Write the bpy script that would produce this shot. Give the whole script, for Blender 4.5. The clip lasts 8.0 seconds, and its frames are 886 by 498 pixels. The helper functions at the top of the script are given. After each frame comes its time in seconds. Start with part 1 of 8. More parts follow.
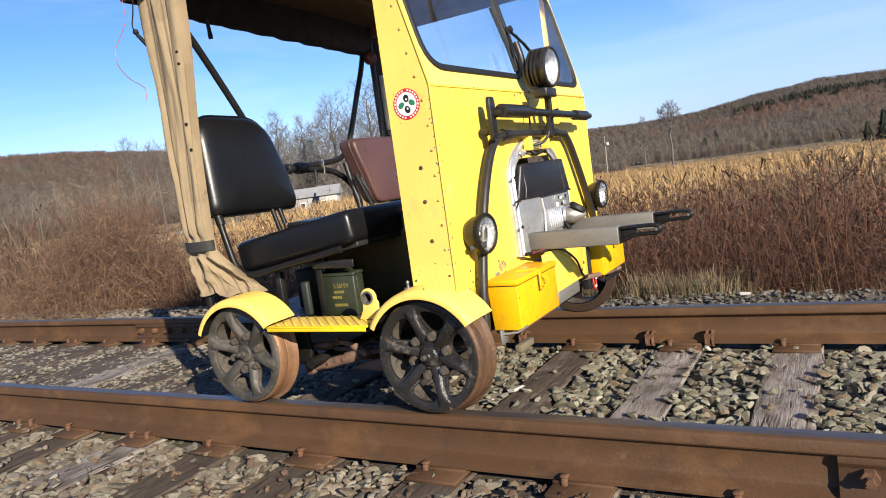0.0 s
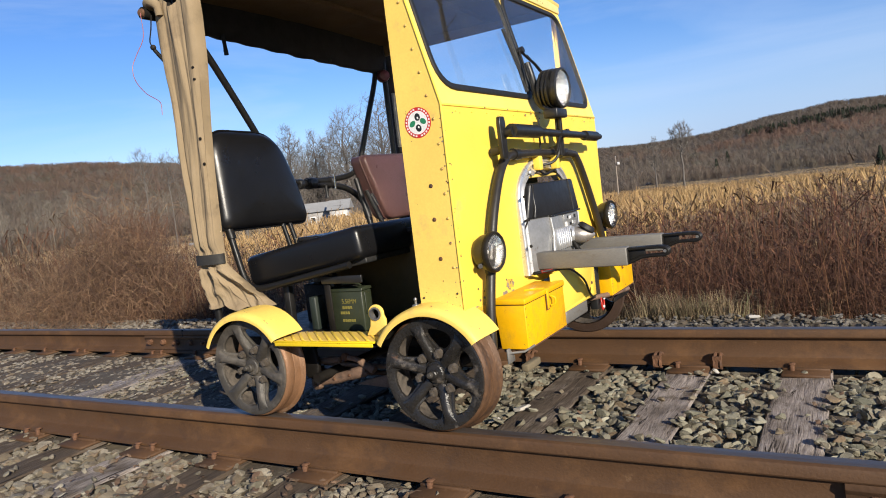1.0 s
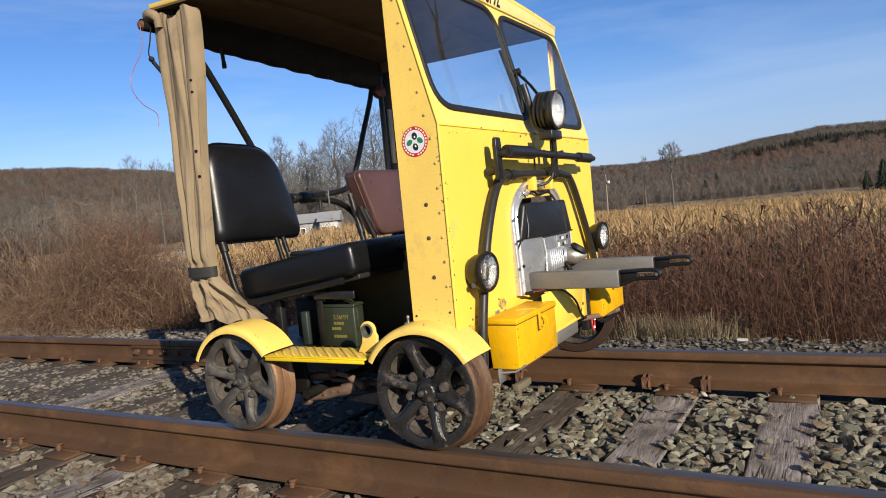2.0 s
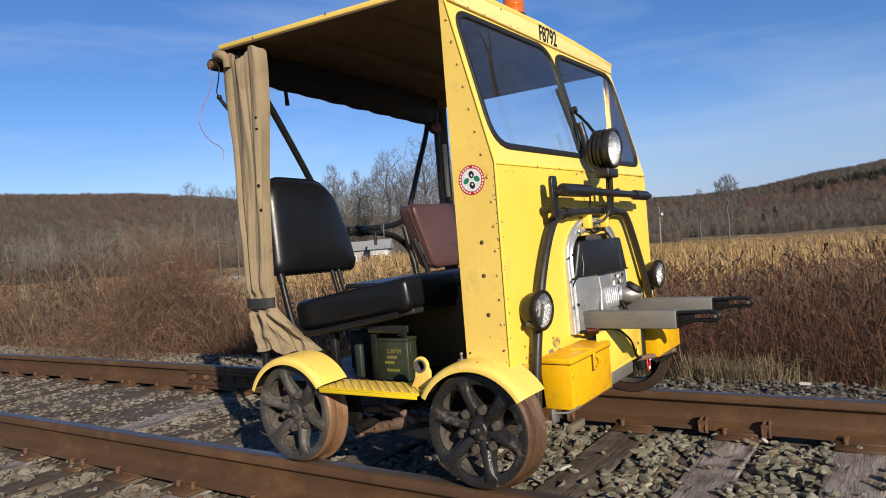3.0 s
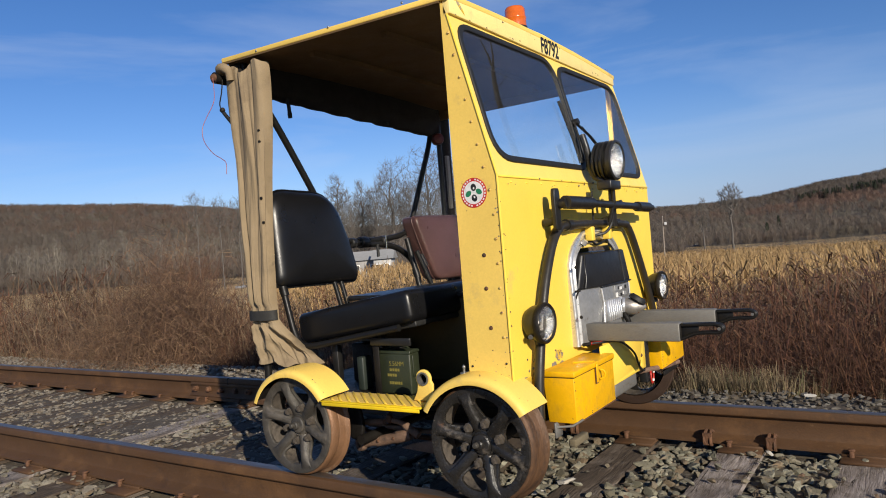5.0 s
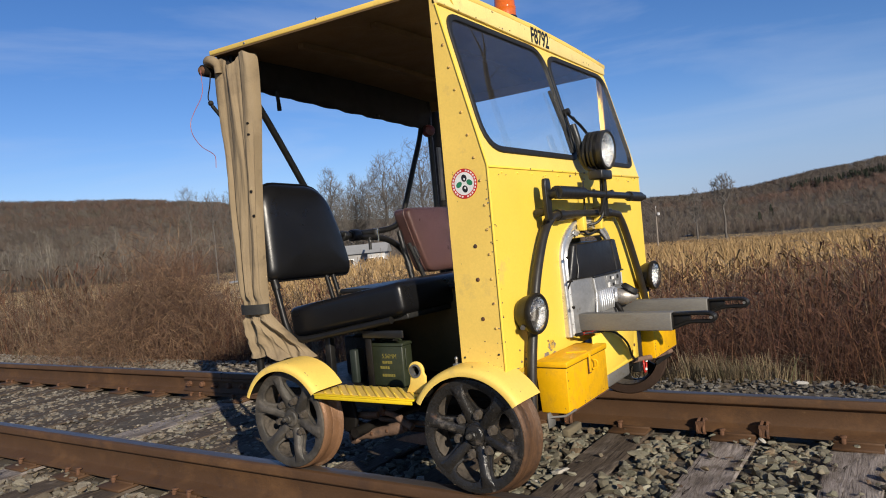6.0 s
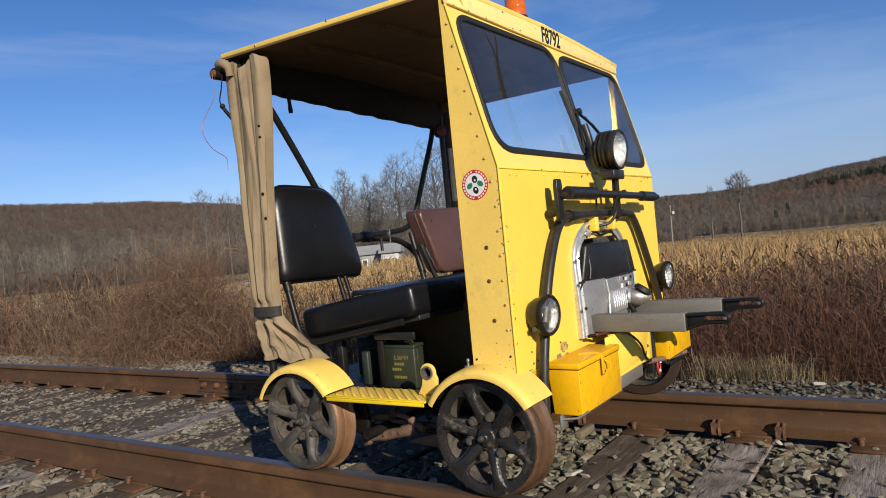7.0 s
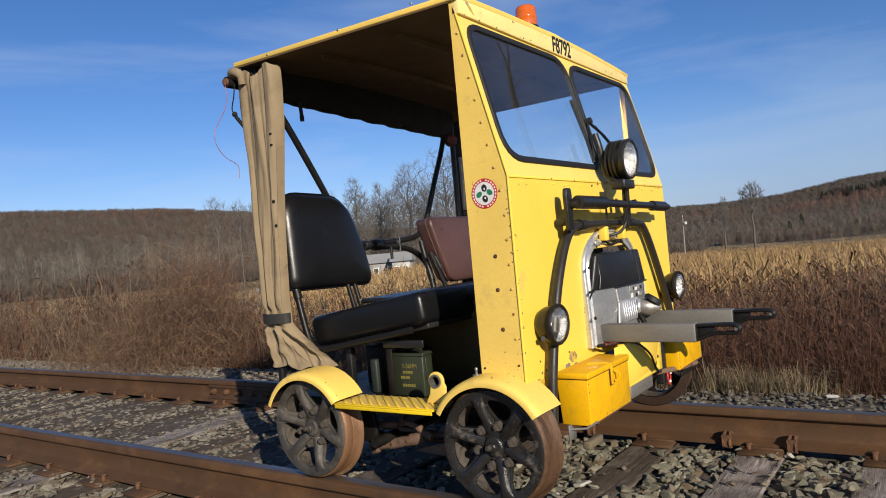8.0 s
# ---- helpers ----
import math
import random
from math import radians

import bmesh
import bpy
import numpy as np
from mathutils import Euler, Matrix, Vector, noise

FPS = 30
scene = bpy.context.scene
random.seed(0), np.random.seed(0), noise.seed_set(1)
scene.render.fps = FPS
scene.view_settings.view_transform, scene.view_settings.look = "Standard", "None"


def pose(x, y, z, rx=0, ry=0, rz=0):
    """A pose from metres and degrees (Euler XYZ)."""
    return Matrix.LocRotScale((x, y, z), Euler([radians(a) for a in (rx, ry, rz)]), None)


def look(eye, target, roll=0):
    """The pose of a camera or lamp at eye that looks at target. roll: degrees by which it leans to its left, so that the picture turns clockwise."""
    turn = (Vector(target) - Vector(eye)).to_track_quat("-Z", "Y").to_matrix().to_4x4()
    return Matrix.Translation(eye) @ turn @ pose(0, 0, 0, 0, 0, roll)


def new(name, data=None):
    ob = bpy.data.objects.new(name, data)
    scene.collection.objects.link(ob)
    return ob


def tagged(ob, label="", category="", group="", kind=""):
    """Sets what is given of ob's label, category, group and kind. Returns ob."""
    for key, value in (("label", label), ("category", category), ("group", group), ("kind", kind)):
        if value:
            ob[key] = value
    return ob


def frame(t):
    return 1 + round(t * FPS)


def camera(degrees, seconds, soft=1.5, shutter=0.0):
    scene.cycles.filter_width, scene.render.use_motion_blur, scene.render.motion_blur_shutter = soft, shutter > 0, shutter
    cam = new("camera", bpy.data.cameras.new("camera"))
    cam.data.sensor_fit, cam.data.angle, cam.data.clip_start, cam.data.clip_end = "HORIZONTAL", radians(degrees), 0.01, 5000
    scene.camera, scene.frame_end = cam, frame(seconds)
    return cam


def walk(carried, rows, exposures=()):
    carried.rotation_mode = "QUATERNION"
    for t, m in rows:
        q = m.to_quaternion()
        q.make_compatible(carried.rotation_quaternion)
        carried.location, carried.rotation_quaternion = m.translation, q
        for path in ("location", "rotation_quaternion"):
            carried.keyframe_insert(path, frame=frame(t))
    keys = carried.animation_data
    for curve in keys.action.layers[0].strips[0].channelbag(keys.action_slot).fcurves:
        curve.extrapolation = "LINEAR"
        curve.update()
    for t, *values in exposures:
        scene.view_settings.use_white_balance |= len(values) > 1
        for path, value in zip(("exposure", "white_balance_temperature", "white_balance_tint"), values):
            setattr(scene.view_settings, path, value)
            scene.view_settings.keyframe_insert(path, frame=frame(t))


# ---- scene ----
# ---------------------------------------------------------------- camera
cam = camera(64.8, 8.0, soft=1.0)
PATH = [
    (0, (1.228, -2.716, 0.806), (0.223, -1.0, 0.59), -7.9),
    (0.28, (1.238, -2.721, 0.806), (0.190, -1.034, 0.626), -7.7),
    (0.5, (1.24, -2.723, 0.807), (0.2, -1.027, 0.601), -7.6),
    (1, (1.236, -2.724, 0.811), (0.212, -1.015, 0.645), -6.9),
    (1.2, (1.236, -2.725, 0.812), (0.221, -1.009, 0.658), -6.6),
    (2.3, (1.226, -2.744, 0.836), (0.224, -1.017, 0.729), -5.0),
    (2.5, (1.225, -2.748, 0.841), (0.183, -1.043, 0.758), -4.4),
    (3, (1.221, -2.759, 0.857), (0.11, -1.096, 0.824), -4.6),
    (3.5, (1.219, -2.759, 0.862), (0.081, -1.115, 0.861), -4.5),
    (4, (1.222, -2.761, 0.861), (0.096, -1.108, 0.874), -4.5),
    (5.3, (1.223, -2.751, 0.868), (0.110, -1.089, 0.856), -4.6),
    (5.5, (1.223, -2.749, 0.868), (0.114, -1.086, 0.85), -4.4),
    (6, (1.226, -2.742, 0.862), (0.122, -1.075, 0.835), -5.3),
    (6.5, (1.226, -2.737, 0.862), (0.115, -1.074, 0.834), -5.3),
    (7, (1.229, -2.731, 0.866), (0.093, -1.085, 0.843), -5.6),
    (7.5, (1.233, -2.729, 0.863), (0.071, -1.1, 0.854), -5.4),
    (8, (1.236, -2.729, 0.864), (0.076, -1.1, 0.869), -5.2),
]
walk(cam, [(t, look(eye, target, roll)) for t, eye, target, roll in PATH],
     exposures=((0, 0.92), (0.5, 0.78), (1.0, 0.62), (2.5, 0.39), (4.0, 0.27), (8.0, 0.21)))

# ---------------------------------------------------------------- light
SUN_FROM = Vector((0.826, -0.564, 0.0)).normalized()
SUN_ELEV = radians(21.5)
world = bpy.data.worlds.new("sky")
scene.world = world
world.use_nodes = True
wn, wl = world.node_tree.nodes, world.node_tree.links
wn.clear()
sky = wn.new("ShaderNodeTexSky")
sky.sky_type = "NISHITA"
sky.sun_disc = False
sky.sun_elevation = SUN_ELEV
sky.sun_rotation = math.atan2(SUN_FROM.x, SUN_FROM.y)
sky.air_density, sky.dust_density, sky.ozone_density = 1.0, 0.0, 3.1
sky.altitude = 900
# thin streaks of high cloud, stretched level
w_co = wn.new("ShaderNodeTexCoord")
w_map = wn.new("ShaderNodeMapping")
w_map.inputs["Scale"].default_value = (1.0, 1.0, 6.5)
w_map.inputs["Location"].default_value = (0.35, 0.6, 0.2)
w_map.inputs["Rotation"].default_value = (0.12, -0.1, 0.3)
w_noise = wn.new("ShaderNodeTexNoise")
w_noise.inputs["Scale"].default_value = 1.7
w_noise.inputs["Detail"].default_value = 7
w_noise.inputs["Roughness"].default_value = 0.55
w_noise.inputs["Distortion"].default_value = 0.5
w_ramp = wn.new("ShaderNodeValToRGB")
w_ramp.color_ramp.elements[0].position, w_ramp.color_ramp.elements[0].color = 0.47, (0, 0, 0, 1)
w_ramp.color_ramp.elements[1].position, w_ramp.color_ramp.elements[1].color = 0.78, (0.36, 0.36, 0.36, 1)
w_mix = wn.new("ShaderNodeMixRGB")
w_mix.inputs["Color2"].default_value = (6.6, 7.4, 9.0, 1)
w_bg = wn.new("ShaderNodeBackground")
w_bg.inputs["Strength"].default_value = 0.081
w_out = wn.new("ShaderNodeOutputWorld")
wl.new(w_co.outputs["Generated"], w_map.inputs["Vector"])
wl.new(w_map.outputs["Vector"], w_noise.inputs["Vector"])
wl.new(w_noise.outputs["Fac"], w_ramp.inputs["Fac"])
wl.new(w_ramp.outputs["Color"], w_mix.inputs["Fac"])
w_sat = wn.new("ShaderNodeHueSaturation")
w_sat.inputs["Saturation"].default_value = 1.2
w_tint = wn.new("ShaderNodeMixRGB")
w_tint.blend_type = "MULTIPLY"
w_tint.inputs["Fac"].default_value = 1.0
w_tint.inputs["Color2"].default_value = (1.04, 0.97, 1.16, 1)
wl.new(sky.outputs["Color"], w_sat.inputs["Color"])
wl.new(w_sat.outputs["Color"], w_tint.inputs["Color1"])
wl.new(w_tint.outputs["Color"], w_mix.inputs["Color1"])
# pale grey-blue bank of thin cloud low over the hills
w_sep = wn.new("ShaderNodeSeparateXYZ")
w_low = wn.new("ShaderNodeMapRange")
w_low.interpolation_type = "SMOOTHSTEP"
w_low.inputs["From Min"].default_value, w_low.inputs["From Max"].default_value = 0.0, 0.20
w_low.inputs["To Min"].default_value, w_low.inputs["To Max"].default_value = 0.85, 0.0
w_dot = wn.new("ShaderNodeVectorMath")
w_dot.operation = "DOT_PRODUCT"
w_dot.inputs[1].default_value = (0.7, 0.7, 0.0)
w_side = wn.new("ShaderNodeMapRange")
w_side.inputs["From Min"].default_value, w_side.inputs["From Max"].default_value = 0.05, 0.6
w_side.inputs["To Min"].default_value, w_side.inputs["To Max"].default_value = 0.25, 1.0
w_both = wn.new("ShaderNodeMath")
w_both.operation = "MULTIPLY"
w_bank = wn.new("ShaderNodeMixRGB")
w_bank.inputs["Color2"].default_value = (3.2, 4.5, 6.9, 1)
wl.new(w_co.outputs["Generated"], w_sep.inputs["Vector"])
wl.new(w_sep.outputs["Z"], w_low.inputs["Value"])
wl.new(w_co.outputs["Generated"], w_dot.inputs[0])
wl.new(w_dot.outputs["Value"], w_side.inputs["Value"])
wl.new(w_low.outputs["Result"], w_both.inputs[0])
wl.new(w_side.outputs["Result"], w_both.inputs[1])
wl.new(w_both.outputs["Value"], w_bank.inputs["Fac"])
wl.new(w_mix.outputs["Color"], w_bank.inputs["Color1"])
wl.new(w_bank.outputs["Color"], w_bg.inputs["Color"])
wl.new(w_bg.outputs["Background"], w_out.inputs["Surface"])

sun_data = bpy.data.lights.new("sun", "SUN")
sun_data.energy, sun_data.angle, sun_data.color = 5.0, radians(0.5), (1.0, 0.90, 0.75)
sun = new("sun", sun_data)
sun_dir = SUN_FROM * math.cos(SUN_ELEV) + Vector((0, 0, math.sin(SUN_ELEV)))
sun.matrix_world = look(sun_dir * 30, (0, 0, 0))


# ---------------------------------------------------------------- materials
def toned_down(colour):
    """Scales every base colour down, so that shaded places come out darker beside the sky."""
    return tuple(0.86 * c for c in colour)


def surf(name, base, rough=0.6, metal=0.0, vary=0.2, scale=6.0, spots=(), bump=0.15, bscale=90.0, stretch=(1, 1, 1),
         by_object=0.0, by_island=0.0, tints=(), coat=0.0, fine=0.12, rvary=0.1, spec=0.5):
    """A painted, rusted, grown or worn surface: base colour varied at two scales, patches of other colours, fine relief."""
    m = bpy.data.materials.new(name)
    m.use_nodes = True
    n, l = m.node_tree.nodes, m.node_tree.links
    p = n["Principled BSDF"]
    p.inputs["Metallic"].default_value = metal
    p.inputs["Coat Weight"].default_value = coat
    p.inputs["Coat Roughness"].default_value = 0.15
    p.inputs["Specular IOR Level"].default_value = spec
    co = n.new("ShaderNodeTexCoord")
    mp = n.new("ShaderNodeMapping")
    mp.inputs["Scale"].default_value = stretch
    l.new(co.outputs["Object"], mp.inputs["Vector"])
    vec = mp.outputs["Vector"]

    def noise_tex(s, detail=5, rg=0.6):
        t = n.new("ShaderNodeTexNoise")
        t.inputs["Scale"].default_value, t.inputs["Detail"].default_value, t.inputs["Roughness"].default_value = s, detail, rg
        l.new(vec, t.inputs["Vector"])
        return t.outputs["Fac"]

    def ranged(sock, lo, hi, a, b):
        r = n.new("ShaderNodeMapRange")
        r.inputs["From Min"].default_value, r.inputs["From Max"].default_value = lo, hi
        r.inputs["To Min"].default_value, r.inputs["To Max"].default_value = a, b
        l.new(sock, r.inputs["Value"])
        return r.outputs["Result"]

    def mixed(a, b, fac, mode="MIX"):
        x = n.new("ShaderNodeMixRGB")
        x.blend_type = mode
        for sock, v in ((x.inputs["Color1"], a), (x.inputs["Color2"], b)):
            if isinstance(v, tuple):
                sock.default_value = (*v, 1)
            else:
                l.new(v, sock)
        if isinstance(fac, float):
            x.inputs["Fac"].default_value = fac
        else:
            l.new(fac, x.inputs["Fac"])
        return x.outputs["Color"]

    base, tints = toned_down(base), tuple(toned_down(c) for c in tints)
    spots = tuple((toned_down(c), lo, hi, s) for c, lo, hi, s in spots)
    col = base
    if tints:
        ramp = n.new("ShaderNodeValToRGB")
        ramp.color_ramp.interpolation = "LINEAR"
        els = ramp.color_ramp.elements
        cols = [base, *tints]
        while len(els) < len(cols):
            els.new(0.5)
        for k, c in enumerate(cols):
            els[k].position, els[k].color = k / (len(cols) - 1), (*c, 1)
        if by_object:
            src = n.new("ShaderNodeObjectInfo").outputs["Random"]
        else:
            src = n.new("ShaderNodeNewGeometry").outputs["Random Per Island"]
        l.new(src, ramp.inputs["Fac"])
        col = ramp.outputs["Color"]
    grey = ranged(noise_tex(scale), 0.25, 0.75, 1 - vary, 1 + vary)
    fine_n = ranged(noise_tex(bscale, 3), 0.25, 0.75, 1 - fine, 1 + fine)
    mul = n.new("ShaderNodeMath")
    mul.operation = "MULTIPLY"
    l.new(grey, mul.inputs[0])
    l.new(fine_n, mul.inputs[1])
    last = mul.outputs[0]
    for amount, node, out in ((by_object, "ShaderNodeObjectInfo", "Random"), (by_island, "ShaderNodeNewGeometry", "Random Per Island")):
        if amount:
            r = ranged(n.new(node).outputs[out], 0, 1, 1 - amount, 1 + amount)
            m2 = n.new("ShaderNodeMath")
            m2.operation = "MULTIPLY"
            l.new(last, m2.inputs[0])
            l.new(r, m2.inputs[1])
            last = m2.outputs[0]
    rgb = n.new("ShaderNodeCombineXYZ")
    for k in range(3):
        l.new(last, rgb.inputs[k])
    col = mixed(col, rgb.outputs[0], 1.0, "MULTIPLY")
    rough_sock = ranged(noise_tex(scale * 2.3), 0.3, 0.7, max(0.02, rough - rvary), min(1.0, rough + rvary))
    for colour, lo, hi, s in spots:
        fac = ranged(noise_tex(s, 8, 0.7), lo, hi, 0, 1)
        fac_node = fac.node
        fac_node.clamp = True
        col = mixed(col, colour, fac)
    l.new(col, p.inputs["Base Color"])
    l.new(rough_sock, p.inputs["Roughness"])
    if bump:
        b = n.new("ShaderNodeBump")
        b.inputs["Strength"].default_value = bump
        b.inputs["Distance"].default_value = 0.01
        l.new(noise_tex(bscale, 4), b.inputs["Height"])
        l.new(b.outputs["Normal"], p.inputs["Normal"])
    return m


def clear(name, tint, rough=0.0, dust=0.0):
    """Clear glass, with an uneven film of dust on it."""
    m = bpy.data.materials.new(name)
    m.use_nodes = True
    n, l = m.node_tree.nodes, m.node_tree.links
    p = n["Principled BSDF"]
    p.inputs["Base Color"].default_value = (*tint, 1)
    p.inputs["Roughness"].default_value = rough
    p.inputs["Transmission Weight"].default_value = 1.0
    p.inputs["IOR"].default_value = 1.45
    if dust:
        film, mix = n.new("ShaderNodeBsdfDiffuse"), n.new("ShaderNodeMixShader")
        film.inputs["Color"].default_value = (0.56, 0.58, 0.62, 1)
        tex, amount = n.new("ShaderNodeTexNoise"), n.new("ShaderNodeMapRange")
        tex.inputs["Scale"].default_value = 5
        tex.inputs["Detail"].default_value = 6
        amount.inputs["From Min"].default_value, amount.inputs["From Max"].default_value = 0.3, 0.75
        amount.inputs["To Min"].default_value, amount.inputs["To Max"].default_value = dust * 0.6, dust * 1.6
        co = n.new("ShaderNodeTexCoord")
        l.new(co.outputs["Object"], tex.inputs["Vector"])
        l.new(tex.outputs["Fac"], amount.inputs["Value"])
        l.new(amount.outputs["Result"], mix.inputs["Fac"])
        l.new(p.outputs["BSDF"], mix.inputs[1])
        l.new(film.outputs["BSDF"], mix.inputs[2])
        l.new(mix.outputs["Shader"], n["Material Output"].inputs["Surface"])
    return m


YELLOW = surf("yellow_paint", (0.95, 0.655, 0.085), 0.45, vary=0.06, scale=3, bump=0.05, bscale=140, fine=0.04, spec=0.35,
              spots=(((0.62, 0.45, 0.17), 0.60, 0.76, 6), ((0.17, 0.09, 0.045), 0.70, 0.72, 26)))
YELLOW_PALE = surf("sun_bleached_yellow_paint", (0.93, 0.73, 0.27), 0.5, vary=0.08, scale=5, bump=0.05, bscale=140, fine=0.05, spec=0.35,
                   spots=(((0.66, 0.50, 0.22), 0.58, 0.78, 8), ((0.20, 0.11, 0.05), 0.68, 0.71, 32)))
YELLOW_MID = surf("faded_yellow_paint", (0.94, 0.675, 0.155), 0.47, vary=0.07, scale=4, bump=0.05, bscale=140, fine=0.05, spec=0.35,
                  spots=(((0.64, 0.46, 0.18), 0.60, 0.77, 7), ((0.17, 0.09, 0.045), 0.69, 0.715, 28)))
YELLOW_OLD = surf("weathered_yellow_paint", (0.90, 0.62, 0.135), 0.5, vary=0.08, scale=4, bump=0.05, bscale=140, fine=0.05, spec=0.35,
                  spots=(((0.55, 0.39, 0.15), 0.58, 0.78, 5), ((0.15, 0.085, 0.045), 0.69, 0.71, 30)))
YELLOW_BOX = surf("bright_yellow_enamel", (0.86, 0.46, 0.004), 0.42, vary=0.09, scale=7, bump=0.06, fine=0.05, spec=0.3,
                  spots=(((0.50, 0.26, 0.02), 0.56, 0.76, 7), ((0.66, 0.36, 0.02), 0.52, 0.7, 18), ((0.1, 0.05, 0.03), 0.69, 0.71, 34)))
YELLOW_LEMON = surf("lemon_yellow_paint", (0.86, 0.60, 0.02), 0.42, vary=0.1, scale=9, bump=0.06, fine=0.05, spec=0.3,
                    spots=(((0.50, 0.33, 0.06), 0.58, 0.72, 12), ((0.10, 0.06, 0.03), 0.67, 0.70, 30)))
BARE_METAL = surf("scuffed_bare_metal", (0.30, 0.27, 0.235), 0.55, metal=0.3, vary=0.3, scale=25, bump=0.1, spots=(((0.80, 0.54, 0.07), 0.52, 0.55, 30), ((0.10, 0.06, 0.04), 0.62, 0.66, 28)))
CHIPPED = surf("chipped_yellow_paint", (0.76, 0.5, 0.05), 0.5, vary=0.1, scale=8, bump=0.1,
               spots=(((0.32, 0.30, 0.28), 0.50, 0.54, 16), ((0.2, 0.1, 0.05), 0.62, 0.65, 24)))
RIVET = surf("worn_yellow_rivet", (0.66, 0.44, 0.12), 0.5, vary=0.3, scale=60, bump=0.05, spots=(((0.16, 0.085, 0.045), 0.5, 0.6, 60),))
CHIP = surf("bare_rusty_metal", (0.13, 0.075, 0.05), 0.8, vary=0.3, scale=40, spots=(((0.25, 0.22, 0.19), 0.5, 0.6, 30),))
ROOF_UNDER = surf("brown_roof_lining", (0.135, 0.078, 0.026), 0.8, vary=0.2, scale=4, bump=0.1)
BLACK_PAINT = surf("black_paint", (0.014, 0.0135, 0.013), 0.38, vary=0.3, scale=14, bump=0.08,
                   spots=(((0.09, 0.06, 0.04), 0.66, 0.76, 20),))
GUARD_TUBE = surf("worn_black_tube", (0.024, 0.021, 0.018), 0.42, spec=0.35, vary=0.3, scale=18, bump=0.06, bscale=200, spots=(((0.07, 0.05, 0.036), 0.62, 0.74, 22),))
BLACK_TUBE = surf("black_steel_tube", (0.011, 0.0105, 0.010), 0.40, spec=0.25, vary=0.25, scale=18, bump=0.04, bscale=200)
RUBBER = surf("black_rubber", (0.011, 0.011, 0.011), 0.6, vary=0.2, scale=20, bump=0.1)
VINYL = surf("black_vinyl", (0.008, 0.008, 0.009), 0.31, vary=0.2, scale=6, bump=0.05, bscale=380, fine=0.2, spec=0.32, rvary=0.05)
BROWN_VINYL = surf("brown_vinyl", (0.058, 0.028, 0.024), 0.36, vary=0.14, scale=6, bump=0.12, bscale=380)
CANVAS = surf("tan_canvas", (0.286, 0.214, 0.126), 0.85, vary=0.14, scale=5, bump=0.25, bscale=420, fine=0.14,
              spots=(((0.160, 0.113, 0.067), 0.52, 0.74, 4), ((0.092, 0.067, 0.042), 0.64, 0.76, 9)))
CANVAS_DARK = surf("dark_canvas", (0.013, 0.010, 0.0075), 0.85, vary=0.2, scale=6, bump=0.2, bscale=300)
STRAP = surf("dark_webbing", (0.025, 0.024, 0.022), 0.8, vary=0.2, scale=30)
ALU = surf("worn_aluminium", (0.70, 0.70, 0.69), 0.34, metal=0.7, vary=0.12, scale=9, bump=0.06, rvary=0.10,
           spots=(((0.45, 0.43, 0.40), 0.60, 0.74, 14),))
ALU_DULL = surf("weathered_grey_aluminium", (0.180, 0.172, 0.156), 0.6, metal=0.25, vary=0.12, scale=7, bump=0.08, stretch=(1, 1, 3),
                spots=(((0.14, 0.12, 0.09), 0.6, 0.74, 12),))
ENGINE_GREY = surf("grey_engine_casting", (0.270, 0.270, 0.266), 0.42, metal=0.4, vary=0.14, scale=12, bump=0.12,
                   spots=(((0.135, 0.117, 0.099), 0.62, 0.74, 18),))
CHROME = surf("chrome", (0.75, 0.75, 0.74), 0.12, metal=1.0, vary=0.08, scale=20, bump=0.03)
STEEL = surf("plain_steel", (0.36, 0.35, 0.33), 0.4, metal=0.8, vary=0.2, scale=25, bump=0.1)
RUST = surf("rusty_iron", (0.12, 0.055, 0.026), 0.85, vary=0.3, scale=16, bump=0.4, bscale=120,
            spots=(((0.19, 0.09, 0.042), 0.55, 0.72, 12), ((0.045, 0.027, 0.018), 0.56, 0.70, 20)))
TREAD = surf("rusty_wheel_tread", (0.25, 0.132, 0.068), 0.5, metal=0.25, vary=0.22, scale=9, bump=0.3, bscale=110, stretch=(1, 1, 2), rvary=0.16,
             spots=(((0.15, 0.08, 0.045), 0.50, 0.70, 5), ((0.42, 0.28, 0.18), 0.58, 0.72, 11), ((0.07, 0.04, 0.028), 0.62, 0.70, 14)))
TREAD_DARK = surf("dark_rusty_wheel_tread", (0.135, 0.072, 0.038), 0.5, spec=0.3, metal=0.1, vary=0.28, scale=9, bump=0.3, bscale=110, stretch=(1, 1, 4), rvary=0.16,
                  spots=(((0.045, 0.028, 0.020), 0.46, 0.60, 5), ((0.34, 0.20, 0.115), 0.60, 0.70, 9)))
WHEEL_DARK = surf("dirty_black_wheel", (0.022, 0.020, 0.018), 0.28, vary=0.4, scale=14, bump=0.3, bscale=140, rvary=0.18,
                  spots=(((0.23, 0.195, 0.16), 0.57, 0.72, 10), ((0.12, 0.065, 0.035), 0.62, 0.69, 18), ((0.30, 0.27, 0.23), 0.66, 0.72, 30)))
WHEEL_DUSTY = surf("dusty_black_wheel", (0.052, 0.046, 0.038), 0.55, vary=0.3, scale=12, bump=0.3, bscale=140,
                   spots=(((0.144, 0.124, 0.100), 0.48, 0.70, 8), ((0.013, 0.013, 0.012), 0.60, 0.70, 11)))
NUT_STEEL = surf("dusty_wheel_nut", (0.11, 0.092, 0.074), 0.42, metal=0.25, vary=0.3, scale=40, bump=0.2, spots=(((0.20, 0.175, 0.15), 0.55, 0.7, 30),))
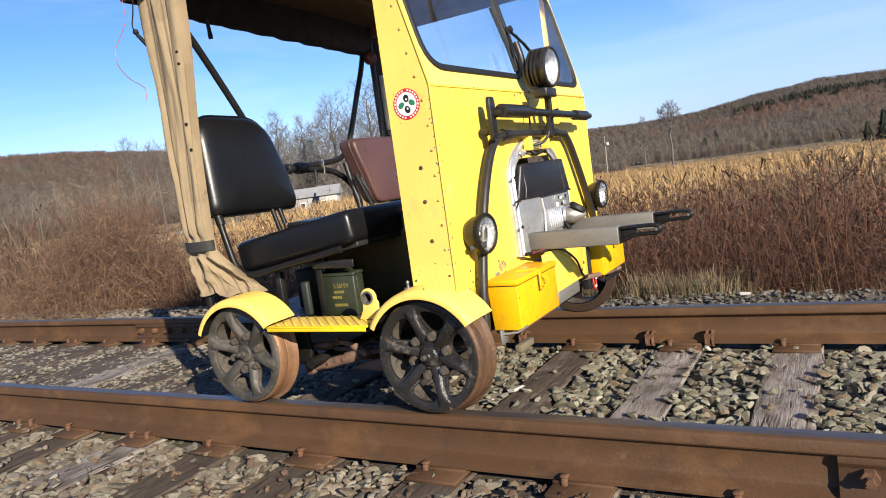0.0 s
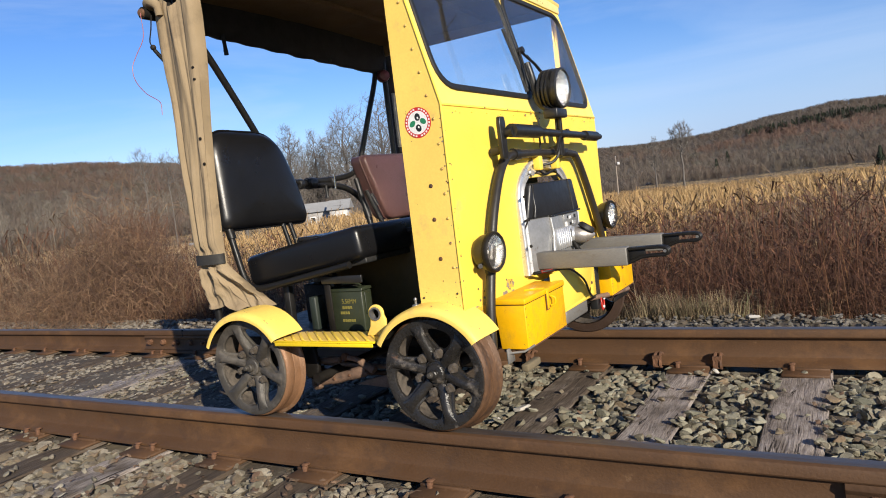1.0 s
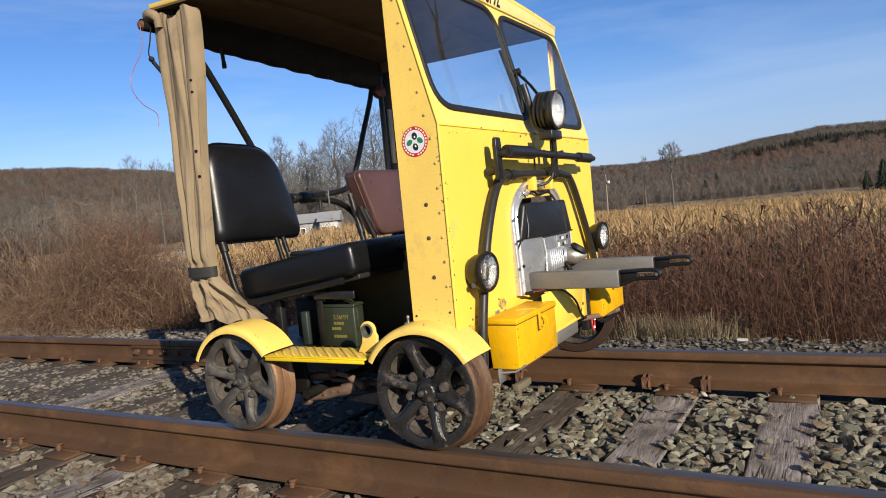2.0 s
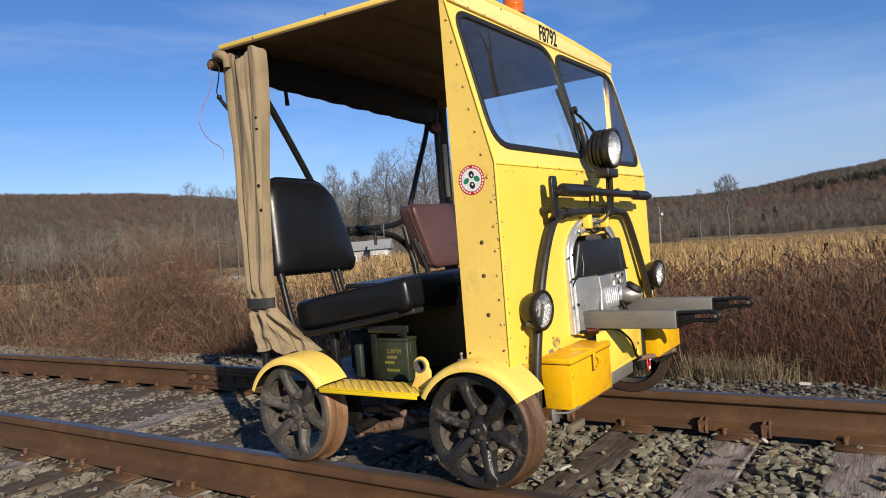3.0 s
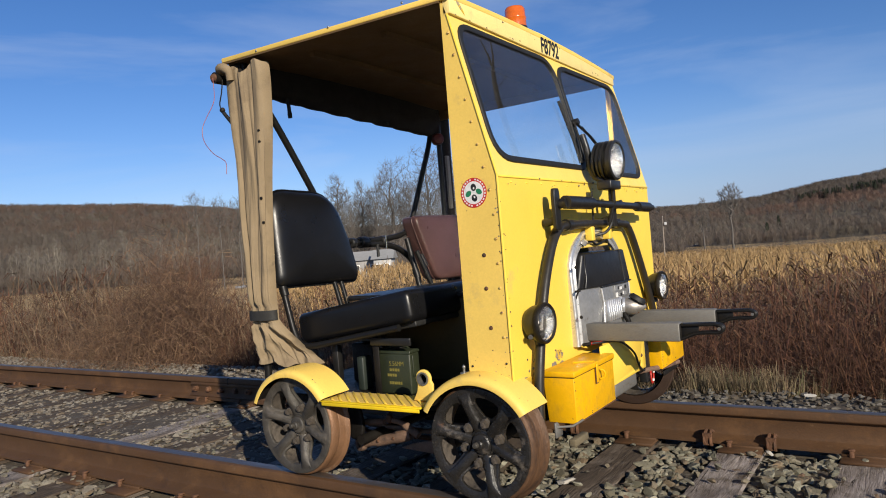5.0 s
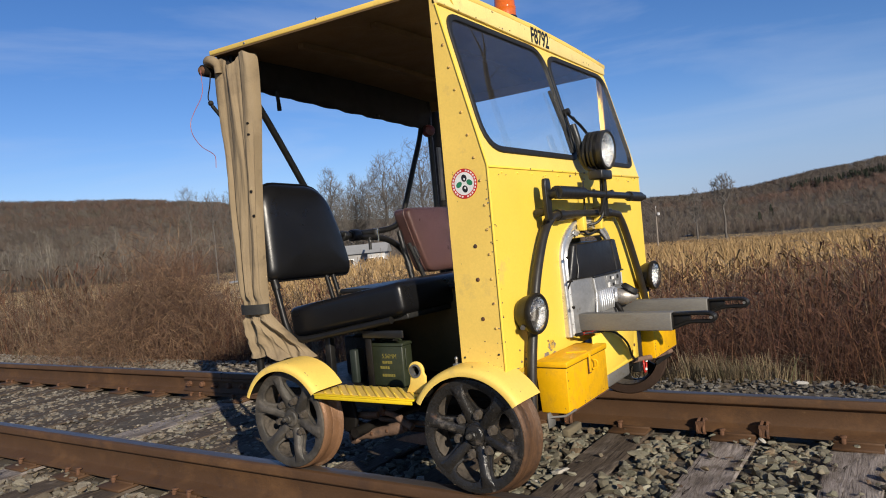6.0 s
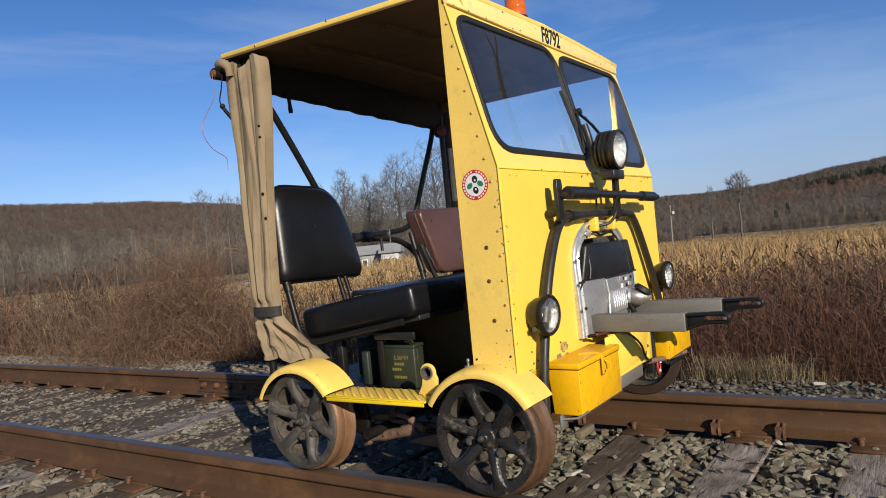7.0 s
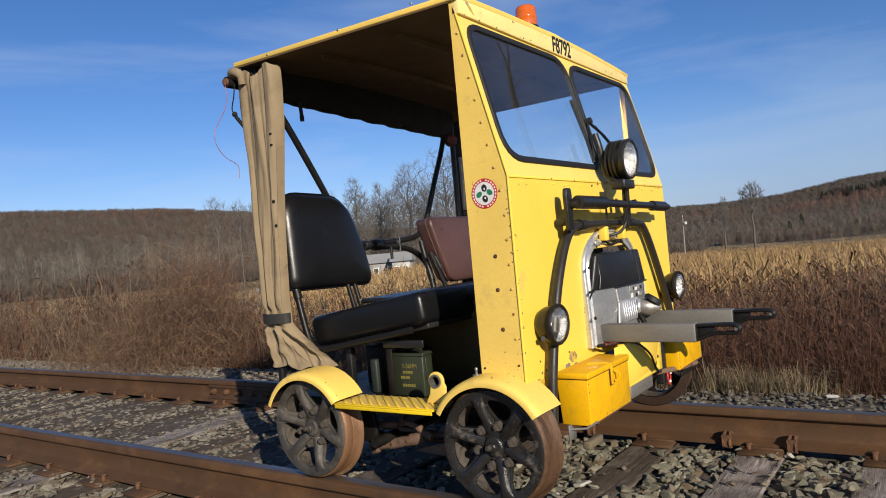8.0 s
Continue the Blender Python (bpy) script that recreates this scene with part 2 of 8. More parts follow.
DUSTY_IRON = surf("dusty_brown_iron", (0.19, 0.115, 0.075), 0.7, vary=0.3, scale=15, bump=0.35, bscale=120,
                  spots=(((0.06, 0.042, 0.032), 0.54, 0.66, 12), ((0.26, 0.17, 0.12), 0.58, 0.7, 16)))
# Greasy iron, coloured blacker still for the shade inside and underneath.
GREASE_AND_SHADE = surf("greasy_shade_black_iron", (0.012, 0.0105, 0.009), 0.55, vary=0.35, scale=14, bump=0.3, spec=0.2,
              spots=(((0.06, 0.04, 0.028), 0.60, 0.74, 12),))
RAIL_RUST = surf("brown_rail_rust", (0.083, 0.039, 0.0140), 0.72, vary=0.16, scale=4, bump=0.16, bscale=110, stretch=(0.9, 1, 1),
                 spots=(((0.150, 0.072, 0.025), 0.52, 0.7, 3), ((0.058, 0.029, 0.014), 0.56, 0.72, 7), ((0.17, 0.097, 0.047), 0.64, 0.74, 16)))
RAIL_TOP = surf("polished_rail_head", (0.17, 0.145, 0.13), 0.42, metal=0.65, vary=0.2, scale=7, bump=0.06, stretch=(0.25, 4, 1),
                spots=(((0.11, 0.065, 0.04), 0.52, 0.70, 7),))


def tie_wood(name, dark, mid, pale, share):
    """Weathered beam: long wavering grain, deep dark splits, bleached patches and brown dirt. share: how much of it is bleached."""
    m = bpy.data.materials.new(name)
    m.use_nodes = True
    n, l = m.node_tree.nodes, m.node_tree.links
    p = n["Principled BSDF"]
    p.inputs["Roughness"].default_value = 0.9
    p.inputs["Specular IOR Level"].default_value = 0.3
    co = n.new("ShaderNodeTexCoord")
    off = n.new("ShaderNodeVectorMath")
    off.operation = "MULTIPLY_ADD"
    own = n.new("ShaderNodeObjectInfo")
    mul = n.new("ShaderNodeVectorMath")
    mul.operation = "SCALE"
    mul.inputs[0].default_value = (7.0, 31.0, 3.0)
    l.new(own.outputs["Random"], mul.inputs["Scale"])
    off.inputs[1].default_value = (1, 1, 1)
    l.new(co.outputs["Object"], off.inputs[0])
    l.new(mul.outputs["Vector"], off.inputs[2])

    def field(scale, stretch, detail, warp, lo, hi, a, b):
        mp = n.new("ShaderNodeMapping")
        mp.inputs["Scale"].default_value = stretch
        l.new(off.outputs["Vector"], mp.inputs["Vector"])
        t = n.new("ShaderNodeTexNoise")
        for key, value in (("Scale", scale), ("Detail", detail), ("Roughness", 0.65), ("Distortion", warp)):
            t.inputs[key].default_value = value
        l.new(mp.outputs["Vector"], t.inputs["Vector"])
        r = n.new("ShaderNodeMapRange")
        for key, value in (("From Min", lo), ("From Max", hi), ("To Min", a), ("To Max", b)):
            r.inputs[key].default_value = value
        l.new(t.outputs["Fac"], r.inputs["Value"])
        return r.outputs["Result"]

    def mixed(a, b, fac, mode="MIX"):
        x = n.new("ShaderNodeMixRGB")
        x.blend_type = mode
        for sock, v in ((x.inputs["Color1"], a), (x.inputs["Color2"], b)):
            if isinstance(v, tuple):
                sock.default_value = (*v, 1)
            else:
                l.new(v, sock)
        if isinstance(fac, float):
            x.inputs["Fac"].default_value = fac
        else:
            l.new(fac, x.inputs["Fac"])
        return x.outputs["Color"]

    grain = field(9.0, (9, 0.8, 9), 8, 1.6, 0.36, 0.62, 0.0, 1.0)
    bleach = field(3.2, (1.6, 0.8, 1.6), 6, 0.6, 0.62 - 0.3 * share, 0.78 - 0.3 * share, 0.0, 1.0)
    dirt = field(5.0, (1.4, 1.0, 1.4), 7, 0.4, 0.54, 0.68, 0.0, 0.85)
    split = field(6.0, (7, 0.35, 7), 5, 1.1, 0.60, 0.635, 0.0, 1.0)
    col = mixed(toned_down(dark), toned_down(mid), grain)
    col = mixed(col, mixed(toned_down(mid), toned_down(pale), grain), bleach)
    col = mixed(col, toned_down((0.085, 0.062, 0.042)), dirt)
    col = mixed(col, toned_down((0.022, 0.016, 0.012)), split)
    l.new(col, p.inputs["Base Color"])
    bump = n.new("ShaderNodeBump")
    bump.inputs["Strength"].default_value = 0.6
    bump.inputs["Distance"].default_value = 0.006
    l.new(grain, bump.inputs["Height"])
    deep = n.new("ShaderNodeBump")
    deep.invert = True
    deep.inputs["Strength"].default_value = 0.8
    deep.inputs["Distance"].default_value = 0.008
    l.new(split, deep.inputs["Height"])
    l.new(bump.outputs["Normal"], deep.inputs["Normal"])
    l.new(deep.outputs["Normal"], p.inputs["Normal"])
    return m


TIE_WOOD = tie_wood("creosoted_tie_wood", (0.055, 0.038, 0.027), (0.125, 0.094, 0.066), (0.27, 0.225, 0.185), 0.25)
TIE_PALE = tie_wood("bleached_tie_wood", (0.085, 0.066, 0.052), (0.22, 0.182, 0.155), (0.40, 0.35, 0.315), 0.75)
LEAF = surf("dead_leaves", (0.10, 0.06, 0.036), 0.8, vary=0.25, scale=30, bump=0.0,
            tints=((0.15, 0.092, 0.055), (0.075, 0.045, 0.028), (0.19, 0.125, 0.075)))
STONE = surf("ballast_stone", (0.117, 0.102, 0.071), 0.85, vary=0.28, scale=22, bump=0.5, bscale=160,
             tints=((0.233, 0.216, 0.158), (0.162, 0.143, 0.095), (0.272, 0.254, 0.186), (0.175, 0.123, 0.073), (0.130, 0.127, 0.092), (0.324, 0.305, 0.229), (0.194, 0.181, 0.122)),
             spots=(((0.122, 0.071, 0.034), 0.60, 0.72, 9), ((0.050, 0.042, 0.028), 0.60, 0.70, 14)), by_object=0.2)
STONE_FAR = surf("ballast_gravel", (0.114, 0.100, 0.070), 0.85, vary=0.28, scale=22, bump=0.5, bscale=160,
                 tints=((0.222, 0.205, 0.150), (0.154, 0.136, 0.090), (0.259, 0.241, 0.177), (0.166, 0.117, 0.069), (0.123, 0.121, 0.087), (0.308, 0.290, 0.217), (0.185, 0.172, 0.116)),
                 spots=(((0.119, 0.070, 0.038), 0.60, 0.72, 9), ((0.049, 0.042, 0.032), 0.60, 0.70, 14)))
STONE_RUSTY = surf("rust_stained_gravel", (0.125, 0.108, 0.075), 0.88, vary=0.28, scale=20, bump=0.5, bscale=160,
                   tints=((0.23, 0.205, 0.155), (0.14, 0.108, 0.07), (0.28, 0.255, 0.20), (0.16, 0.112, 0.068), (0.13, 0.118, 0.085), (0.22, 0.19, 0.135)),
                   spots=(((0.13, 0.072, 0.037), 0.56, 0.70, 7),))
STONE_SHOULDER = surf("dirty_shoulder_gravel", (0.085, 0.074, 0.058), 0.9, vary=0.3, scale=20, bump=0.5, bscale=150,
                      tints=((0.15, 0.138, 0.115), (0.075, 0.062, 0.046), (0.20, 0.185, 0.158), (0.10, 0.078, 0.056), (0.065, 0.056, 0.044)))
STONE_DUSTY = surf("dusty_old_gravel", (0.165, 0.142, 0.108), 0.9, vary=0.28, scale=20, bump=0.5, bscale=150,
                   tints=((0.225, 0.20, 0.16), (0.125, 0.096, 0.066), (0.275, 0.25, 0.205), (0.16, 0.122, 0.086), (0.20, 0.172, 0.132)))
WHITE_STONE = surf("pale_stone", (0.50, 0.47, 0.41), 0.8, vary=0.12, scale=20, bump=0.3)
OLIVE = surf("olive_drab_paint", (0.026, 0.033, 0.017), 0.5, vary=0.2, scale=12, bump=0.1,
             spots=(((0.08, 0.07, 0.05), 0.66, 0.74, 24),))
STENCIL = surf("yellow_stencil_paint", (0.20, 0.17, 0.035), 0.6, vary=0.2, scale=40)
RED = surf("red_print", (0.55, 0.02, 0.02), 0.4, vary=0.08, scale=20)
WHITE = surf("white_print", (0.78, 0.77, 0.74), 0.45, vary=0.05, scale=20)
GREEN = surf("green_print", (0.02, 0.20, 0.09), 0.45, vary=0.08, scale=20)
BLACK_PRINT = surf("black_print", (0.012, 0.012, 0.012), 0.5, vary=0.1, scale=20)
RED_PLASTIC = surf("red_plastic", (0.5, 0.03, 0.02), 0.35, vary=0.1, scale=20)
AMBER = surf("amber_plastic_lens", (0.62, 0.125, 0.010), 0.15, vary=0.2, scale=12, bump=0.05, coat=0.6)
REFLECTOR = surf("lamp_reflector", (0.84, 0.84, 0.83), 0.22, metal=1.0, vary=0.05, scale=30, bump=0.6, bscale=160)
LENS = clear("lamp_lens_glass", (0.97, 0.97, 0.96), 0.09)
PANE = clear("windscreen_glass", (0.95, 0.97, 0.98), dust=0.011)
SILVER = surf("grey_canvas_edge", (0.20, 0.18, 0.15), 0.5, metal=0.0, vary=0.1, scale=10)
# Yellow paint with the shade between the seats put into its colour.
SHADED_YELLOW = surf("shaded_yellow_paint", (0.095, 0.062, 0.016), 0.6, vary=0.25, scale=6, bump=0.1)
BORE = surf("dusty_wheel_bore", (0.10, 0.083, 0.066), 0.7, vary=0.4, scale=20, bump=0.3, spots=(((0.02, 0.017, 0.015), 0.5, 0.6, 9),))


# ---------------------------------------------------------------- mesh tools
class Solid:
    """Collects vertices and faces of one part."""

    def __init__(self):
        self.v, self.f = [], []

    def add(self, verts, faces):
        k = len(self.v)
        self.v += [tuple(p) for p in verts]
        self.f += [tuple(i + k for i in q) for q in faces]
        return self

    def box(self, x0, x1, y0, y1, z0, z1, m=None):
        vs = [Vector((x, y, z)) for z in (z0, z1) for y in (y0, y1) for x in (x0, x1)]
        if m is not None:
            vs = [m @ p for p in vs]
        return self.add(vs, [(0, 2, 3, 1), (4, 5, 7, 6), (0, 1, 5, 4), (2, 6, 7, 3), (0, 4, 6, 2), (1, 3, 7, 5)])

    def prism(self, poly, place, depth):
        """A polygon of (u, v), laid out by place(u, v, w), from w = 0 to depth."""
        n = len(poly)
        vs = [place(u, v, w) for w in (0, depth) for u, v in poly]
        fs = [tuple(range(n))[::-1], tuple(range(n, 2 * n))] + [(i, (i + 1) % n, n + (i + 1) % n, n + i) for i in range(n)]
        return self.add(vs, fs)

    def tube(self, pts, r, n=8, caps=True):
        pts = [Vector(p) for p in pts]
        rs = r if isinstance(r, (list, tuple)) else [r] * len(pts)
        k, side = len(self.v), None
        rings = []
        for i, p in enumerate(pts):
            way = (pts[min(i + 1, len(pts) - 1)] - pts[max(i - 1, 0)]).normalized()
            if side is None:
                side = way.cross(Vector((0.31, 0.27, 0.91)))
                if side.length < 1e-3:
                    side = way.cross(Vector((1, 0, 0)))
            side = (side - way * side.dot(way)).normalized()
            up = way.cross(side)
            rings += [p + (side * math.cos(a) + up * math.sin(a)) * rs[i] for a in (2 * math.pi * j / n for j in range(n))]
        fs = [(i * n + j, i * n + (j + 1) % n, (i + 1) * n + (j + 1) % n, (i + 1) * n + j) for i in range(len(pts) - 1) for j in range(n)]
        if caps:
            fs += [tuple(range(n))[::-1], tuple(range((len(pts) - 1) * n, len(pts) * n))]
        return self.add(rings, fs)

    def lathe(self, profile, m, n=24, closed=False):
        """A profile of (radius, height) turned round the z axis of m."""
        vs = [m @ Vector((r * math.cos(a), r * math.sin(a), h)) for r, h in profile for a in (2 * math.pi * j / n for j in range(n))]
        k = len(profile)
        fs = [(i * n + j, i * n + (j + 1) % n, ((i + 1) % k) * n + (j + 1) % n, ((i + 1) % k) * n + j)
              for i in range(k if closed else k - 1) for j in range(n)]
        return self.add(vs, fs)

    def ball(self, c, r, n=8):
        prof = [(max(1e-4, r * math.sin(math.pi * i / n)), -r * math.cos(math.pi * i / n)) for i in range(n + 1)]
        return self.lathe(prof, Matrix.Translation(c), n * 2 if n < 8 else 16)

    def dome(self, c, axis, r, h, n=8):
        m = Matrix.Translation(c) @ Vector(axis).to_track_quat("Z", "Y").to_matrix().to_4x4()
        prof = [(r, 0), (r * 0.92, h * 0.5), (r * 0.6, h * 0.88), (1e-4, h)]
        return self.lathe(prof, m, n)


def along(c, axis):
    """A matrix at c whose z axis points along axis."""
    return Matrix.Translation(c) @ Vector(axis).to_track_quat("Z", "Y").to_matrix().to_4x4()


def mesh_of(name, solid, material, smooth=50.0, bevel=0.0, segs=2):
    me = bpy.data.meshes.new(name)
    me.from_pydata(solid.v, [], solid.f)
    me.validate()
    bm = bmesh.new()
    bm.from_mesh(me)
    bmesh.ops.recalc_face_normals(bm, faces=bm.faces)
    if bevel:
        edges = [e for e in bm.edges if len(e.link_faces) == 2 and e.calc_face_angle(0) > 0.5]
        bmesh.ops.bevel(bm, geom=edges, offset=bevel, segments=segs, profile=0.5, affect="EDGES", clamp_overlap=True)
    bm.to_mesh(me)
    bm.free()
    if smooth:
        me.shade_smooth()
        me.set_sharp_from_angle(angle=radians(smooth))
    me.materials.append(material)
    return me


def part(name, solid, material, parent=None, label="", smooth=50.0, bevel=0.0, segs=2):
    me = solid if isinstance(solid, bpy.types.Mesh) else mesh_of(name, solid, material, smooth, bevel, segs)
    ob = new(name, me)
    if parent is not None:
        ob.parent = parent
    return tagged(ob, label=label)


def tri_mesh(name, verts, tris, material, smooth=False):
    verts, tris = np.asarray(verts, np.float32), np.asarray(tris, np.int32)
    me = bpy.data.meshes.new(name)
    me.vertices.add(len(verts))
    me.vertices.foreach_set("co", verts.ravel())
    me.loops.add(tris.size)
    me.loops.foreach_set("vertex_index", tris.ravel())
    me.polygons.add(len(tris))
    me.polygons.foreach_set("loop_start", np.arange(len(tris), dtype=np.int32) * 3)
    me.update()
    me.validate()
    if smooth:
        me.shade_smooth()
    else:
        me.shade_flat()
    me.materials.append(material)
    return me


def scatter(variants, rows):
    """Joins turned, scaled copies of variants (V, F). Rows: which, x, y, z, turn, scale, height scale, lean, lean heading."""
    vs, fs, k = [], [], 0
    for which, x, y, z, turn, s, h, lean, head in rows:
        v, f = variants[which]
        c, sn = math.cos(turn), math.sin(turn)
        p = np.empty_like(v)
        p[:, 0], p[:, 1], p[:, 2] = (v[:, 0] * c - v[:, 1] * sn) * s, (v[:, 0] * sn + v[:, 1] * c) * s, v[:, 2] * h
        p[:, 0] += p[:, 2] * lean * math.cos(head) + x
        p[:, 1] += p[:, 2] * lean * math.sin(head) + y
        p[:, 2] += z
        vs.append(p)
        fs.append(f + k)
        k += len(v)
    return np.concatenate(vs), np.concatenate(fs)


def spline(pts, n=6):
    """A smooth line through points (Catmull-Rom)."""
    p = [Vector(q) for q in pts]
    p = [p[0] * 2 - p[1], *p, p[-1] * 2 - p[-2]]
    out = []
    for i in range(1, len(p) - 2):
        a, b, c, d = p[i - 1], p[i], p[i + 1], p[i + 2]
        for k in range(n):
            t = k / n
            out.append(0.5 * (2 * b + (c - a) * t + (2 * a - 5 * b + 4 * c - d) * t * t + (3 * b - a - 3 * c + d) * t ** 3))
    return out + [p[-2]]


def rounded(pts, r, n=4):
    """A polygon of (u, v) with its corners rounded; r is one radius or one for each corner."""
    out = []
    k = len(pts)
    for i in range(k):
        a, b, c = Vector(pts[i - 1]), Vector(pts[i]), Vector(pts[(i + 1) % k])
        rr = r[i] if isinstance(r, (list, tuple)) else r
        da, dc = (a - b).normalized(), (c - b).normalized()
        for j in range(n + 1):
            t = j / n
            out.append(tuple((b + da * rr) * (1 - t) ** 2 + b * 2 * t * (1 - t) + (b + dc * rr) * t * t))
    return out


def plate(outer, holes, place, thick):
    """A sheet with holes, laid out by place(u, v, w)."""
    bm = bmesh.new()
    for loop in (outer, *holes):
        vs = [bm.verts.new(place(u, v, 0)) for u, v in loop]
        for i in range(len(vs)):
            bm.edges.new((vs[i], vs[(i + 1) % len(vs)]))
    bmesh.ops.triangle_fill(bm, edges=bm.edges[:], use_beauty=True, use_dissolve=False)
    shift = Vector(place(0, 0, thick)) - Vector(place(0, 0, 0))
    got = bmesh.ops.extrude_face_region(bm, geom=bm.faces[:])
    bmesh.ops.translate(bm, vec=shift, verts=[g for g in got["geom"] if isinstance(g, bmesh.types.BMVert)])
    s = Solid()
    bm.verts.index_update()
    s.add([v.co for v in bm.verts], [[v.index for v in f.verts] for f in bm.faces])
    bm.free()
    return s


def smoothstep(a, b, x):
    t = min(1.0, max(0.0, (x - a) / (b - a)))
    return t * t * (3 - 2 * t)


# ---------------------------------------------------------------- the lie of the land
HUB = (1.2, -2.7)


def ridge(bearing):
    """Height angle of the wooded skyline by bearing (degrees left of +y), with the distances at which the slope starts and tops out."""
    b = [-180, -40, -12, -3, 1, 2, 6, 9.5, 13, 17, 20, 30, 42, 47, 51, 55.5, 61, 66, 80, 110, 180]
    el = [1.0, 2.6, 2.3, 2.3, 2.55, 2.42, 2.05, 1.55, 1.35, 1.4, 1.4, 1.5, 1.8, 3.0, 3.9, 4.3, 4.65, 4.75, 4.7, 2.5, 1.0]
    r0 = [300, 330, 330, 325, 320, 320, 315, 310, 300, 290, 280, 240, 190, 180, 175, 170, 165, 160, 160, 200, 300]
    r1 = [900, 1000, 1000, 1000, 1000, 1000, 1000, 1000, 960, 920, 900, 850, 820, 820, 820, 820, 820, 820, 820, 900, 900]
    return [float(np.interp(bearing, b, q)) for q in (el, r0, r1)]


def land(x, y):
    dx, dy = x - HUB[0], y - HUB[1]
    r = math.hypot(dx, dy)
    bearing = math.degrees(math.atan2(-dx, dy))
    el, r0, r1 = ridge(bearing)
    z = -0.215
    side = y - 0.0
    if y > 0:
        z -= 0.8 * smoothstep(1.75, 4.2, side) + 0.75 * smoothstep(4.2, 13, side)
        slope = float(np.interp(bearing, [-60, 8, 30, 60, 90], [0.031, 0.031, 0.026, 0.014, 0.004]))
        z -= slope * max(0.0, min(r, r0) - 12)
    else:
        z -= 0.9 * smoothstep(3.6, 7.0, -y) + 0.9 * smoothstep(7, 20, -y)
    if r > r0:
        top = r1 * math.tan(radians(el)) + 0.86
        z += (top - z) * smoothstep(r0, r1, r)
    z += 0.03 * noise.noise((x * 0.6, y * 0.6, 0)) * smoothstep(2.0, 3.0, abs(y))
    z += 2.0 * noise.noise((x * 0.012, y * 0.012, 3)) * smoothstep(140, 300, r)
    return z


def build_ground():
    angles = [-180 + 4 * i for i in range(42)] + [-12 + 1.0 * i for i in range(92)] + [80 + 4 * i for i in range(25)]
    radii = [0.0] + [0.35 * 1.055 ** i for i in range(165)]
    radii = [r for r in radii if r < 2200] + [2400, 4200]
    vs = [(HUB[0], HUB[1], land(*HUB))]
    n = len(angles)
    for r in radii[1:]:
        for a in angles:
            x, y = HUB[0] - r * math.sin(radians(a)), HUB[1] + r * math.cos(radians(a))
            vs.append((x, y, land(x, y)))
    s = Solid()
    fs = [(0, 1 + (j + 1) % n, 1 + j) for j in range(n)]
    for i in range(len(radii) - 2):
        fs += [(1 + i * n + j, 1 + i * n + (j + 1) % n, 1 + (i + 1) * n + (j + 1) % n, 1 + (i + 1) * n + j) for j in range(n)]
    s.add(vs, fs)
    m = surf("ground_cover", (0.136, 0.108, 0.068), 0.95, vary=0.3, scale=0.6, bump=0.5, bscale=20, fine=0.25,
             spots=(((0.080, 0.068, 0.036), 0.5, 0.66, 0.25), ((0.240, 0.180, 0.096), 0.52, 0.7, 0.02), ((0.096, 0.064, 0.044), 0.5, 0.62, 0.08)))
    ob = part("ground", s, m, smooth=60)
    tagged(ob, "brown autumn ground falling from a railway bank to fields and hills", "ground", kind="structure")
    # fine dusty fill between the ties, darkened for the shade between the stones
    b = Solid()
    xs = [-26 + 0.25 * i for i in range(160)]
    ys = [-2.4 + 0.1 * i for i in range(43)]
    b.add([(x, y, -0.216 + 0.004 * (abs(y) < 1.7) + 0.012 * noise.noise((x * 2, y * 3, 1)) + 0.020 * smoothstep(-1.1, -1.8, x) * (abs(y) < 0.62) * (0.75 + 0.6 * noise.noise((x * 1.7, y * 2.2, 4))) - 0.05 * max(0, abs(y) - 1.75)) for x in xs for y in ys],
          [(i * len(ys) + j, (i + 1) * len(ys) + j, (i + 1) * len(ys) + j + 1, i * len(ys) + j + 1) for i in range(len(xs) - 1) for j in range(len(ys) - 1)])
    bed = part("ballast_bed", b, surf("shaded_ballast_dust", (0.088, 0.068, 0.046), 0.95, vary=0.3, scale=5, bump=0.9, bscale=70, fine=0.4,
                                      spots=(((0.06, 0.044, 0.03), 0.5, 0.65, 3), ((0.19, 0.17, 0.135), 0.56, 0.7, 14))), smooth=60)
    return tagged(bed, "grey gravel bed of the railway track", "ballast", kind="structure")


ballast = build_ground()

# ---------------------------------------------------------------- track
GAUGE = 0.7175
HEAD = 0.072
TIE_TOP = -0.19
TIE_XS = [0.495 * k - (0.07 if -5 < k < 0 else 0.0) for k in range(-34, 26)]


def rail_profile():
    """Half of the rail's section, (offset from the middle, height under the running surface)."""
    half = [(0.0, 0.0), (0.024, -0.0012), (0.032, -0.005), (0.036, -0.012), (0.036, -0.036), (0.033, -0.041), (0.012, -0.051), (0.0085, -0.062),
            (0.0085, -0.122), (0.013, -0.136), (0.03, -0.146), (0.066, -0.156), (0.070, -0.159), (0.070, -0.170), (0.0, -0.170)]
    return half + [(-u, v) for u, v in half[-2:0:-1]]


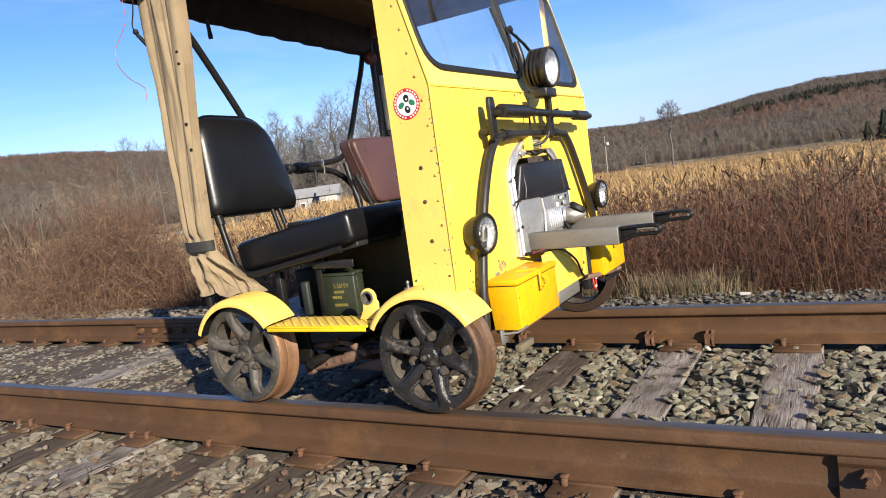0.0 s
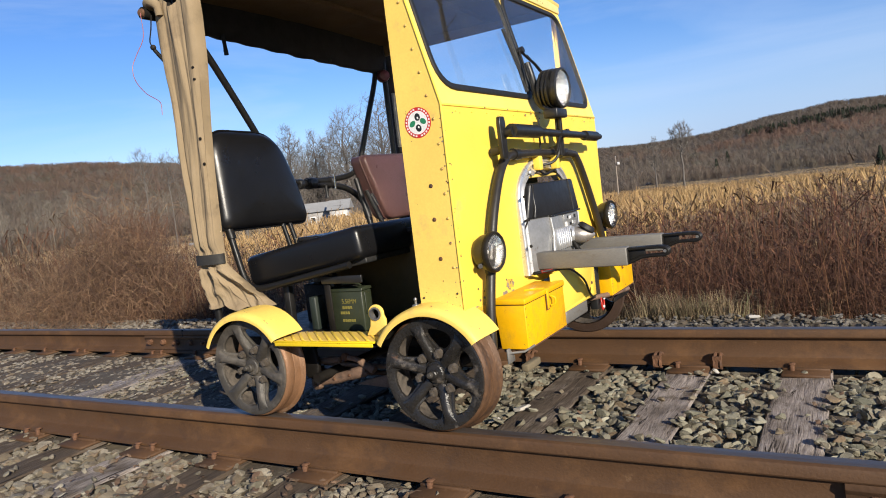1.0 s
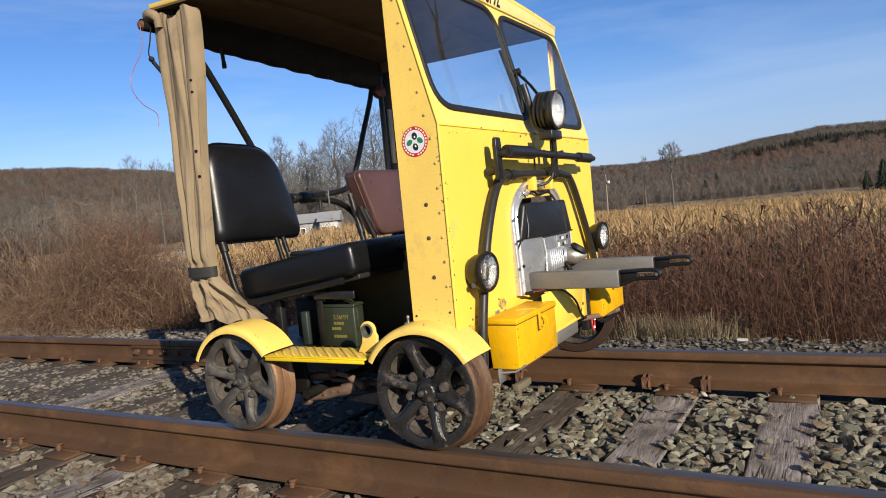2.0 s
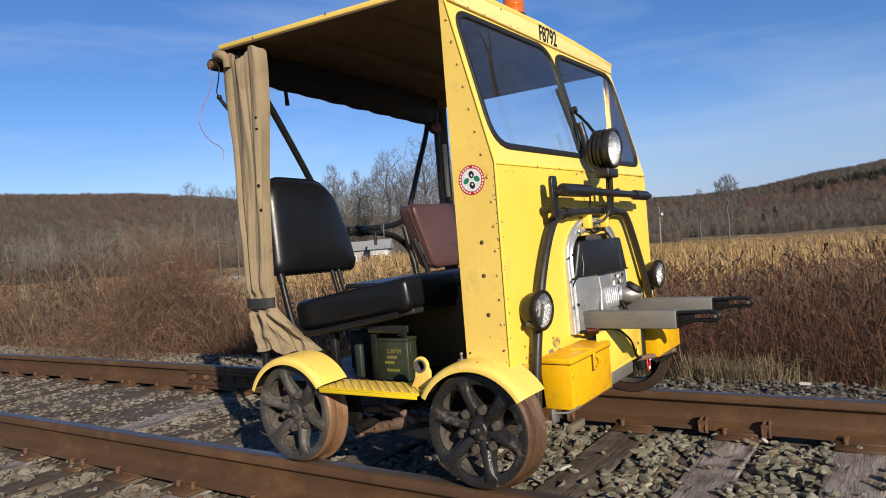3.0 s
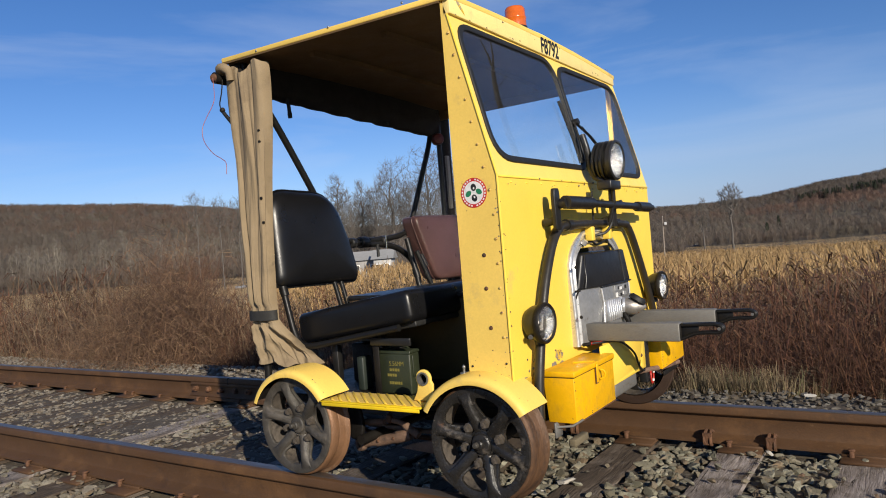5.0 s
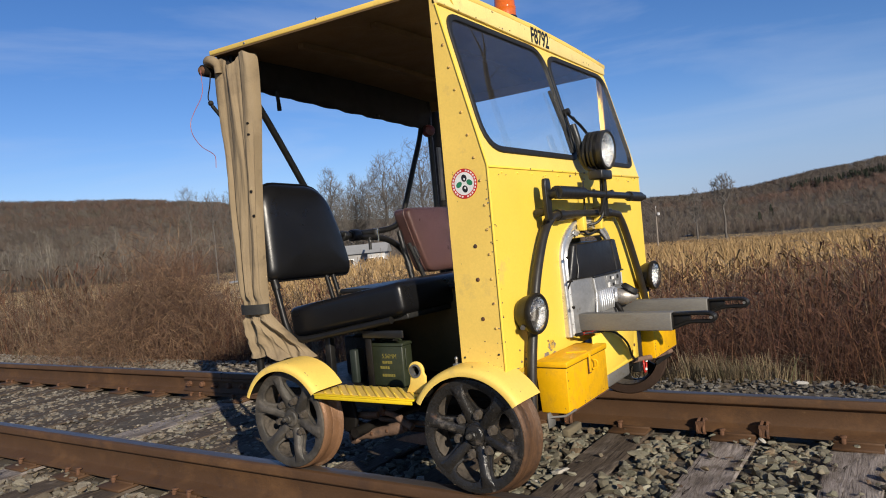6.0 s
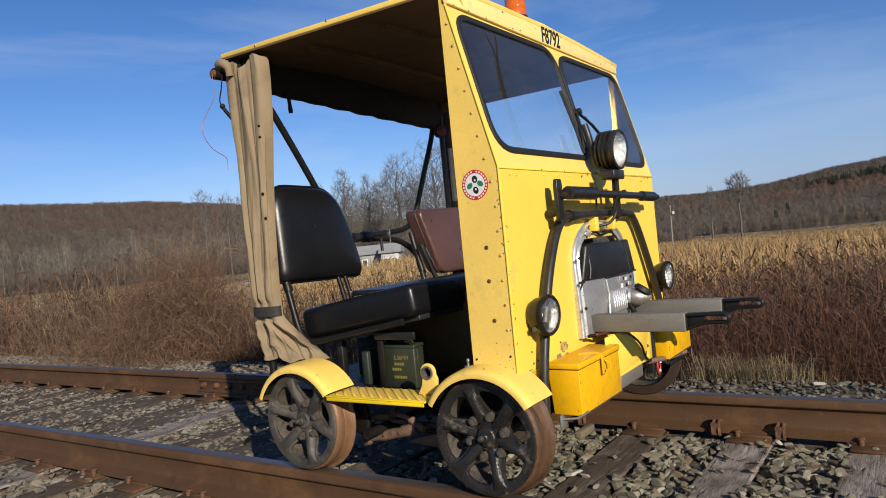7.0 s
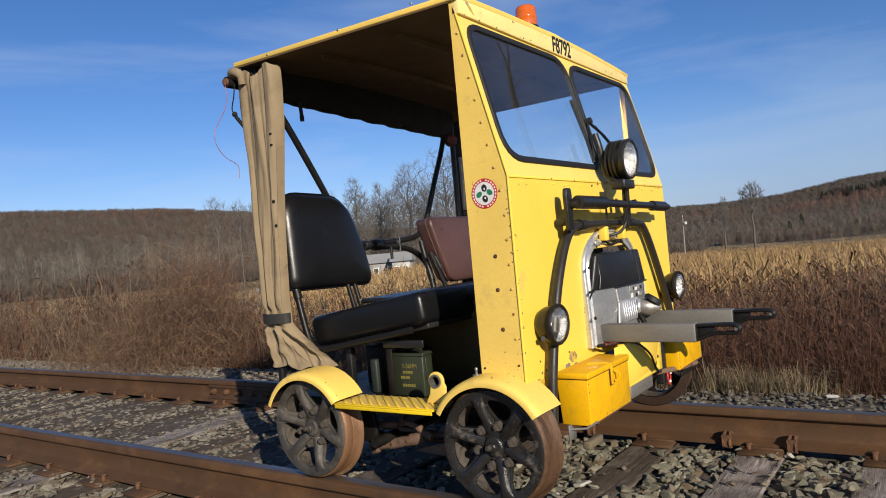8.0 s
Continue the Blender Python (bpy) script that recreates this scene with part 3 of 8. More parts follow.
def build_rail(middle, joint_x, outer):
    """outer: which way (sign of y) is away from the track's middle."""
    ob = part("track_rail", Solid().prism(rail_profile(), lambda u, v, w: (-45 + w, middle + u, v), 63.0), RAIL_RUST, smooth=30)
    tagged(ob, "long rusty brown steel rail with a worn bright top", "rail", "track rails")
    top = Solid()
    us = [(-0.0235, -0.0004), (-0.012, 0.0012), (0.012, 0.0012), (0.0235, -0.0004), (0.0235, -0.003), (-0.0235, -0.003)]
    top.prism(us, lambda u, v, w: (-45 + w, middle + u - 0.004 * outer, v), 63.0)
    part("running_surface", top, RAIL_TOP, ob, "smooth steel running surface with a bluish shine", smooth=30)
    # a joint: two bars bolted to the web
    for side in (-1, 1):
        bar = Solid()
        prof = [(0.010, -0.048), (0.031, -0.043), (0.034, -0.060), (0.026, -0.074), (0.026, -0.112), (0.038, -0.130), (0.052, -0.146), (0.030, -0.148), (0.010, -0.132)]
        bar.prism([(side * u, v) for u, v in prof], lambda u, v, w: (joint_x + w, middle + u, v), 0.92)
        b = part("joint_bar", bar, RAIL_RUST, ob, "rusty joint bar bolted to the rail web", bevel=0.002)
        for k in range(6):
            x = joint_x + 0.07 + 0.156 * k
            bolt = Solid()
            bolt.lathe([(1e-4, 0.03), (0.014, 0.03), (0.021, 0.022), (0.022, 0.0)] if k % 2 else [(1e-4, 0.045), (0.011, 0.045), (0.011, 0.026), (0.023, 0.026), (0.023, 0.0)],
                       along((x, middle + side * 0.026, -0.093), (0, side, 0)), 6 if k % 2 == 0 else 10)
            part("track_bolt", bolt, RUST, b, smooth=20)
    gap = Solid().box(joint_x + 0.457, joint_x + 0.463, middle - 0.0365, middle + 0.0365, -0.05, 0.0016)
    part("joint_gap", gap, GREASE_AND_SHADE, ob, "dark gap between two rail ends")
    return ob


build_rail(-GAUGE - HEAD / 2, 1.165, -1)
build_rail(GAUGE + HEAD / 2, -3.66, 1)


def build_tie(x, k):
    r = random.Random(k * 13 + 5)
    w = 0.215 + r.uniform(-0.02, 0.02)
    y0, y1 = -1.28 + r.uniform(-0.05, 0.05), 1.28 + r.uniform(-0.05, 0.05)
    turn = r.uniform(-0.012, 0.012)
    # one beam of long fibres: fine ridges along its length, with a few deep splits
    nx, ny = 26, 40
    splits = [(r.uniform(-0.42, 0.42), r.uniform(-1, 0.6), r.uniform(0.3, 0.9), r.uniform(0.002, 0.006), r.uniform(-0.05, 0.05)) for _ in range(3)]
    vs = []
    for j in range(ny + 1):
        y = y0 + (y1 - y0) * j / ny
        for i in range(nx + 1):
            u = i / nx - 0.5
            xx = u * w
            z = 0.0022 * noise.noise((xx * 60, y * 2.4, k * 3.1)) + 0.006 * noise.noise((xx * 12, y * 2.6, k)) - 0.02 * max(0, abs(y) - 1.12)
            for su, sy, ln, deep, skew in splits:
                if abs(u - su - skew * (y - sy) - 0.03 * noise.noise((y * 5, su, k))) < 0.55 / nx and sy < y < sy + ln:
                    z -= deep * min(1, (y - sy) * 5, (sy + ln - y) * 5)
            if abs(u) > 0.49:
                z -= 0.010 + 0.009 * noise.noise((y * 6, u, k))
            vs.append((xx + 0.010 * noise.noise((u * 1.2, y * 3, k)), y, z))
    m = nx + 1
    top_n = len(vs)
    fs = [(j * m + i, j * m + i + 1, (j + 1) * m + i + 1, (j + 1) * m + i) for j in range(ny) for i in range(nx)]
    fs += [(j * m, (j + 1) * m, top_n + 2 * j + 2, top_n + 2 * j) for j in range(ny)]
    fs += [((j + 1) * m + nx, j * m + nx, top_n + 2 * j + 1, top_n + 2 * j + 3) for j in range(ny)]
    fs += [tuple(range(nx, -1, -1)) + (top_n, top_n + 1), tuple(range(ny * m, ny * m + m)) + (top_n + 2 * ny + 1, top_n + 2 * ny)]
    s = Solid().add(vs, fs)
    ob = part("railway_tie", s, TIE_PALE if k in (35, 36, 31, 28) else TIE_WOOD, smooth=40)
    ob.matrix_basis = pose(x, 0, TIE_TOP, 0, 0, math.degrees(turn))
    pale = k in (35, 36, 31, 28)
    tagged(ob, "dark brown weathered wooden railway tie in gravel" if not pale else "pale weathered split wooden railway tie in gravel", "railway tie", "ties under the rails")
    for side in (-1, 1):
        ym = side * (GAUGE + HEAD / 2)
        p = Solid().box(-0.095, 0.095, ym - 0.155, ym + 0.155, 0.001, 0.014)
        for lip in (-1, 1):
            p.box(-0.095, 0.095, ym + lip * 0.078 - 0.007, ym + lip * 0.078 + 0.007, 0.012, 0.024)
        pl = part("tie_plate", p, RAIL_RUST, ob, "rusty steel tie plate", bevel=0.002, segs=1)
        for sx, sy in ((-0.055, -1), (0.055, 1)) + (((0.05, -1),) if r.random() < 0.3 else ()):
            h = r.uniform(-0.004, 0.006)
            sp = Solid().box(sx - 0.010, sx + 0.010, ym + sy * 0.084 - 0.010, ym + sy * 0.084 + 0.010, 0.0, 0.036 + h)
            sp.box(sx - 0.014, sx + 0.014, ym + sy * 0.078 - 0.014, ym + sy * 0.078 + 0.014, 0.033 + h, 0.043 + h)
            part("track_spike", sp, RUST, pl, bevel=0.0045, segs=1)
    return ob


ties = [build_tie(x, k) for k, x in enumerate(TIE_XS)]


def build_anchor(x, ym, side):
    """A rail anchor: a bent steel clip round the rail's foot."""
    s = Solid()
    for dx in (-0.011, 0.011):
        path = spline([(x + dx, ym + side * 0.012, -0.128), (x + dx, ym + side * 0.05, -0.115), (x + dx * 1.3, ym + side * 0.085, -0.135), (x + dx * 1.3, ym + side * 0.088, -0.168), (x + dx, ym + side * 0.05, -0.183), (x + dx, ym, -0.183)], 4)
        s.tube(path, 0.008, 6)
    s.box(x - 0.02, x + 0.02, ym + side * 0.076, ym + side * 0.092, -0.175, -0.12)
    ob = part("rail_anchor", s, RUST, smooth=40)
    return tagged(ob, "rusty spring clip gripping the foot of the rail", "rail anchor", "rail anchors")


for x in (0.345, 0.625, -0.655, -0.335):
    build_anchor(x, GAUGE + HEAD / 2, -1)


# ---------------------------------------------------------------- ballast stones
def stone_shape(seed, squash, detail=2):
    r = random.Random(seed)
    bm = bmesh.new()
    bmesh.ops.create_icosphere(bm, subdivisions=detail, radius=1.0)
    planes = [(Vector((r.gauss(0, 1), r.gauss(0, 1), r.gauss(0, 1))).normalized(), r.uniform(0.26, 0.62)) for _ in range(8)]
    for v in bm.verts:
        for nrm, d in planes:
            over = v.co.dot(nrm) - d
            if over > 0:
                v.co -= nrm * over
        v.co.x *= 1.5
        v.co.z *= squash
    bmesh.ops.dissolve_limit(bm, angle_limit=0.22, verts=bm.verts[:], edges=bm.edges[:])
    bmesh.ops.triangulate(bm, faces=bm.faces[:])
    bm.verts.index_update()
    v = np.array([p.co[:] for p in bm.verts])
    f = np.array([[p.index for p in q.verts] for q in bm.faces])
    bm.free()
    return v, f


STONES = [stone_shape(40 + k, 0.55 + 0.05 * (k % 6)) for k in range(14)]
PEBBLES = [stone_shape(70 + k, 0.6, 1) for k in range(14)]


def over_tie(x, y):
    return abs(y) < 1.3 and any(abs(x - t) < 0.118 for t in TIE_XS)


def near_metal(y):
    return abs(abs(y) - GAUGE - HEAD / 2) < 0.085


def scatter_stones():
    r = random.Random(3)
    near, rest, plain, dusty, rusty, shoulder = [], [], [], [], [], []

    def row(x, y, size, lift):
        return (r.randrange(14), x, y, -0.212 + lift, r.uniform(0, 6.3), size, size * r.uniform(0.9, 1.35), r.uniform(-0.65, 0.65), r.uniform(0, 6.3))

    # loose stones in the cribs: two layers
    for _ in range(21500):
        x, y = r.uniform(-3.2, 2.4), r.uniform(-1.75, 1.95)
        on_tie = over_tie(x, y)
        if near_metal(y) and r.random() < 0.75:
            continue
        worn = x < -1.25 and abs(y) < 0.6
        edge = on_tie and not any(abs(x - t) < 0.088 for t in TIE_XS)
        if on_tie and r.random() > ((0.32 if edge else 0.05) if x > -1 else 0.12):
            continue
        if worn and r.random() < 0.45:
            continue
        if abs(y) > 1.3 and r.random() < 0.25:
            continue
        size = r.uniform(0.016, 0.030) * r.choice((0.8, 1, 1, 1.25)) * (0.8 if worn else 1) * (0.72 if y > 1.0 else 1)
        lift = 0.034 if on_tie else r.choice((0.0, 0.006, 0.014))
        if on_tie:
            size *= 0.75
        if near_metal(y):
            size *= 0.7
        it = row(x, y, size, lift)
        if 0.05 < x < 1.0 and -0.66 < y < 0.3 and not on_tie and size > 0.020 and len(near) < 295:
            near.append(it)
        elif y > 1.0 and x > -1.4:
            shoulder.append(it)
        elif y < -0.75:
            rusty.append(it)
        elif x > -0.5:
            rest.append(it)
        else:
            plain.append(it)
    for _ in range(19000):
        x, y = r.uniform(-11, -1.2), r.uniform(-1.5, 2.1)
        if near_metal(y):
            continue
        if over_tie(x, y) and r.random() < 0.6:
            continue
        dusty.append(row(x, y, r.uniform(0.012, 0.027), 0.019 if abs(y) < 0.62 else 0.004))
    # the bed farther along the track and its near shoulder
    beyond = []
    for _ in range(15000):
        x, y = (r.uniform(2.4, 12.5), r.uniform(-2.3, 2.2)) if r.random() < 0.72 else (r.uniform(-11, 2.4), r.uniform(-2.35, -1.7))
        if near_metal(y) or (over_tie(x, y) and r.random() < 0.93):
            continue
        beyond.append(row(x, y, r.uniform(0.020, 0.038), 0.0))
    meshes = [tri_mesh("stone", v, f, STONE) for v, f in STONES]
    for which, x, y, z, turn, s, h, lean, head in near:
        ob = new("stone", meshes[which])
        ob.parent = ballast
        ob.matrix_basis = pose(x, y, z, math.degrees(lean), math.degrees(lean) * 0.7, math.degrees(turn)) @ Matrix.Diagonal((s, s, h, 1))
    for name, shapes, rows, m in (("ballast_stones", STONES, rest, STONE_FAR), ("gravel", PEBBLES, dusty, STONE_DUSTY), ("rusty_gravel", STONES, rusty, STONE_RUSTY), ("shoulder_gravel", STONES, shoulder, STONE_SHOULDER)):
        v, f = scatter(shapes, rows)
        if name == "ballast_stones":
            v2, f2 = scatter(PEBBLES, plain + beyond)
            v, f = np.concatenate([v, v2]), np.concatenate([f, f2 + len(v)])
        ob = new(name, tri_mesh(name, v, f, m))
        tagged(ob, {"ballast_stones": "loose grey angular ballast stones along the track", "gravel": "small dusty grey gravel between the ties",
                    "rusty_gravel": "tan rust-stained ballast stones beside the rail",
                    "shoulder_gravel": "dark dirty ballast stones on the bank's edge"}[name], "ballast", kind="stuff")


scatter_stones()
for k, (x, y, z, s) in enumerate(((0.66, 1.77, -0.172, 0.030), (-0.08, -0.03, -0.180, 0.040), (-0.14, -0.17, -0.18, 0.030), (-0.62, -0.3, -0.185, 0.035), (0.62, 0.62, -0.172, 0.022))):
    v, f = STONES[k]
    ob = new("pale_stone", tri_mesh("pale_stone", v, f, WHITE_STONE))
    ob.matrix_basis = pose(x, y, z, 4, 0, 40 * k) @ Matrix.Diagonal((s, s * 0.9, s * (1.6 if k == 0 else 0.9), 1))
    tagged(ob, "pale whitish stone lying on the ballast", "stone", "pale stones")


def scatter_leaves():
    """Curled dead leaves caught among the stones."""
    r = random.Random(61)
    vs, fs = [], []
    for k in range(480):
        if r.random() < 0.94:
            x, y = r.uniform(-1.6, 1.9), -0.88 - 0.75 * r.random() ** 1.4
        else:
            x, y = r.uniform(0.1, 1.6), r.uniform(-0.6, 0.66)
        z = -0.178 + r.uniform(-0.008, 0.008)
        a, ln, w = r.uniform(0, 6.28), r.uniform(0.012, 0.026), r.uniform(0.006, 0.012)
        o, p = Vector((math.cos(a), math.sin(a), r.uniform(-0.35, 0.35))), Vector((-math.sin(a), math.cos(a), r.uniform(-0.5, 0.5)))
        c = Vector((x, y, z))
        up = Vector((0, 0, r.uniform(0.002, 0.008)))
        i = len(vs)
        vs += [tuple(q) for q in (c - o * ln, c - o * ln * 0.3 + p * w, c - o * ln * 0.3 - p * w, c + up, c + o * ln * 0.5 + p * w * 0.8 + up, c + o * ln * 0.5 - p * w * 0.8 + up, c + o * ln)]
        fs += [(i, i + 2, i + 1), (i + 1, i + 2, i + 3), (i + 1, i + 3, i + 4), (i + 2, i + 5, i + 3), (i + 3, i + 5, i + 4), (i + 4, i + 5, i + 6)]
    ob = new("dead_leaves", tri_mesh("dead_leaves", np.array(vs), np.array(fs), LEAF))
    tagged(ob, "curled brown dead leaves among the ballast stones", "leaves", kind="stuff")


scatter_leaves()

# ---------------------------------------------------------------- the rail speeder
speeder = new("rail_speeder")
tagged(speeder, "small yellow open-sided railway inspection car standing on rails", "rail vehicle")
YL, YR, XF = -0.76, 0.79, 0.116
XR = -1.16
Z_SILL, Z_CREASE, Z_BROW = 0.40, 1.09, 1.65
SLOPE_X = -0.025


def rivet(c, axis, parent, r=0.0052, m=RIVET, h=0.004):
    return part("rivet", Solid().dome(c, axis, r, h, 8), m, parent, smooth=60)


def on_screen(u, v, w):
    """y, height and outward distance on the sloping windscreen."""
    k = (v - Z_CREASE) / (Z_BROW - Z_CREASE)
    return (XF + (SLOPE_X - XF) * k + 0.970 * w, u, v + 0.244 * w)


def build_shell():
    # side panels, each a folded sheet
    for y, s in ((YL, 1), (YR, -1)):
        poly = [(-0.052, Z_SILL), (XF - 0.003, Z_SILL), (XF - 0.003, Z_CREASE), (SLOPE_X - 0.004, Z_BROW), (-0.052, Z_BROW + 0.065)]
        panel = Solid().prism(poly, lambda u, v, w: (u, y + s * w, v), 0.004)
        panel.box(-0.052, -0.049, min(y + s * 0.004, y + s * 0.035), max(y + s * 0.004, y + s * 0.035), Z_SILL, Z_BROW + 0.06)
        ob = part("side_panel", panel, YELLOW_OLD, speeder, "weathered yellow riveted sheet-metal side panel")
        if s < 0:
            # Black sheet added over the inner face to stand for its shade.
            shade_sheet = Solid().prism([(-0.036, Z_SILL + 0.02), (XF - 0.012, Z_SILL + 0.02), (XF - 0.012, Z_CREASE), (SLOPE_X - 0.012, Z_BROW - 0.02), (-0.036, Z_BROW - 0.005)], lambda u, v, w: (u, y - 0.0045 - w, v), 0.003)
            part("inner_lining", shade_sheet, BLACK_PAINT, ob, "black sheet added as shade inside the far panel")
        if s > 0:
            rows = [(0.0925, 0.557 + 0.081 * k) for k in range(7)]
            top = [(0.088 - 0.0158 * k - 0.0158 * 0.35, 1.041 + 0.0775 * k + 0.002) for k in range(8)]
            for x, z in rows[:-1] + top[:]:
                rivet((x, y, z), (0, -1, 0), ob)
            for x, z in ((-0.037, 0.459), (0.094, 0.47)):
                rivet((x, y, z), (0, -1, 0), ob, 0.004, BLACK_PAINT)
            for x, z in ((0.042, 0.830), (0.040, 0.719), (0.046, 0.588)):
                h = Solid().lathe([(1e-4, 0.003), (0.005, 0.0028), (0.007, 0.001), (0.0075, 0.0)], along((x, y, z), (0, -1, 0)), 12)
                part("bolt_head", h, RUST, ob, smooth=50)
            # seam fold along the corner
            seam = Solid().tube([(XF - 0.001, y - 0.001, Z_SILL), (XF - 0.001, y - 0.001, Z_CREASE), (SLOPE_X - 0.002, y - 0.001, Z_BROW)], 0.0035, 6)
            part("corner_seam", seam, YELLOW, ob)
            sticker = part("sticker", Solid().lathe([(0.050, 0.0), (0.050, 0.0012), (1e-4, 0.0012)], along((0.022, y, 1.04), (0, -1, 0)), 40), RED, ob, "round red and white sticker with green leaf shapes", smooth=0)
            part("white_disc", Solid().lathe([(0.038, 0.0), (0.038, 0.0017), (1e-4, 0.0017)], along((0.022, y, 1.04), (0, -1, 0)), 36), WHITE, sticker, smooth=0)

            def blob(cx, cz, a, b, turn, m, name, lift=0.0021):
                pts = [(cx + a * math.cos(t) * math.cos(turn) - b * math.sin(t) * math.sin(turn), cz + a * math.cos(t) * math.sin(turn) + b * math.sin(t) * math.cos(turn)) for t in (2 * math.pi * k / 14 for k in range(14))]
                part(name, Solid().prism(pts, lambda u, v, w: (0.022 + u, y - w, 1.04 + v), lift), m, sticker, smooth=0)

            blob(-0.020, -0.002, 0.0125, 0.009, 0.6, GREEN, "green_leaf")
            blob(0.021, 0.002, 0.0125, 0.009, -0.6, GREEN, "green_leaf")
            blob(0.001, 0.018, 0.0105, 0.0125, 0.2, BLACK_PRINT, "dark_spot")
            blob(0.002, -0.018, 0.0105, 0.0125, 0.4, BLACK_PRINT, "dark_spot")
            blob(0.002, 0.015, 0.003, 0.004, 0.2, WHITE, "pale_spot", 0.0026)
            blob(0.003, -0.015, 0.003, 0.004, 0.4, WHITE, "pale_spot", 0.0026)
            for k in range(26):
                if k % 13 in (0,):
                    continue
                a = 2 * math.pi * k / 26
                m = Matrix.Translation((0.022, y, 1.04)) @ Matrix.Rotation(a, 4, "Y")
                part("lettering_bar", Solid().box(-0.0032, 0.0032, -0.0018, -0.0002, 0.0415, 0.0465, m), WHITE, sticker, smooth=0)

    # front sheet with the arched engine opening
    arch = [(-0.232, 0.44), (0.232, 0.44), (0.232, 0.72)] + [(0.232 * math.cos(a), 0.72 + 0.150 * math.sin(a)) for a in (0.2, 0.5, 0.8, 1.1, 1.4, 1.74, 2.04, 2.34, 2.64, 2.94)] + [(-0.232, 0.72)]
    arch = [(u + 0.012, v) for u, v in arch]
    outer = [(YL, Z_SILL), (YR, Z_SILL), (YR, Z_CREASE), (YL, Z_CREASE)]
    front = part("front_panel", plate(outer, [arch], lambda u, v, w: (XF - w, u, v), 0.004), YELLOW, speeder, "bright yellow sheet-metal front panel", smooth=20)
    for k in range(13):
        rivet((XF, YL + 0.09 + k * 0.115, Z_CREASE - 0.022), (1, 0, 0), front, 0.004, YELLOW)
    part("crease_strip", Solid().box(XF, XF + 0.004, YL + 0.002, YR - 0.002, Z_CREASE - 0.008, Z_CREASE - 0.001), YELLOW, front, bevel=0.001, segs=1)
    for k, (y0, z0, wide, tall) in enumerate(((-0.455, 0.405, 0.035, 0.020), (-0.405, 0.440, 0.040, 0.024), (-0.385, 0.405, 0.022, 0.012), (-0.70, 0.408, 0.05, 0.005), (-0.60, 0.410, 0.03, 0.006))):
        edge = random.Random(310 + k)
        rim = [(wide * edge.uniform(0.5, 1.0) * math.cos(a), tall * edge.uniform(0.5, 1.0) * math.sin(a)) for a in (2 * math.pi * q / 15 for q in range(15))]
        part("chipped_patch", Solid().prism(rim, lambda u, v, w: (XF + 0.0002 + w, y0 + u, z0 + v), 0.0012), BARE_METAL, front, "paint worn to grey metal", smooth=0)

    # arched aluminium channel round the opening
    def arch_line(inset):
        rr, hh = 0.286 - inset, 0.184 - inset
        pts = [(-rr, 0.445)] + [(-rr, 0.55), (-rr, 0.65)]
        pts += [(-rr * math.cos(a), 0.715 + hh * math.sin(a) ** 0.85) for a in (math.pi * k / 16 for k in range(17))]
        return [(u + 0.012, v) for u, v in pts + [(rr, 0.65), (rr, 0.55), (rr, 0.445)]]

    a, b, c2 = arch_line(0.0), arch_line(0.014), arch_line(0.045)
    ch = Solid()
    n = len(a)
    rings = [[(XF + 0.0005, *p) for p in a], [(XF + 0.008, *p) for p in a], [(XF + 0.013, *p) for p in arch_line(0.004)], [(XF + 0.014, *p) for p in b], [(XF + 0.006, *p) for p in arch_line(0.019)], [(XF + 0.006, *p) for p in arch_line(0.034)], [(XF + 0.014, *p) for p in arch_line(0.039)], [(XF + 0.013, *p) for p in c2], [(XF - 0.03, *p) for p in c2], [(XF - 0.03, *p) for p in a]]
    vs = [(px + 0.012 * smoothstep(0.86, 0.44, pz), py, pz) for ring in rings for px, py, pz in ring]
    fs = [(r * n + j, r * n + j + 1, ((r + 1) % 10) * n + j + 1, ((r + 1) % 10) * n + j) for r in range(10) for j in range(n - 1)]
    fs += [tuple(r * n for r in range(10))[::-1], tuple(r * n + n - 1 for r in range(10))]
    ar = part("engine_arch", ch.add(vs, fs), ALU, speeder, "bare aluminium arch round the engine opening")
    for y in (-0.082, 0.108):
        part("hood_clip", Solid().box(XF + 0.012, XF + 0.044, y - 0.016, y + 0.016, 0.845, 0.902), YELLOW, ar, "small yellow clip", bevel=0.004)
    for z in (0.56, 0.66, 0.75):
        part("arch_bolt", Solid().lathe([(1e-4, 0.028), (0.006, 0.028), (0.006, 0.0)], along((XF + 0.03 + 0.012 * smoothstep(0.86, 0.44, z), -0.266, z), (0.4, -0.9, 0)), 6), GREASE_AND_SHADE, ar)

    # sloping windscreen panel with two panes
    def hole(y0, y1, z0, z1, inset, big):
        pts = [(y0 + inset, z0 + inset), (y1 - inset, z0 + inset), (y1 - inset, z1 - inset), (y0 + inset, z1 - inset)]
        return rounded(pts, [max(0.02, r - inset) for r in big], 6)

    spans = (((-0.738, 0.040, 1.138, 1.632), (0.115, 0.055, 0.12, 0.09)), ((0.044, 0.762, 1.128, 1.622), (0.055, 0.10, 0.10, 0.12)))
    screen = part("windscreen_panel", plate([(YL, Z_CREASE), (YR, Z_CREASE), (YR, Z_BROW), (YL, Z_BROW)], [hole(*s, 0.008, r) for s, r in spans], lambda u, v, w: on_screen(u, v, -w), 0.004), YELLOW_MID, speeder, "sloping yellow windscreen panel", smooth=20)
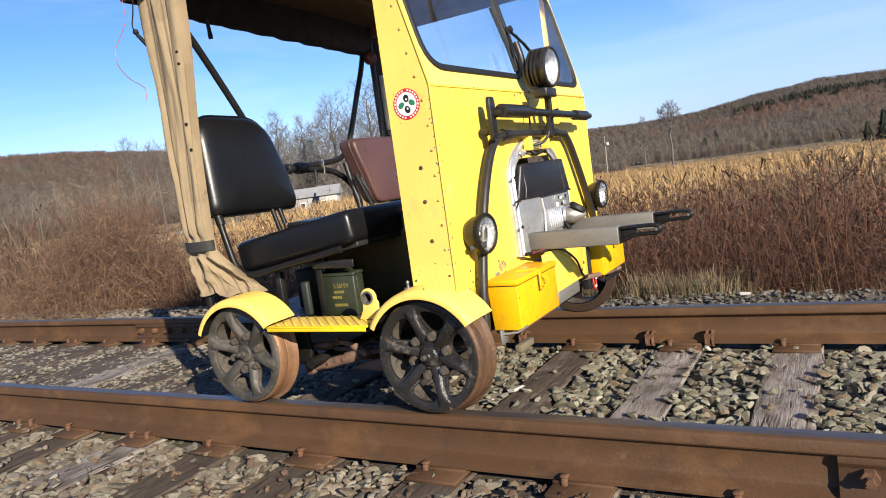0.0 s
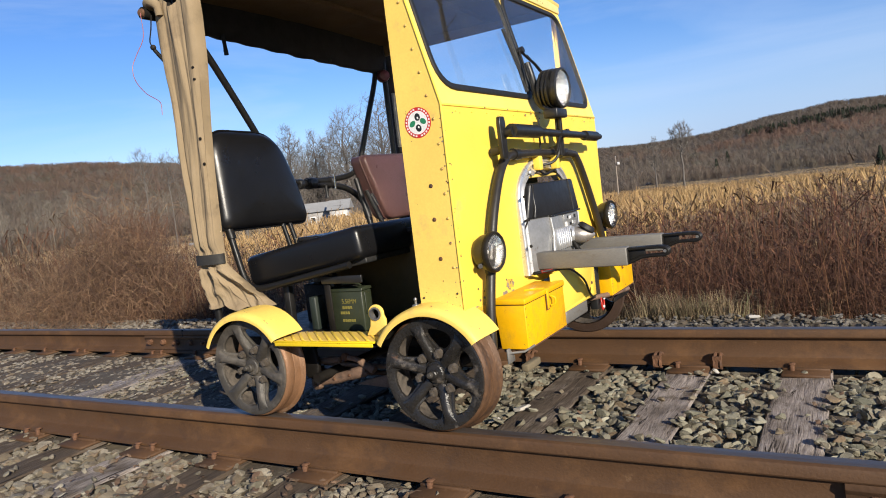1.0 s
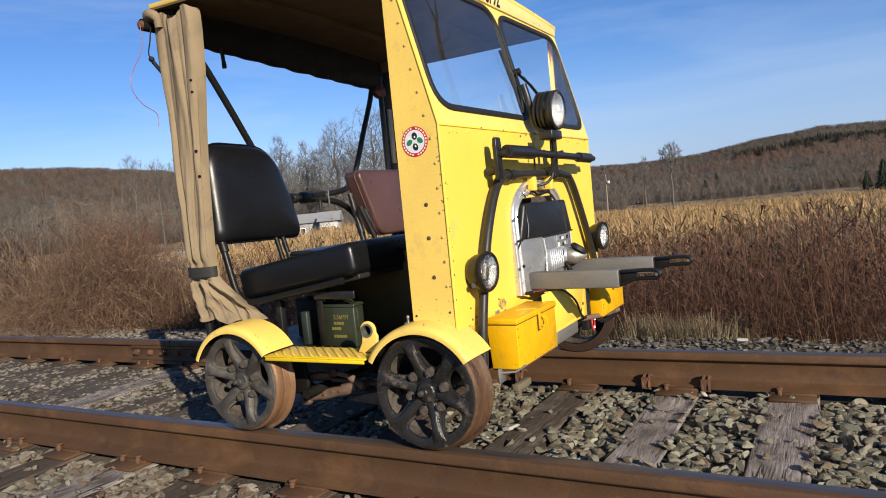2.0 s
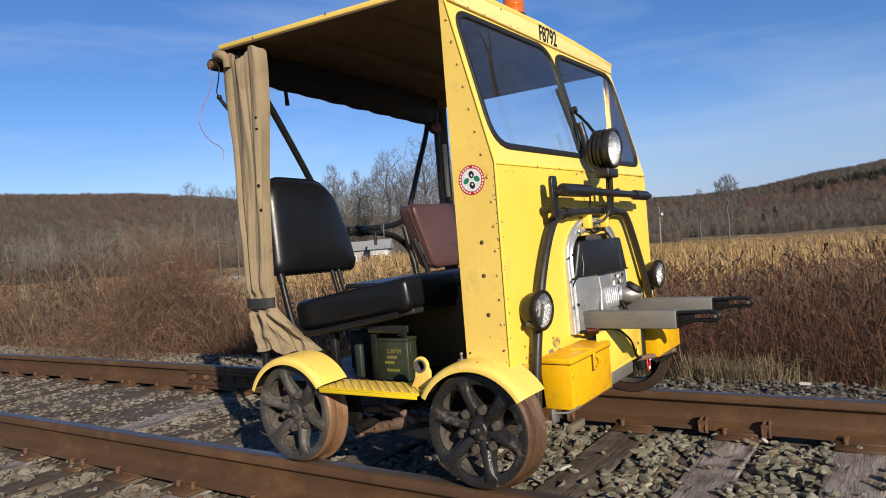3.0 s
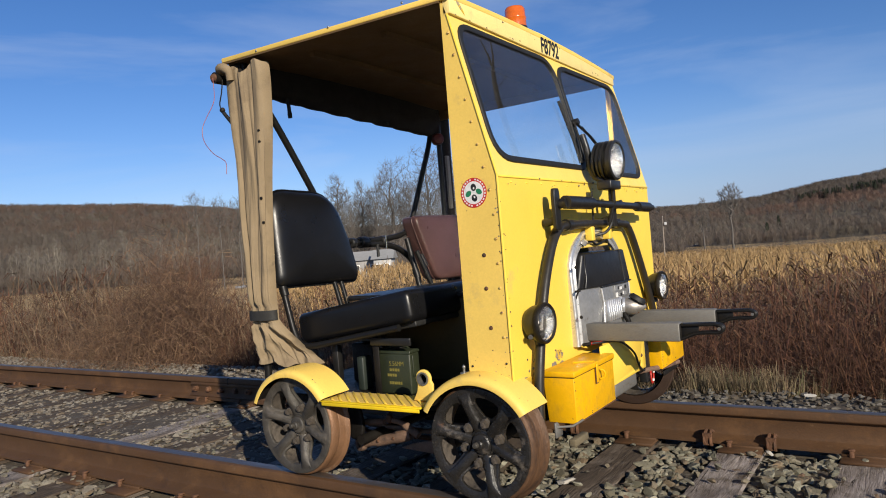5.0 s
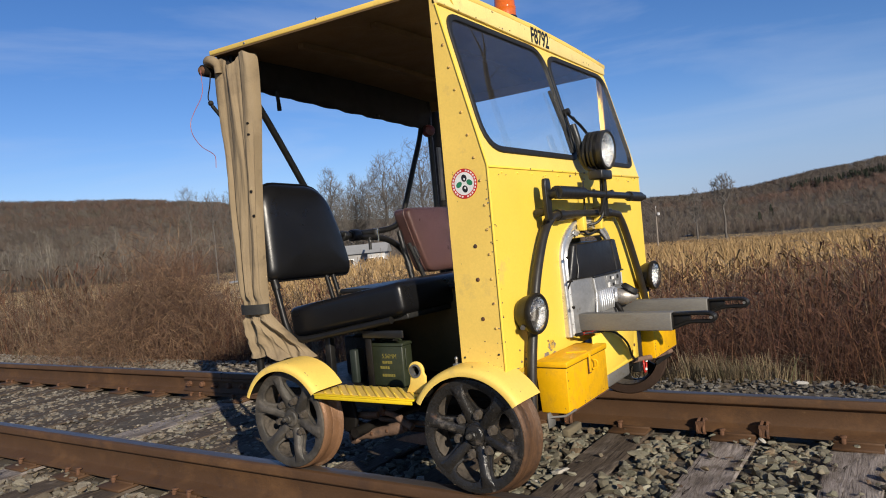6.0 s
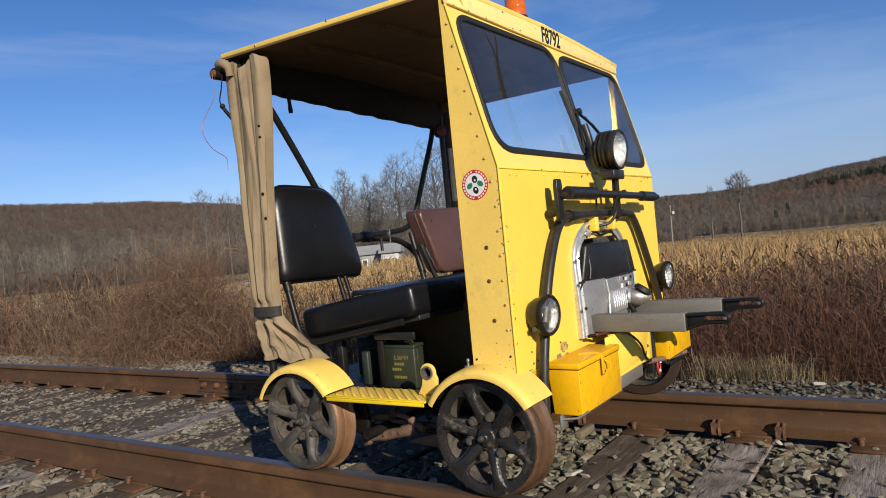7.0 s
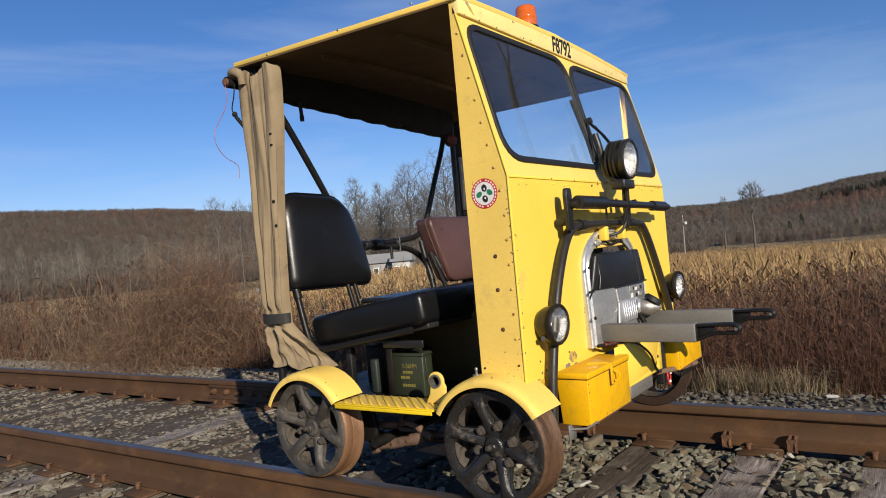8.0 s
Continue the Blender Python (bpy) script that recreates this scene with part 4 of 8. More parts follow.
    for (s, r) in spans:
        win = part("window_gasket", plate(hole(*s, 0.0, r), [hole(*s, 0.022, r)], lambda u, v, w: on_screen(u, v, 0.007 - w), 0.018), RUBBER, screen, "black rubber window seal", bevel=0.003, segs=2)
        pane = Solid().prism(hole(*s, 0.02, r), lambda u, v, w: on_screen(u, v, -0.004 + w), 0.004)
        p = part("window_pane", pane, PANE, screen, "clear windscreen glass reflecting the sky", smooth=0)
        p.visible_shadow = False
    # wipers
    w1 = Solid().tube([on_screen(0.045, 1.345, 0.016), on_screen(0.13, 1.29, 0.028), on_screen(0.235, 1.235, 0.022)], 0.006, 6)
    wp = part("wiper", w1, BLACK_TUBE, screen)
    part("wiper_blade", Solid().tube([on_screen(0.10, 1.33, 0.018), on_screen(0.29, 1.205, 0.016)], 0.0045, 6), RUBBER, wp)
    w2 = Solid().tube([on_screen(0.03, 1.345, 0.016), on_screen(0.005, 1.25, 0.024), on_screen(-0.005, 1.17, 0.018)], 0.005, 6)
    wp = part("wiper", w2, BLACK_TUBE, screen)
    part("wiper_blade", Solid().tube([on_screen(-0.055, 1.43, 0.012), on_screen(-0.03, 1.26, 0.013), on_screen(-0.03, 1.165, 0.012)], 0.007, 6), RUBBER, wp)
    part("wiper_motor", Solid().lathe([(1e-4, 0.035), (0.014, 0.033), (0.017, 0.0)], along(on_screen(0.04, 1.345, 0.0), (0.97, 0, 0.24)), 12), BLACK_PAINT, screen)

    # brow over the windscreen
    brow = [(YL, Z_BROW), (YR, Z_BROW - 0.018), (YR, 1.682), (-0.03, 1.728), (YL, 1.718)]
    ob = part("brow", Solid().prism(brow, lambda u, v, w: (SLOPE_X + 0.012 - w, u, v), 0.03), YELLOW_PALE, speeder, "sun-bleached yellow brow panel with a black painted unit number", bevel=0.003)
    part("bare_patch", Solid().prism([(0, 0), (0.022, -0.012), (0.05, -0.036), (0.058, -0.05), (0.03, -0.034), (0.012, -0.018)], lambda u, v, w: (SLOPE_X + 0.0125 + w, YL + 0.035 + u, 1.712 + v), 0.001), CHIPPED, ob, smooth=0)
    font = bpy.data.curves.new("unit_number", "FONT")
    font.body = "F8792"
    font.size, font.extrude, font.offset, font.align_x, font.align_y = 0.090, 0.0006, 0.0018, "CENTER", "CENTER"
    tmp = new("unit_number_text", font)
    bpy.context.view_layer.update()
    me = bpy.data.meshes.new_from_object(tmp.evaluated_get(bpy.context.evaluated_depsgraph_get()))
    bpy.data.objects.remove(tmp)
    me.materials.append(BLACK_PRINT)
    num = new("unit_number", me)
    num.parent = ob
    num.matrix_basis = Matrix(((0, 0, 1, SLOPE_X + 0.0132), (0.80, 0, 0, 0.022), (0, 1, 0, 1.676), (0, 0, 0, 1)))

    # roof: low crown, falling slightly to the front
    def crown(x, drop):
        k = (x - XR) / (0.0 - XR)
        return [(x, YL - 0.012 + (YR - YL + 0.024) * u, 1.747 - 0.030 * k - 0.032 * u + 0.022 * (1 - (2 * u - 1) ** 2) - drop) for u in (q / 12 for q in range(13))]

    def shell(x0, x1, thick, drop, inset):
        a = [p for p in crown(x0, drop) if YL - 0.02 + inset < p[1] < YR + 0.02 - inset]
        b = [p for p in crown(x1, drop) if YL - 0.02 + inset < p[1] < YR + 0.02 - inset]
        n = len(a)
        vs = a + [(x, y, z - thick) for x, y, z in a[::-1]] + b + [(x, y, z - thick) for x, y, z in b[::-1]]
        m = 2 * n
        return Solid().add(vs, [tuple(range(m))[::-1], tuple(range(m, 2 * m))] + [(q, (q + 1) % m, m + (q + 1) % m, m + q) for q in range(m)])

    roof = part("roof", shell(XR - 0.01, -0.012, 0.021, 0.0, 0.0), YELLOW_OLD, speeder, "yellow sheet roof with a low crown", bevel=0.004)
    part("roof_lining", shell(XR + 0.01, -0.05, 0.006, 0.0215, 0.006), ROOF_UNDER, roof, "dark brown underside of the roof")
    for x in (-0.78, -0.40):
        part("roof_bow", shell(x, x + 0.025, 0.022, 0.028, 0.03), ROOF_UNDER, roof)
    for x in (-0.95, -0.55, -0.2):
        rivet((x, YL - 0.012, 1.730), (0, -1, 0), roof, 0.005, STEEL)
    part("side_header", Solid().box(XR + 0.05, -0.045, YR - 0.03, YR - 0.004, 1.632, 1.697), ROOF_UNDER, roof, bevel=0.004)
    lamp = part("beacon", Solid().lathe([(0.047, 0.0), (0.047, 0.018), (0.040, 0.022)], Matrix.Translation((-0.07, -0.165, 1.722)), 24), BLACK_PAINT, roof)
    part("beacon_lens", Solid().lathe([(0.044, 0.016), (0.0435, 0.05), (0.045, 0.053), (0.045, 0.058), (0.0425, 0.061), (0.0415, 0.092), (0.036, 0.101), (0.02, 0.105), (1e-4, 0.106)], Matrix.Translation((-0.07, -0.165, 1.722)), 28), AMBER, lamp, "amber ribbed warning beacon lens")


build_shell()


def build_rear():
    x = -1.13
    bar = part("rear_frame", Solid().tube(spline([(x, 0.715, 1.70), (x, 0.694, 1.52), (x, 0.575, 1.28), (x, 0.462, 1.061), (x, 0.40, 0.985), (x, 0.315, 0.952), (x, 0.16, 0.938), (x, -0.03, 0.932)], 5), 0.0155, 10), BLACK_TUBE, speeder, "bent black steel tube holding up the roof")
    part("rear_frame", Solid().tube(spline([(x, -0.70, 1.70), (x, -0.541, 1.503), (x, -0.33, 1.187), (x, -0.24, 1.03), (x, -0.16, 0.955), (x, -0.03, 0.925), (x, 0.06, 0.915)], 5), 0.0155, 10), BLACK_TUBE, speeder)
    part("side_hoop", Solid().tube(spline([(x, 0.02, 0.915), (x, 0.136, 0.912), (x, 0.29, 0.885), (x, 0.403, 0.822), (x, 0.45, 0.75), (x, 0.468, 0.672), (x, 0.475, 0.34)], 5), 0.0165, 10), BLACK_TUBE, speeder)
    for y0, y1, r in ((-0.02, 0.035, 0.03), (0.15, 0.175, 0.03), (-0.09, -0.06, 0.026)):
        part("clamp", Solid().lathe([(1e-4, 0), (r, 0), (r, y1 - y0), (1e-4, y1 - y0)], along((x, y0, 0.926), (0, 1, 0)), 12), BLACK_PAINT, bar, bevel=0.003)
    part("clamp_bolt", Solid().tube([(x + 0.03, 0.162, 0.955), (x + 0.03, 0.162, 0.885)], 0.006, 8), CHROME, bar)
    part("clamp_pin", Solid().tube([(x + 0.02, 0.10, 0.91), (x + 0.02, 0.10, 0.845)], 0.008, 8), BLACK_PAINT, bar)
    # rolled rear curtain under the roof's back edge
    s = Solid()
    n = 26
    vs, fs = [], []
    for k in range(n + 1):
        y = -0.74 + 1.50 * k / n
        low = float(np.interp(y, [-0.74, -0.515, 0.695, 0.8], [1.595, 1.591, 1.531, 1.53])) + 0.004 * math.sin(k * 2.1)
        for dx, z in ((-0.03, 1.735), (-0.045, (1.70 + low) / 2), (-0.035, low + 0.012), (0.0, low), (0.035, low + 0.014), (0.045, (1.70 + low) / 2), (0.03, 1.735)):
            vs.append((x + dx + 0.004 * math.sin(k * 1.7 + z * 20), y, min(z, 1.752 - 0.022 * k / n)))
    for k in range(n):
        fs += [(k * 7 + j, k * 7 + (j + 1) % 7, (k + 1) * 7 + (j + 1) % 7, (k + 1) * 7 + j) for j in range(7)]
    fs += [tuple(range(7))[::-1], tuple(range(n * 7, n * 7 + 7))]
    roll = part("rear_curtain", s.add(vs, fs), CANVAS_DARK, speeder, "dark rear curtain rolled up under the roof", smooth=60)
    part("curtain_strap", Solid().tube(spline([(x + 0.03, -0.472, 1.60), (x + 0.036, -0.473, 1.56), (x + 0.034, -0.468, 1.512)], 3), [0.009] * 5 + [0.011, 0.010], 8), STRAP, roll)
    part("curtain_toggle", Solid().ball((x + 0.04, 0.24, 1.556), 0.012, 6), STRAP, roll)
    # tail lamp by the far corner
    part("tail_lamp", Solid().lathe([(1e-4, 0.05), (0.03, 0.045), (0.036, 0.03), (0.036, 0.0), (1e-4, 0.0)], along((x + 0.02, 0.735, 1.515), (0.8, -0.5, 0)), 16), surf("dark_red_lens", (0.09, 0.012, 0.01), 0.3), speeder, "dark red tail lamp")

    # curtain gathered and strapped at the corner
    def gathered(yc, out, material, label, phase, x0=0.0):
        zs0 = [1.680, 1.660, 1.6, 1.45, 1.3, 1.15, 1.0, 0.86, 0.75, 0.68, 0.655, 0.625, 0.60, 0.55, 0.50, 0.46, 0.435]
        left = [-1.165, -1.175, -1.172, -1.163, -1.155, -1.150, -1.146, -1.142, -1.138, -1.134, -1.134, -1.134, -1.136, -1.14, -1.142, -1.14, -1.13]
        right = [-0.93, -0.925, -0.925, -0.928, -0.940, -0.958, -0.975, -0.988, -0.994, -0.994, -0.990, -0.990, -0.975, -0.935, -0.900, -0.860, -0.825]
        left, right = [q + 0.020 for q in left], [q - 0.010 for q in right]
        zs = sorted(set([z for z in zs0] + [a + (b - a) * q / 3 for a, b in zip(zs0[:-1], zs0[1:]) for q in (1, 2)]), reverse=True)
        left, right = [[float(np.interp(-z, [-a for a in zs0], side)) for z in zs] for side in (left, right)]
        vs, fs, m = [], [], 72
        for k, z in enumerate(zs):
            pinch = 0.62 if 0.60 < z < 0.69 else 1.0
            for side in (0, 1):
                for j in range(m):
                    u = j / (m - 1)
                    u = u if side == 0 else 1 - u
                    fold = 0.0
                    for c, w_, amp in ((0.10, 0.15, 0.8), (0.27, 0.13, 0.62), (0.48, 0.22, 1.0), (0.70, 0.16, 0.70), (0.86, 0.15, 0.95), (0.97, 0.07, 0.6)):
                        c += 0.035 * math.sin(z * 3.1 + c * 17 + phase) * (1 if z > 0.7 else 0.3)
                        q = 1 - ((u - c) / w_) ** 2
                        if q > 0:
                            fold = max(fold, amp * math.sqrt(q))
                    thick = 0.046 * fold * pinch * (0.8 + 0.3 * noise.noise((u * 2, z * 1.5, phase)))
                    crumple = (0.012 - 0.055 * abs(noise.noise((u * 3.0 + z * 6, z * 8, phase))) - 0.03 * abs(noise.noise((u * 6 - z * 12, z * 13, phase + 3)))) * smoothstep(0.625, 0.55, z) + 0.006 * noise.noise((u * 9, z * 5, phase)) + 0.003 * noise.noise((u * 25, z * 14, phase))
                    xx = left[k] + (right[k] - left[k]) * u + x0 + 0.006 * math.sin(z * 7 + u * 9)
                    yy = yc + out * (thick + crumple if side == 0 else -0.02 + 0.4 * crumple) - out * (0.07 * u + 0.015) * smoothstep(0.63, 0.44, z)
                    zz = z + (0.02 * math.sin(9 * u + phase) if k < 3 else 0) + (0.025 * noise.noise((u * 5, 2, phase)) if z < 0.5 else 0) + (0.005 - 0.012 * u) * smoothstep(0.58, 0.44, z)
                    vs.append((xx, yy, zz))
        w = 2 * m
        for k in range(len(zs) - 1):
            fs += [(k * w + j, k * w + (j + 1) % w, (k + 1) * w + (j + 1) % w, (k + 1) * w + j) for j in range(w)]
        ob = part("side_curtain", Solid().add(vs, fs), material, speeder, label, smooth=70)
        # Dark tube that draws the curtain's shadowed left edge.
        part("hem", Solid().tube([(a - 0.003, yc - out * 0.012, z) for a, z in zip(left, zs) if 0.66 < z < 1.63], 0.0065, 8), CANVAS_DARK, ob, "dark strip along the curtain's shaded edge")
        strap = [(math.cos(a), math.sin(a)) for a in (2 * math.pi * k / 20 for k in range(20))]
        band = Solid()
        bv = []
        for z in (0.624, 0.665):
            for rr in (1.0, 0.94):
                bv += [(-1.062 + x0 + 0.077 * c * rr, yc + out * 0.004 + 0.036 * s_ * rr, z) for c, s_ in strap]
        bf = []
        for j in range(20):
            q = (j + 1) % 20
            bf += [(j, q, 40 + q, 40 + j), (20 + q, 20 + j, 60 + j, 60 + q), (q, j, 20 + j, 20 + q), (40 + j, 40 + q, 60 + q, 60 + j)]
        part("strap", band.add(bv, bf), STRAP, ob, "dark webbing strap")
        return ob

    cur = gathered(-0.745, -1, CANVAS, "tan canvas side curtain gathered and strapped to the corner post", 0.0)
    for x, z in ((-0.962, 1.405), (-0.965, 1.36), (-0.985, 1.13), (-0.988, 1.03)):
        y = min(v.co.y for v in cur.data.vertices if abs(v.co.x - x) < 0.008 and abs(v.co.z - z) < 0.03)
        part("eyelet", Solid().lathe([(1e-4, 0.002), (0.005, 0.002), (0.006, -0.004)], along((x, y, z), (0, -1, 0)), 12), GREASE_AND_SHADE, cur, smooth=50)
    part("corner_roll", Solid().tube(spline([(-1.165, -0.70, 1.64), (-1.185, -0.76, 1.685), (-1.15, -0.79, 1.70), (-1.115, -0.785, 1.68), (-1.112, -0.78, 1.64)], 4), [0.022] * 8 + [0.020] * 5 + [0.016] * 4, 10), CANVAS, cur)
    part("curtain_hook", Solid().tube([(-1.19, -0.80, 1.665), (-1.19, -0.735, 1.665)], 0.024, 12), GREASE_AND_SHADE, cur)
    part("hook_cable", Solid().tube(spline([(-1.168, -0.775, 1.655), (-1.175, -0.78, 1.60), (-1.186, -0.785, 1.55), (-1.172, -0.782, 1.52)], 4), 0.0028, 6), GREASE_AND_SHADE, cur)
    part("hook_ring", Solid().ball((-1.172, -0.785, 1.525), 0.012, 6), GREASE_AND_SHADE, cur)
    part("hook_arm", Solid().tube([(-1.172, -0.78, 1.515), (-1.135, -0.765, 1.46)], 0.008, 8), GREASE_AND_SHADE, cur)
    part("hook_cap", Solid().lathe([(1e-4, 0.012), (0.014, 0.010), (0.018, 0.0), (1e-4, 0.0)], along((-1.19, -0.80, 1.665), (0.1, -1, 0)), 10), RUST, cur, "rusty hook end")
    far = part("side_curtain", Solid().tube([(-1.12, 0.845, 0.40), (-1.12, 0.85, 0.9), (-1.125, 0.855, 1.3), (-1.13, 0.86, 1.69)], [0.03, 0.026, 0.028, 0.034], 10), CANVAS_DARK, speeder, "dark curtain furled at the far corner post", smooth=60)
    part("curtain_edge", Solid().box(-1.10, -1.085, 0.795, 0.825, 1.10, 1.42), SILVER, far, "grey metal edge of the far curtain", bevel=0.002)
    for y in (-0.715, 0.745):
        part("corner_post", Solid().tube([(-1.10, y, 0.34), (-1.10, y, 1.72)], 0.016, 10), BLACK_TUBE, speeder)
    wire = Solid().tube(spline([(-1.18, -0.815, 1.66), (-1.165, -0.83, 1.56), (-1.16, -0.88, 1.48), (-1.16, -0.905, 1.43), (-1.16, -0.90, 1.38), (-1.16, -0.862, 1.335), (-1.16, -0.815, 1.312), (-1.16, -0.798, 1.295), (-1.16, -0.80, 1.25)], 5), 0.0014, 5)
    part("wire", wire, surf("faded_red_wire", (0.30, 0.06, 0.05), 0.5), speeder, "thin red wire dangling from the roof corner")


build_rear()


def padded(outline, place, thick, crisp=False):
    """An upholstered pad: an outline of (u, v) with a rolled front edge and a slightly domed face; place(u, v, w), w towards the back."""
    cu, cv = sum(p[0] for p in outline) / len(outline), sum(p[1] for p in outline) / len(outline)
    rings = [(0.93, thick), (0.985, thick - 0.006), (1.0, thick - 0.018), (1.0, 0.058), (0.993, 0.041), (0.975, 0.025), (0.945, 0.012), (0.905, 0.003), (0.84, -0.006), (0.72, -0.013), (0.5, -0.019), (0.22, -0.022)]
    if crisp:
        rings = [(0.95, thick), (0.99, thick - 0.006), (1.0, thick - 0.016), (0.998, 0.018), (0.992, 0.006), (0.978, 0.000), (0.95, -0.003), (0.85, -0.007), (0.6, -0.012), (0.25, -0.014)]
    n, vs = len(outline), []
    for k, w in rings:
        vs += [place(cu + (u - cu) * k, cv + (v - cv) * k, w) for u, v in outline]
    fs = [(q * n + e, q * n + (e + 1) % n, (q + 1) * n + (e + 1) % n, (q + 1) * n + e) for q in range(len(rings) - 1) for e in range(n)]
    fs += [tuple(range(n))[::-1], tuple(range((len(rings) - 1) * n, len(rings) * n))]
    return Solid().add(vs, fs)


def build_seat(yc, back_m, seat_m, low, label, back_pts, thick, lean, sides=(-1, 1), crisp=False):
    """Seat pad, backrest and tube frame. back_pts: outline (y, z) of the backrest."""
    s = padded(back_pts, lambda u, v, w: (-1.045 - w + (1.165 - v) * lean, u, v), thick, crisp)
    back = part("backrest", s, back_m, speeder, label, smooth=75)
    seam = [(u, v) for u, v in back_pts] + [back_pts[0]]
    part("piping", Solid().tube([(-1.045 - 0.034 + (1.165 - v) * lean, u, v) for u, v in seam], 0.0042, 6), back_m, back, smooth=75)
    pad = Solid().box(-0.31, 0.30, -0.23, 0.23, -0.066, 0.062)
    seat = part("seat_cushion", pad, seat_m, speeder, smooth=60, bevel=0.030, segs=5)
    seat.matrix_basis = pose(-0.665, yc, low, 0, -8.5, 0)
    part("seat_pan", Solid().box(-0.29, 0.28, -0.185, 0.185, -0.085, -0.06), RUBBER, seat, bevel=0.006)
    for side in sides:
        y = yc + side * 0.236
        t = Solid().tube(spline([(-1.075, y, 0.93), (-1.045, y, 0.80), (-1.005, y, 0.63), (-0.98, y, 0.545), (-0.94, y, 0.505), (-0.85, y, 0.505), (-0.60, y, 0.545), (-0.42, y, 0.575)], 4), 0.0145, 8)
        part("seat_tube", t, BLACK_TUBE, speeder)
        part("seat_clamp", Solid().tube([(-1.036, y, 0.765), (-1.022, y, 0.715)], 0.0185, 10), BLACK_TUBE, speeder)
    return seat


black_back = rounded([(-0.705, 0.75), (-0.17, 0.738), (-0.185, 0.88), (-0.275, 1.17), (-0.675, 1.182)], [0.05, 0.05, 0.09, 0.12, 0.11], 6)
build_seat(-0.42, VINYL, VINYL, 0.615, "black vinyl padded seat back with rounded corners", black_back, 0.105, 0.12, sides=(-1,))
brown_back = rounded([(0.44, 0.69), (0.86, 0.69), (0.83, 1.055), (0.335, 1.05)], [0.05, 0.05, 0.05, 0.05], 5)
build_seat(0.55, BROWN_VINYL, BROWN_VINYL, 0.60, "brown vinyl padded seat back", brown_back, 0.105, 0.14, crisp=True)
for y in (-0.345, -0.30):
    part("seat_bracket", Solid().tube([(-1.03, y, 0.775), (-1.0, y + 0.012, 0.63)], 0.011, 8), BLACK_TUBE, speeder)
part("seat_bracket", Solid().tube([(-0.985, 0.27, 0.86), (-0.94, 0.33, 0.66)], 0.013, 8), BLACK_TUBE, speeder)
part("seat_bracket", Solid().tube([(-0.985, 0.31, 0.84), (-0.965, 0.325, 0.775)], 0.011, 8), BLACK_TUBE, speeder)


def build_body():
    deck = part("deck", Solid().box(-1.16, 0.10, -0.665, 0.70, 0.288, 0.300), GREASE_AND_SHADE, speeder, "dark steel deck plate", bevel=0.003)
    for y in (-0.50, 0.52):
        part("frame_rail", Solid().box(-1.16, 0.20, y - 0.02, y + 0.02, 0.225, 0.2875), GREASE_AND_SHADE, speeder, bevel=0.004)
    for x in (-1.10, -0.62, -0.25, 0.17):
        part("cross_member", Solid().box(x - 0.02, x + 0.02, -0.477, 0.497, 0.235, 0.286), GREASE_AND_SHADE, speeder, bevel=0.004)
    cover = part("engine_cover", Solid().box(-0.93, -0.06, -0.30, 0.34, 0.301, 0.655), SHADED_YELLOW, speeder, "yellow engine cover between the seats, coloured dark for shade", bevel=0.008)
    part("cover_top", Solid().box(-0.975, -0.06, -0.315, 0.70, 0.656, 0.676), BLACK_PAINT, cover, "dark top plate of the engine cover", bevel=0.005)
    part("cover_strip", Solid().box(-1.0, -0.976, -0.30, 0.02, 0.650, 0.674), CANVAS, cover, bevel=0.003)
    # supports under the seat
    part("seat_post", Solid().box(-0.598, -0.568, -0.612, -0.606, 0.301, 0.535).box(-0.598, -0.594, -0.605, -0.585, 0.301, 0.535), GREASE_AND_SHADE, speeder, "dark angle-iron seat post", bevel=0.001, segs=1)
    part("seat_brace", Solid().box(-0.60, -0.40, -0.622, -0.613, 0.500, 0.530), BLACK_PAINT, speeder, bevel=0.002)
    part("seat_post", Solid().box(-0.83, -0.80, -0.60, -0.57, 0.301, 0.53), BLACK_PAINT, speeder, bevel=0.003)
    part("seat_post", Solid().box(-0.70, -0.675, -0.46, -0.43, 0.301, 0.53), BLACK_PAINT, speeder, bevel=0.003)
    part("tool_tray", Solid().box(-0.90, -0.62, -0.40, -0.315, 0.301, 0.47), GREASE_AND_SHADE, speeder, bevel=0.006)
    part("reservoir", Solid().box(-0.735, -0.70, -0.56, -0.50, 0.301, 0.44), surf("dark_green_paint", (0.022, 0.03, 0.024), 0.5), speeder, "dark green can", bevel=0.006)
    # ribbed running board
    step = Solid().box(-0.700, -0.225, -0.825, -0.667, 0.314, 0.320).box(-0.694, -0.231, -0.825, -0.821, 0.301, 0.314)
    st = part("running_board", step, YELLOW_LEMON, speeder, "worn yellow running board with diagonal tread ribs", bevel=0.002)
    part("tread_plate", Solid().box(-0.694, -0.231, -0.812, -0.672, 0.3203, 0.3215), YELLOW_OLD, st, "scuffed tread plate")
    for k in range(17):
        x = -0.730 + 0.043 * k
        t0, t1 = max(0.0, (x + 0.235) / 0.147), min(1.0, (x + 0.690) / 0.147)
        if t1 - t0 < 0.08:
            continue
        ends = [(x - 0.147 * t, -0.815 + 0.138 * t) for t in (t0, t1)]
        (ax, ay), (bx, by) = ends
        rib = Solid().prism([(ax - 0.007, ay), (ax + 0.007, ay), (bx + 0.007, by), (bx - 0.007, by)], lambda u, v, w: (u, v, 0.3212 + w), 0.0045)
        part("tread_rib", rib, YELLOW, st, bevel=0.0015, segs=1)
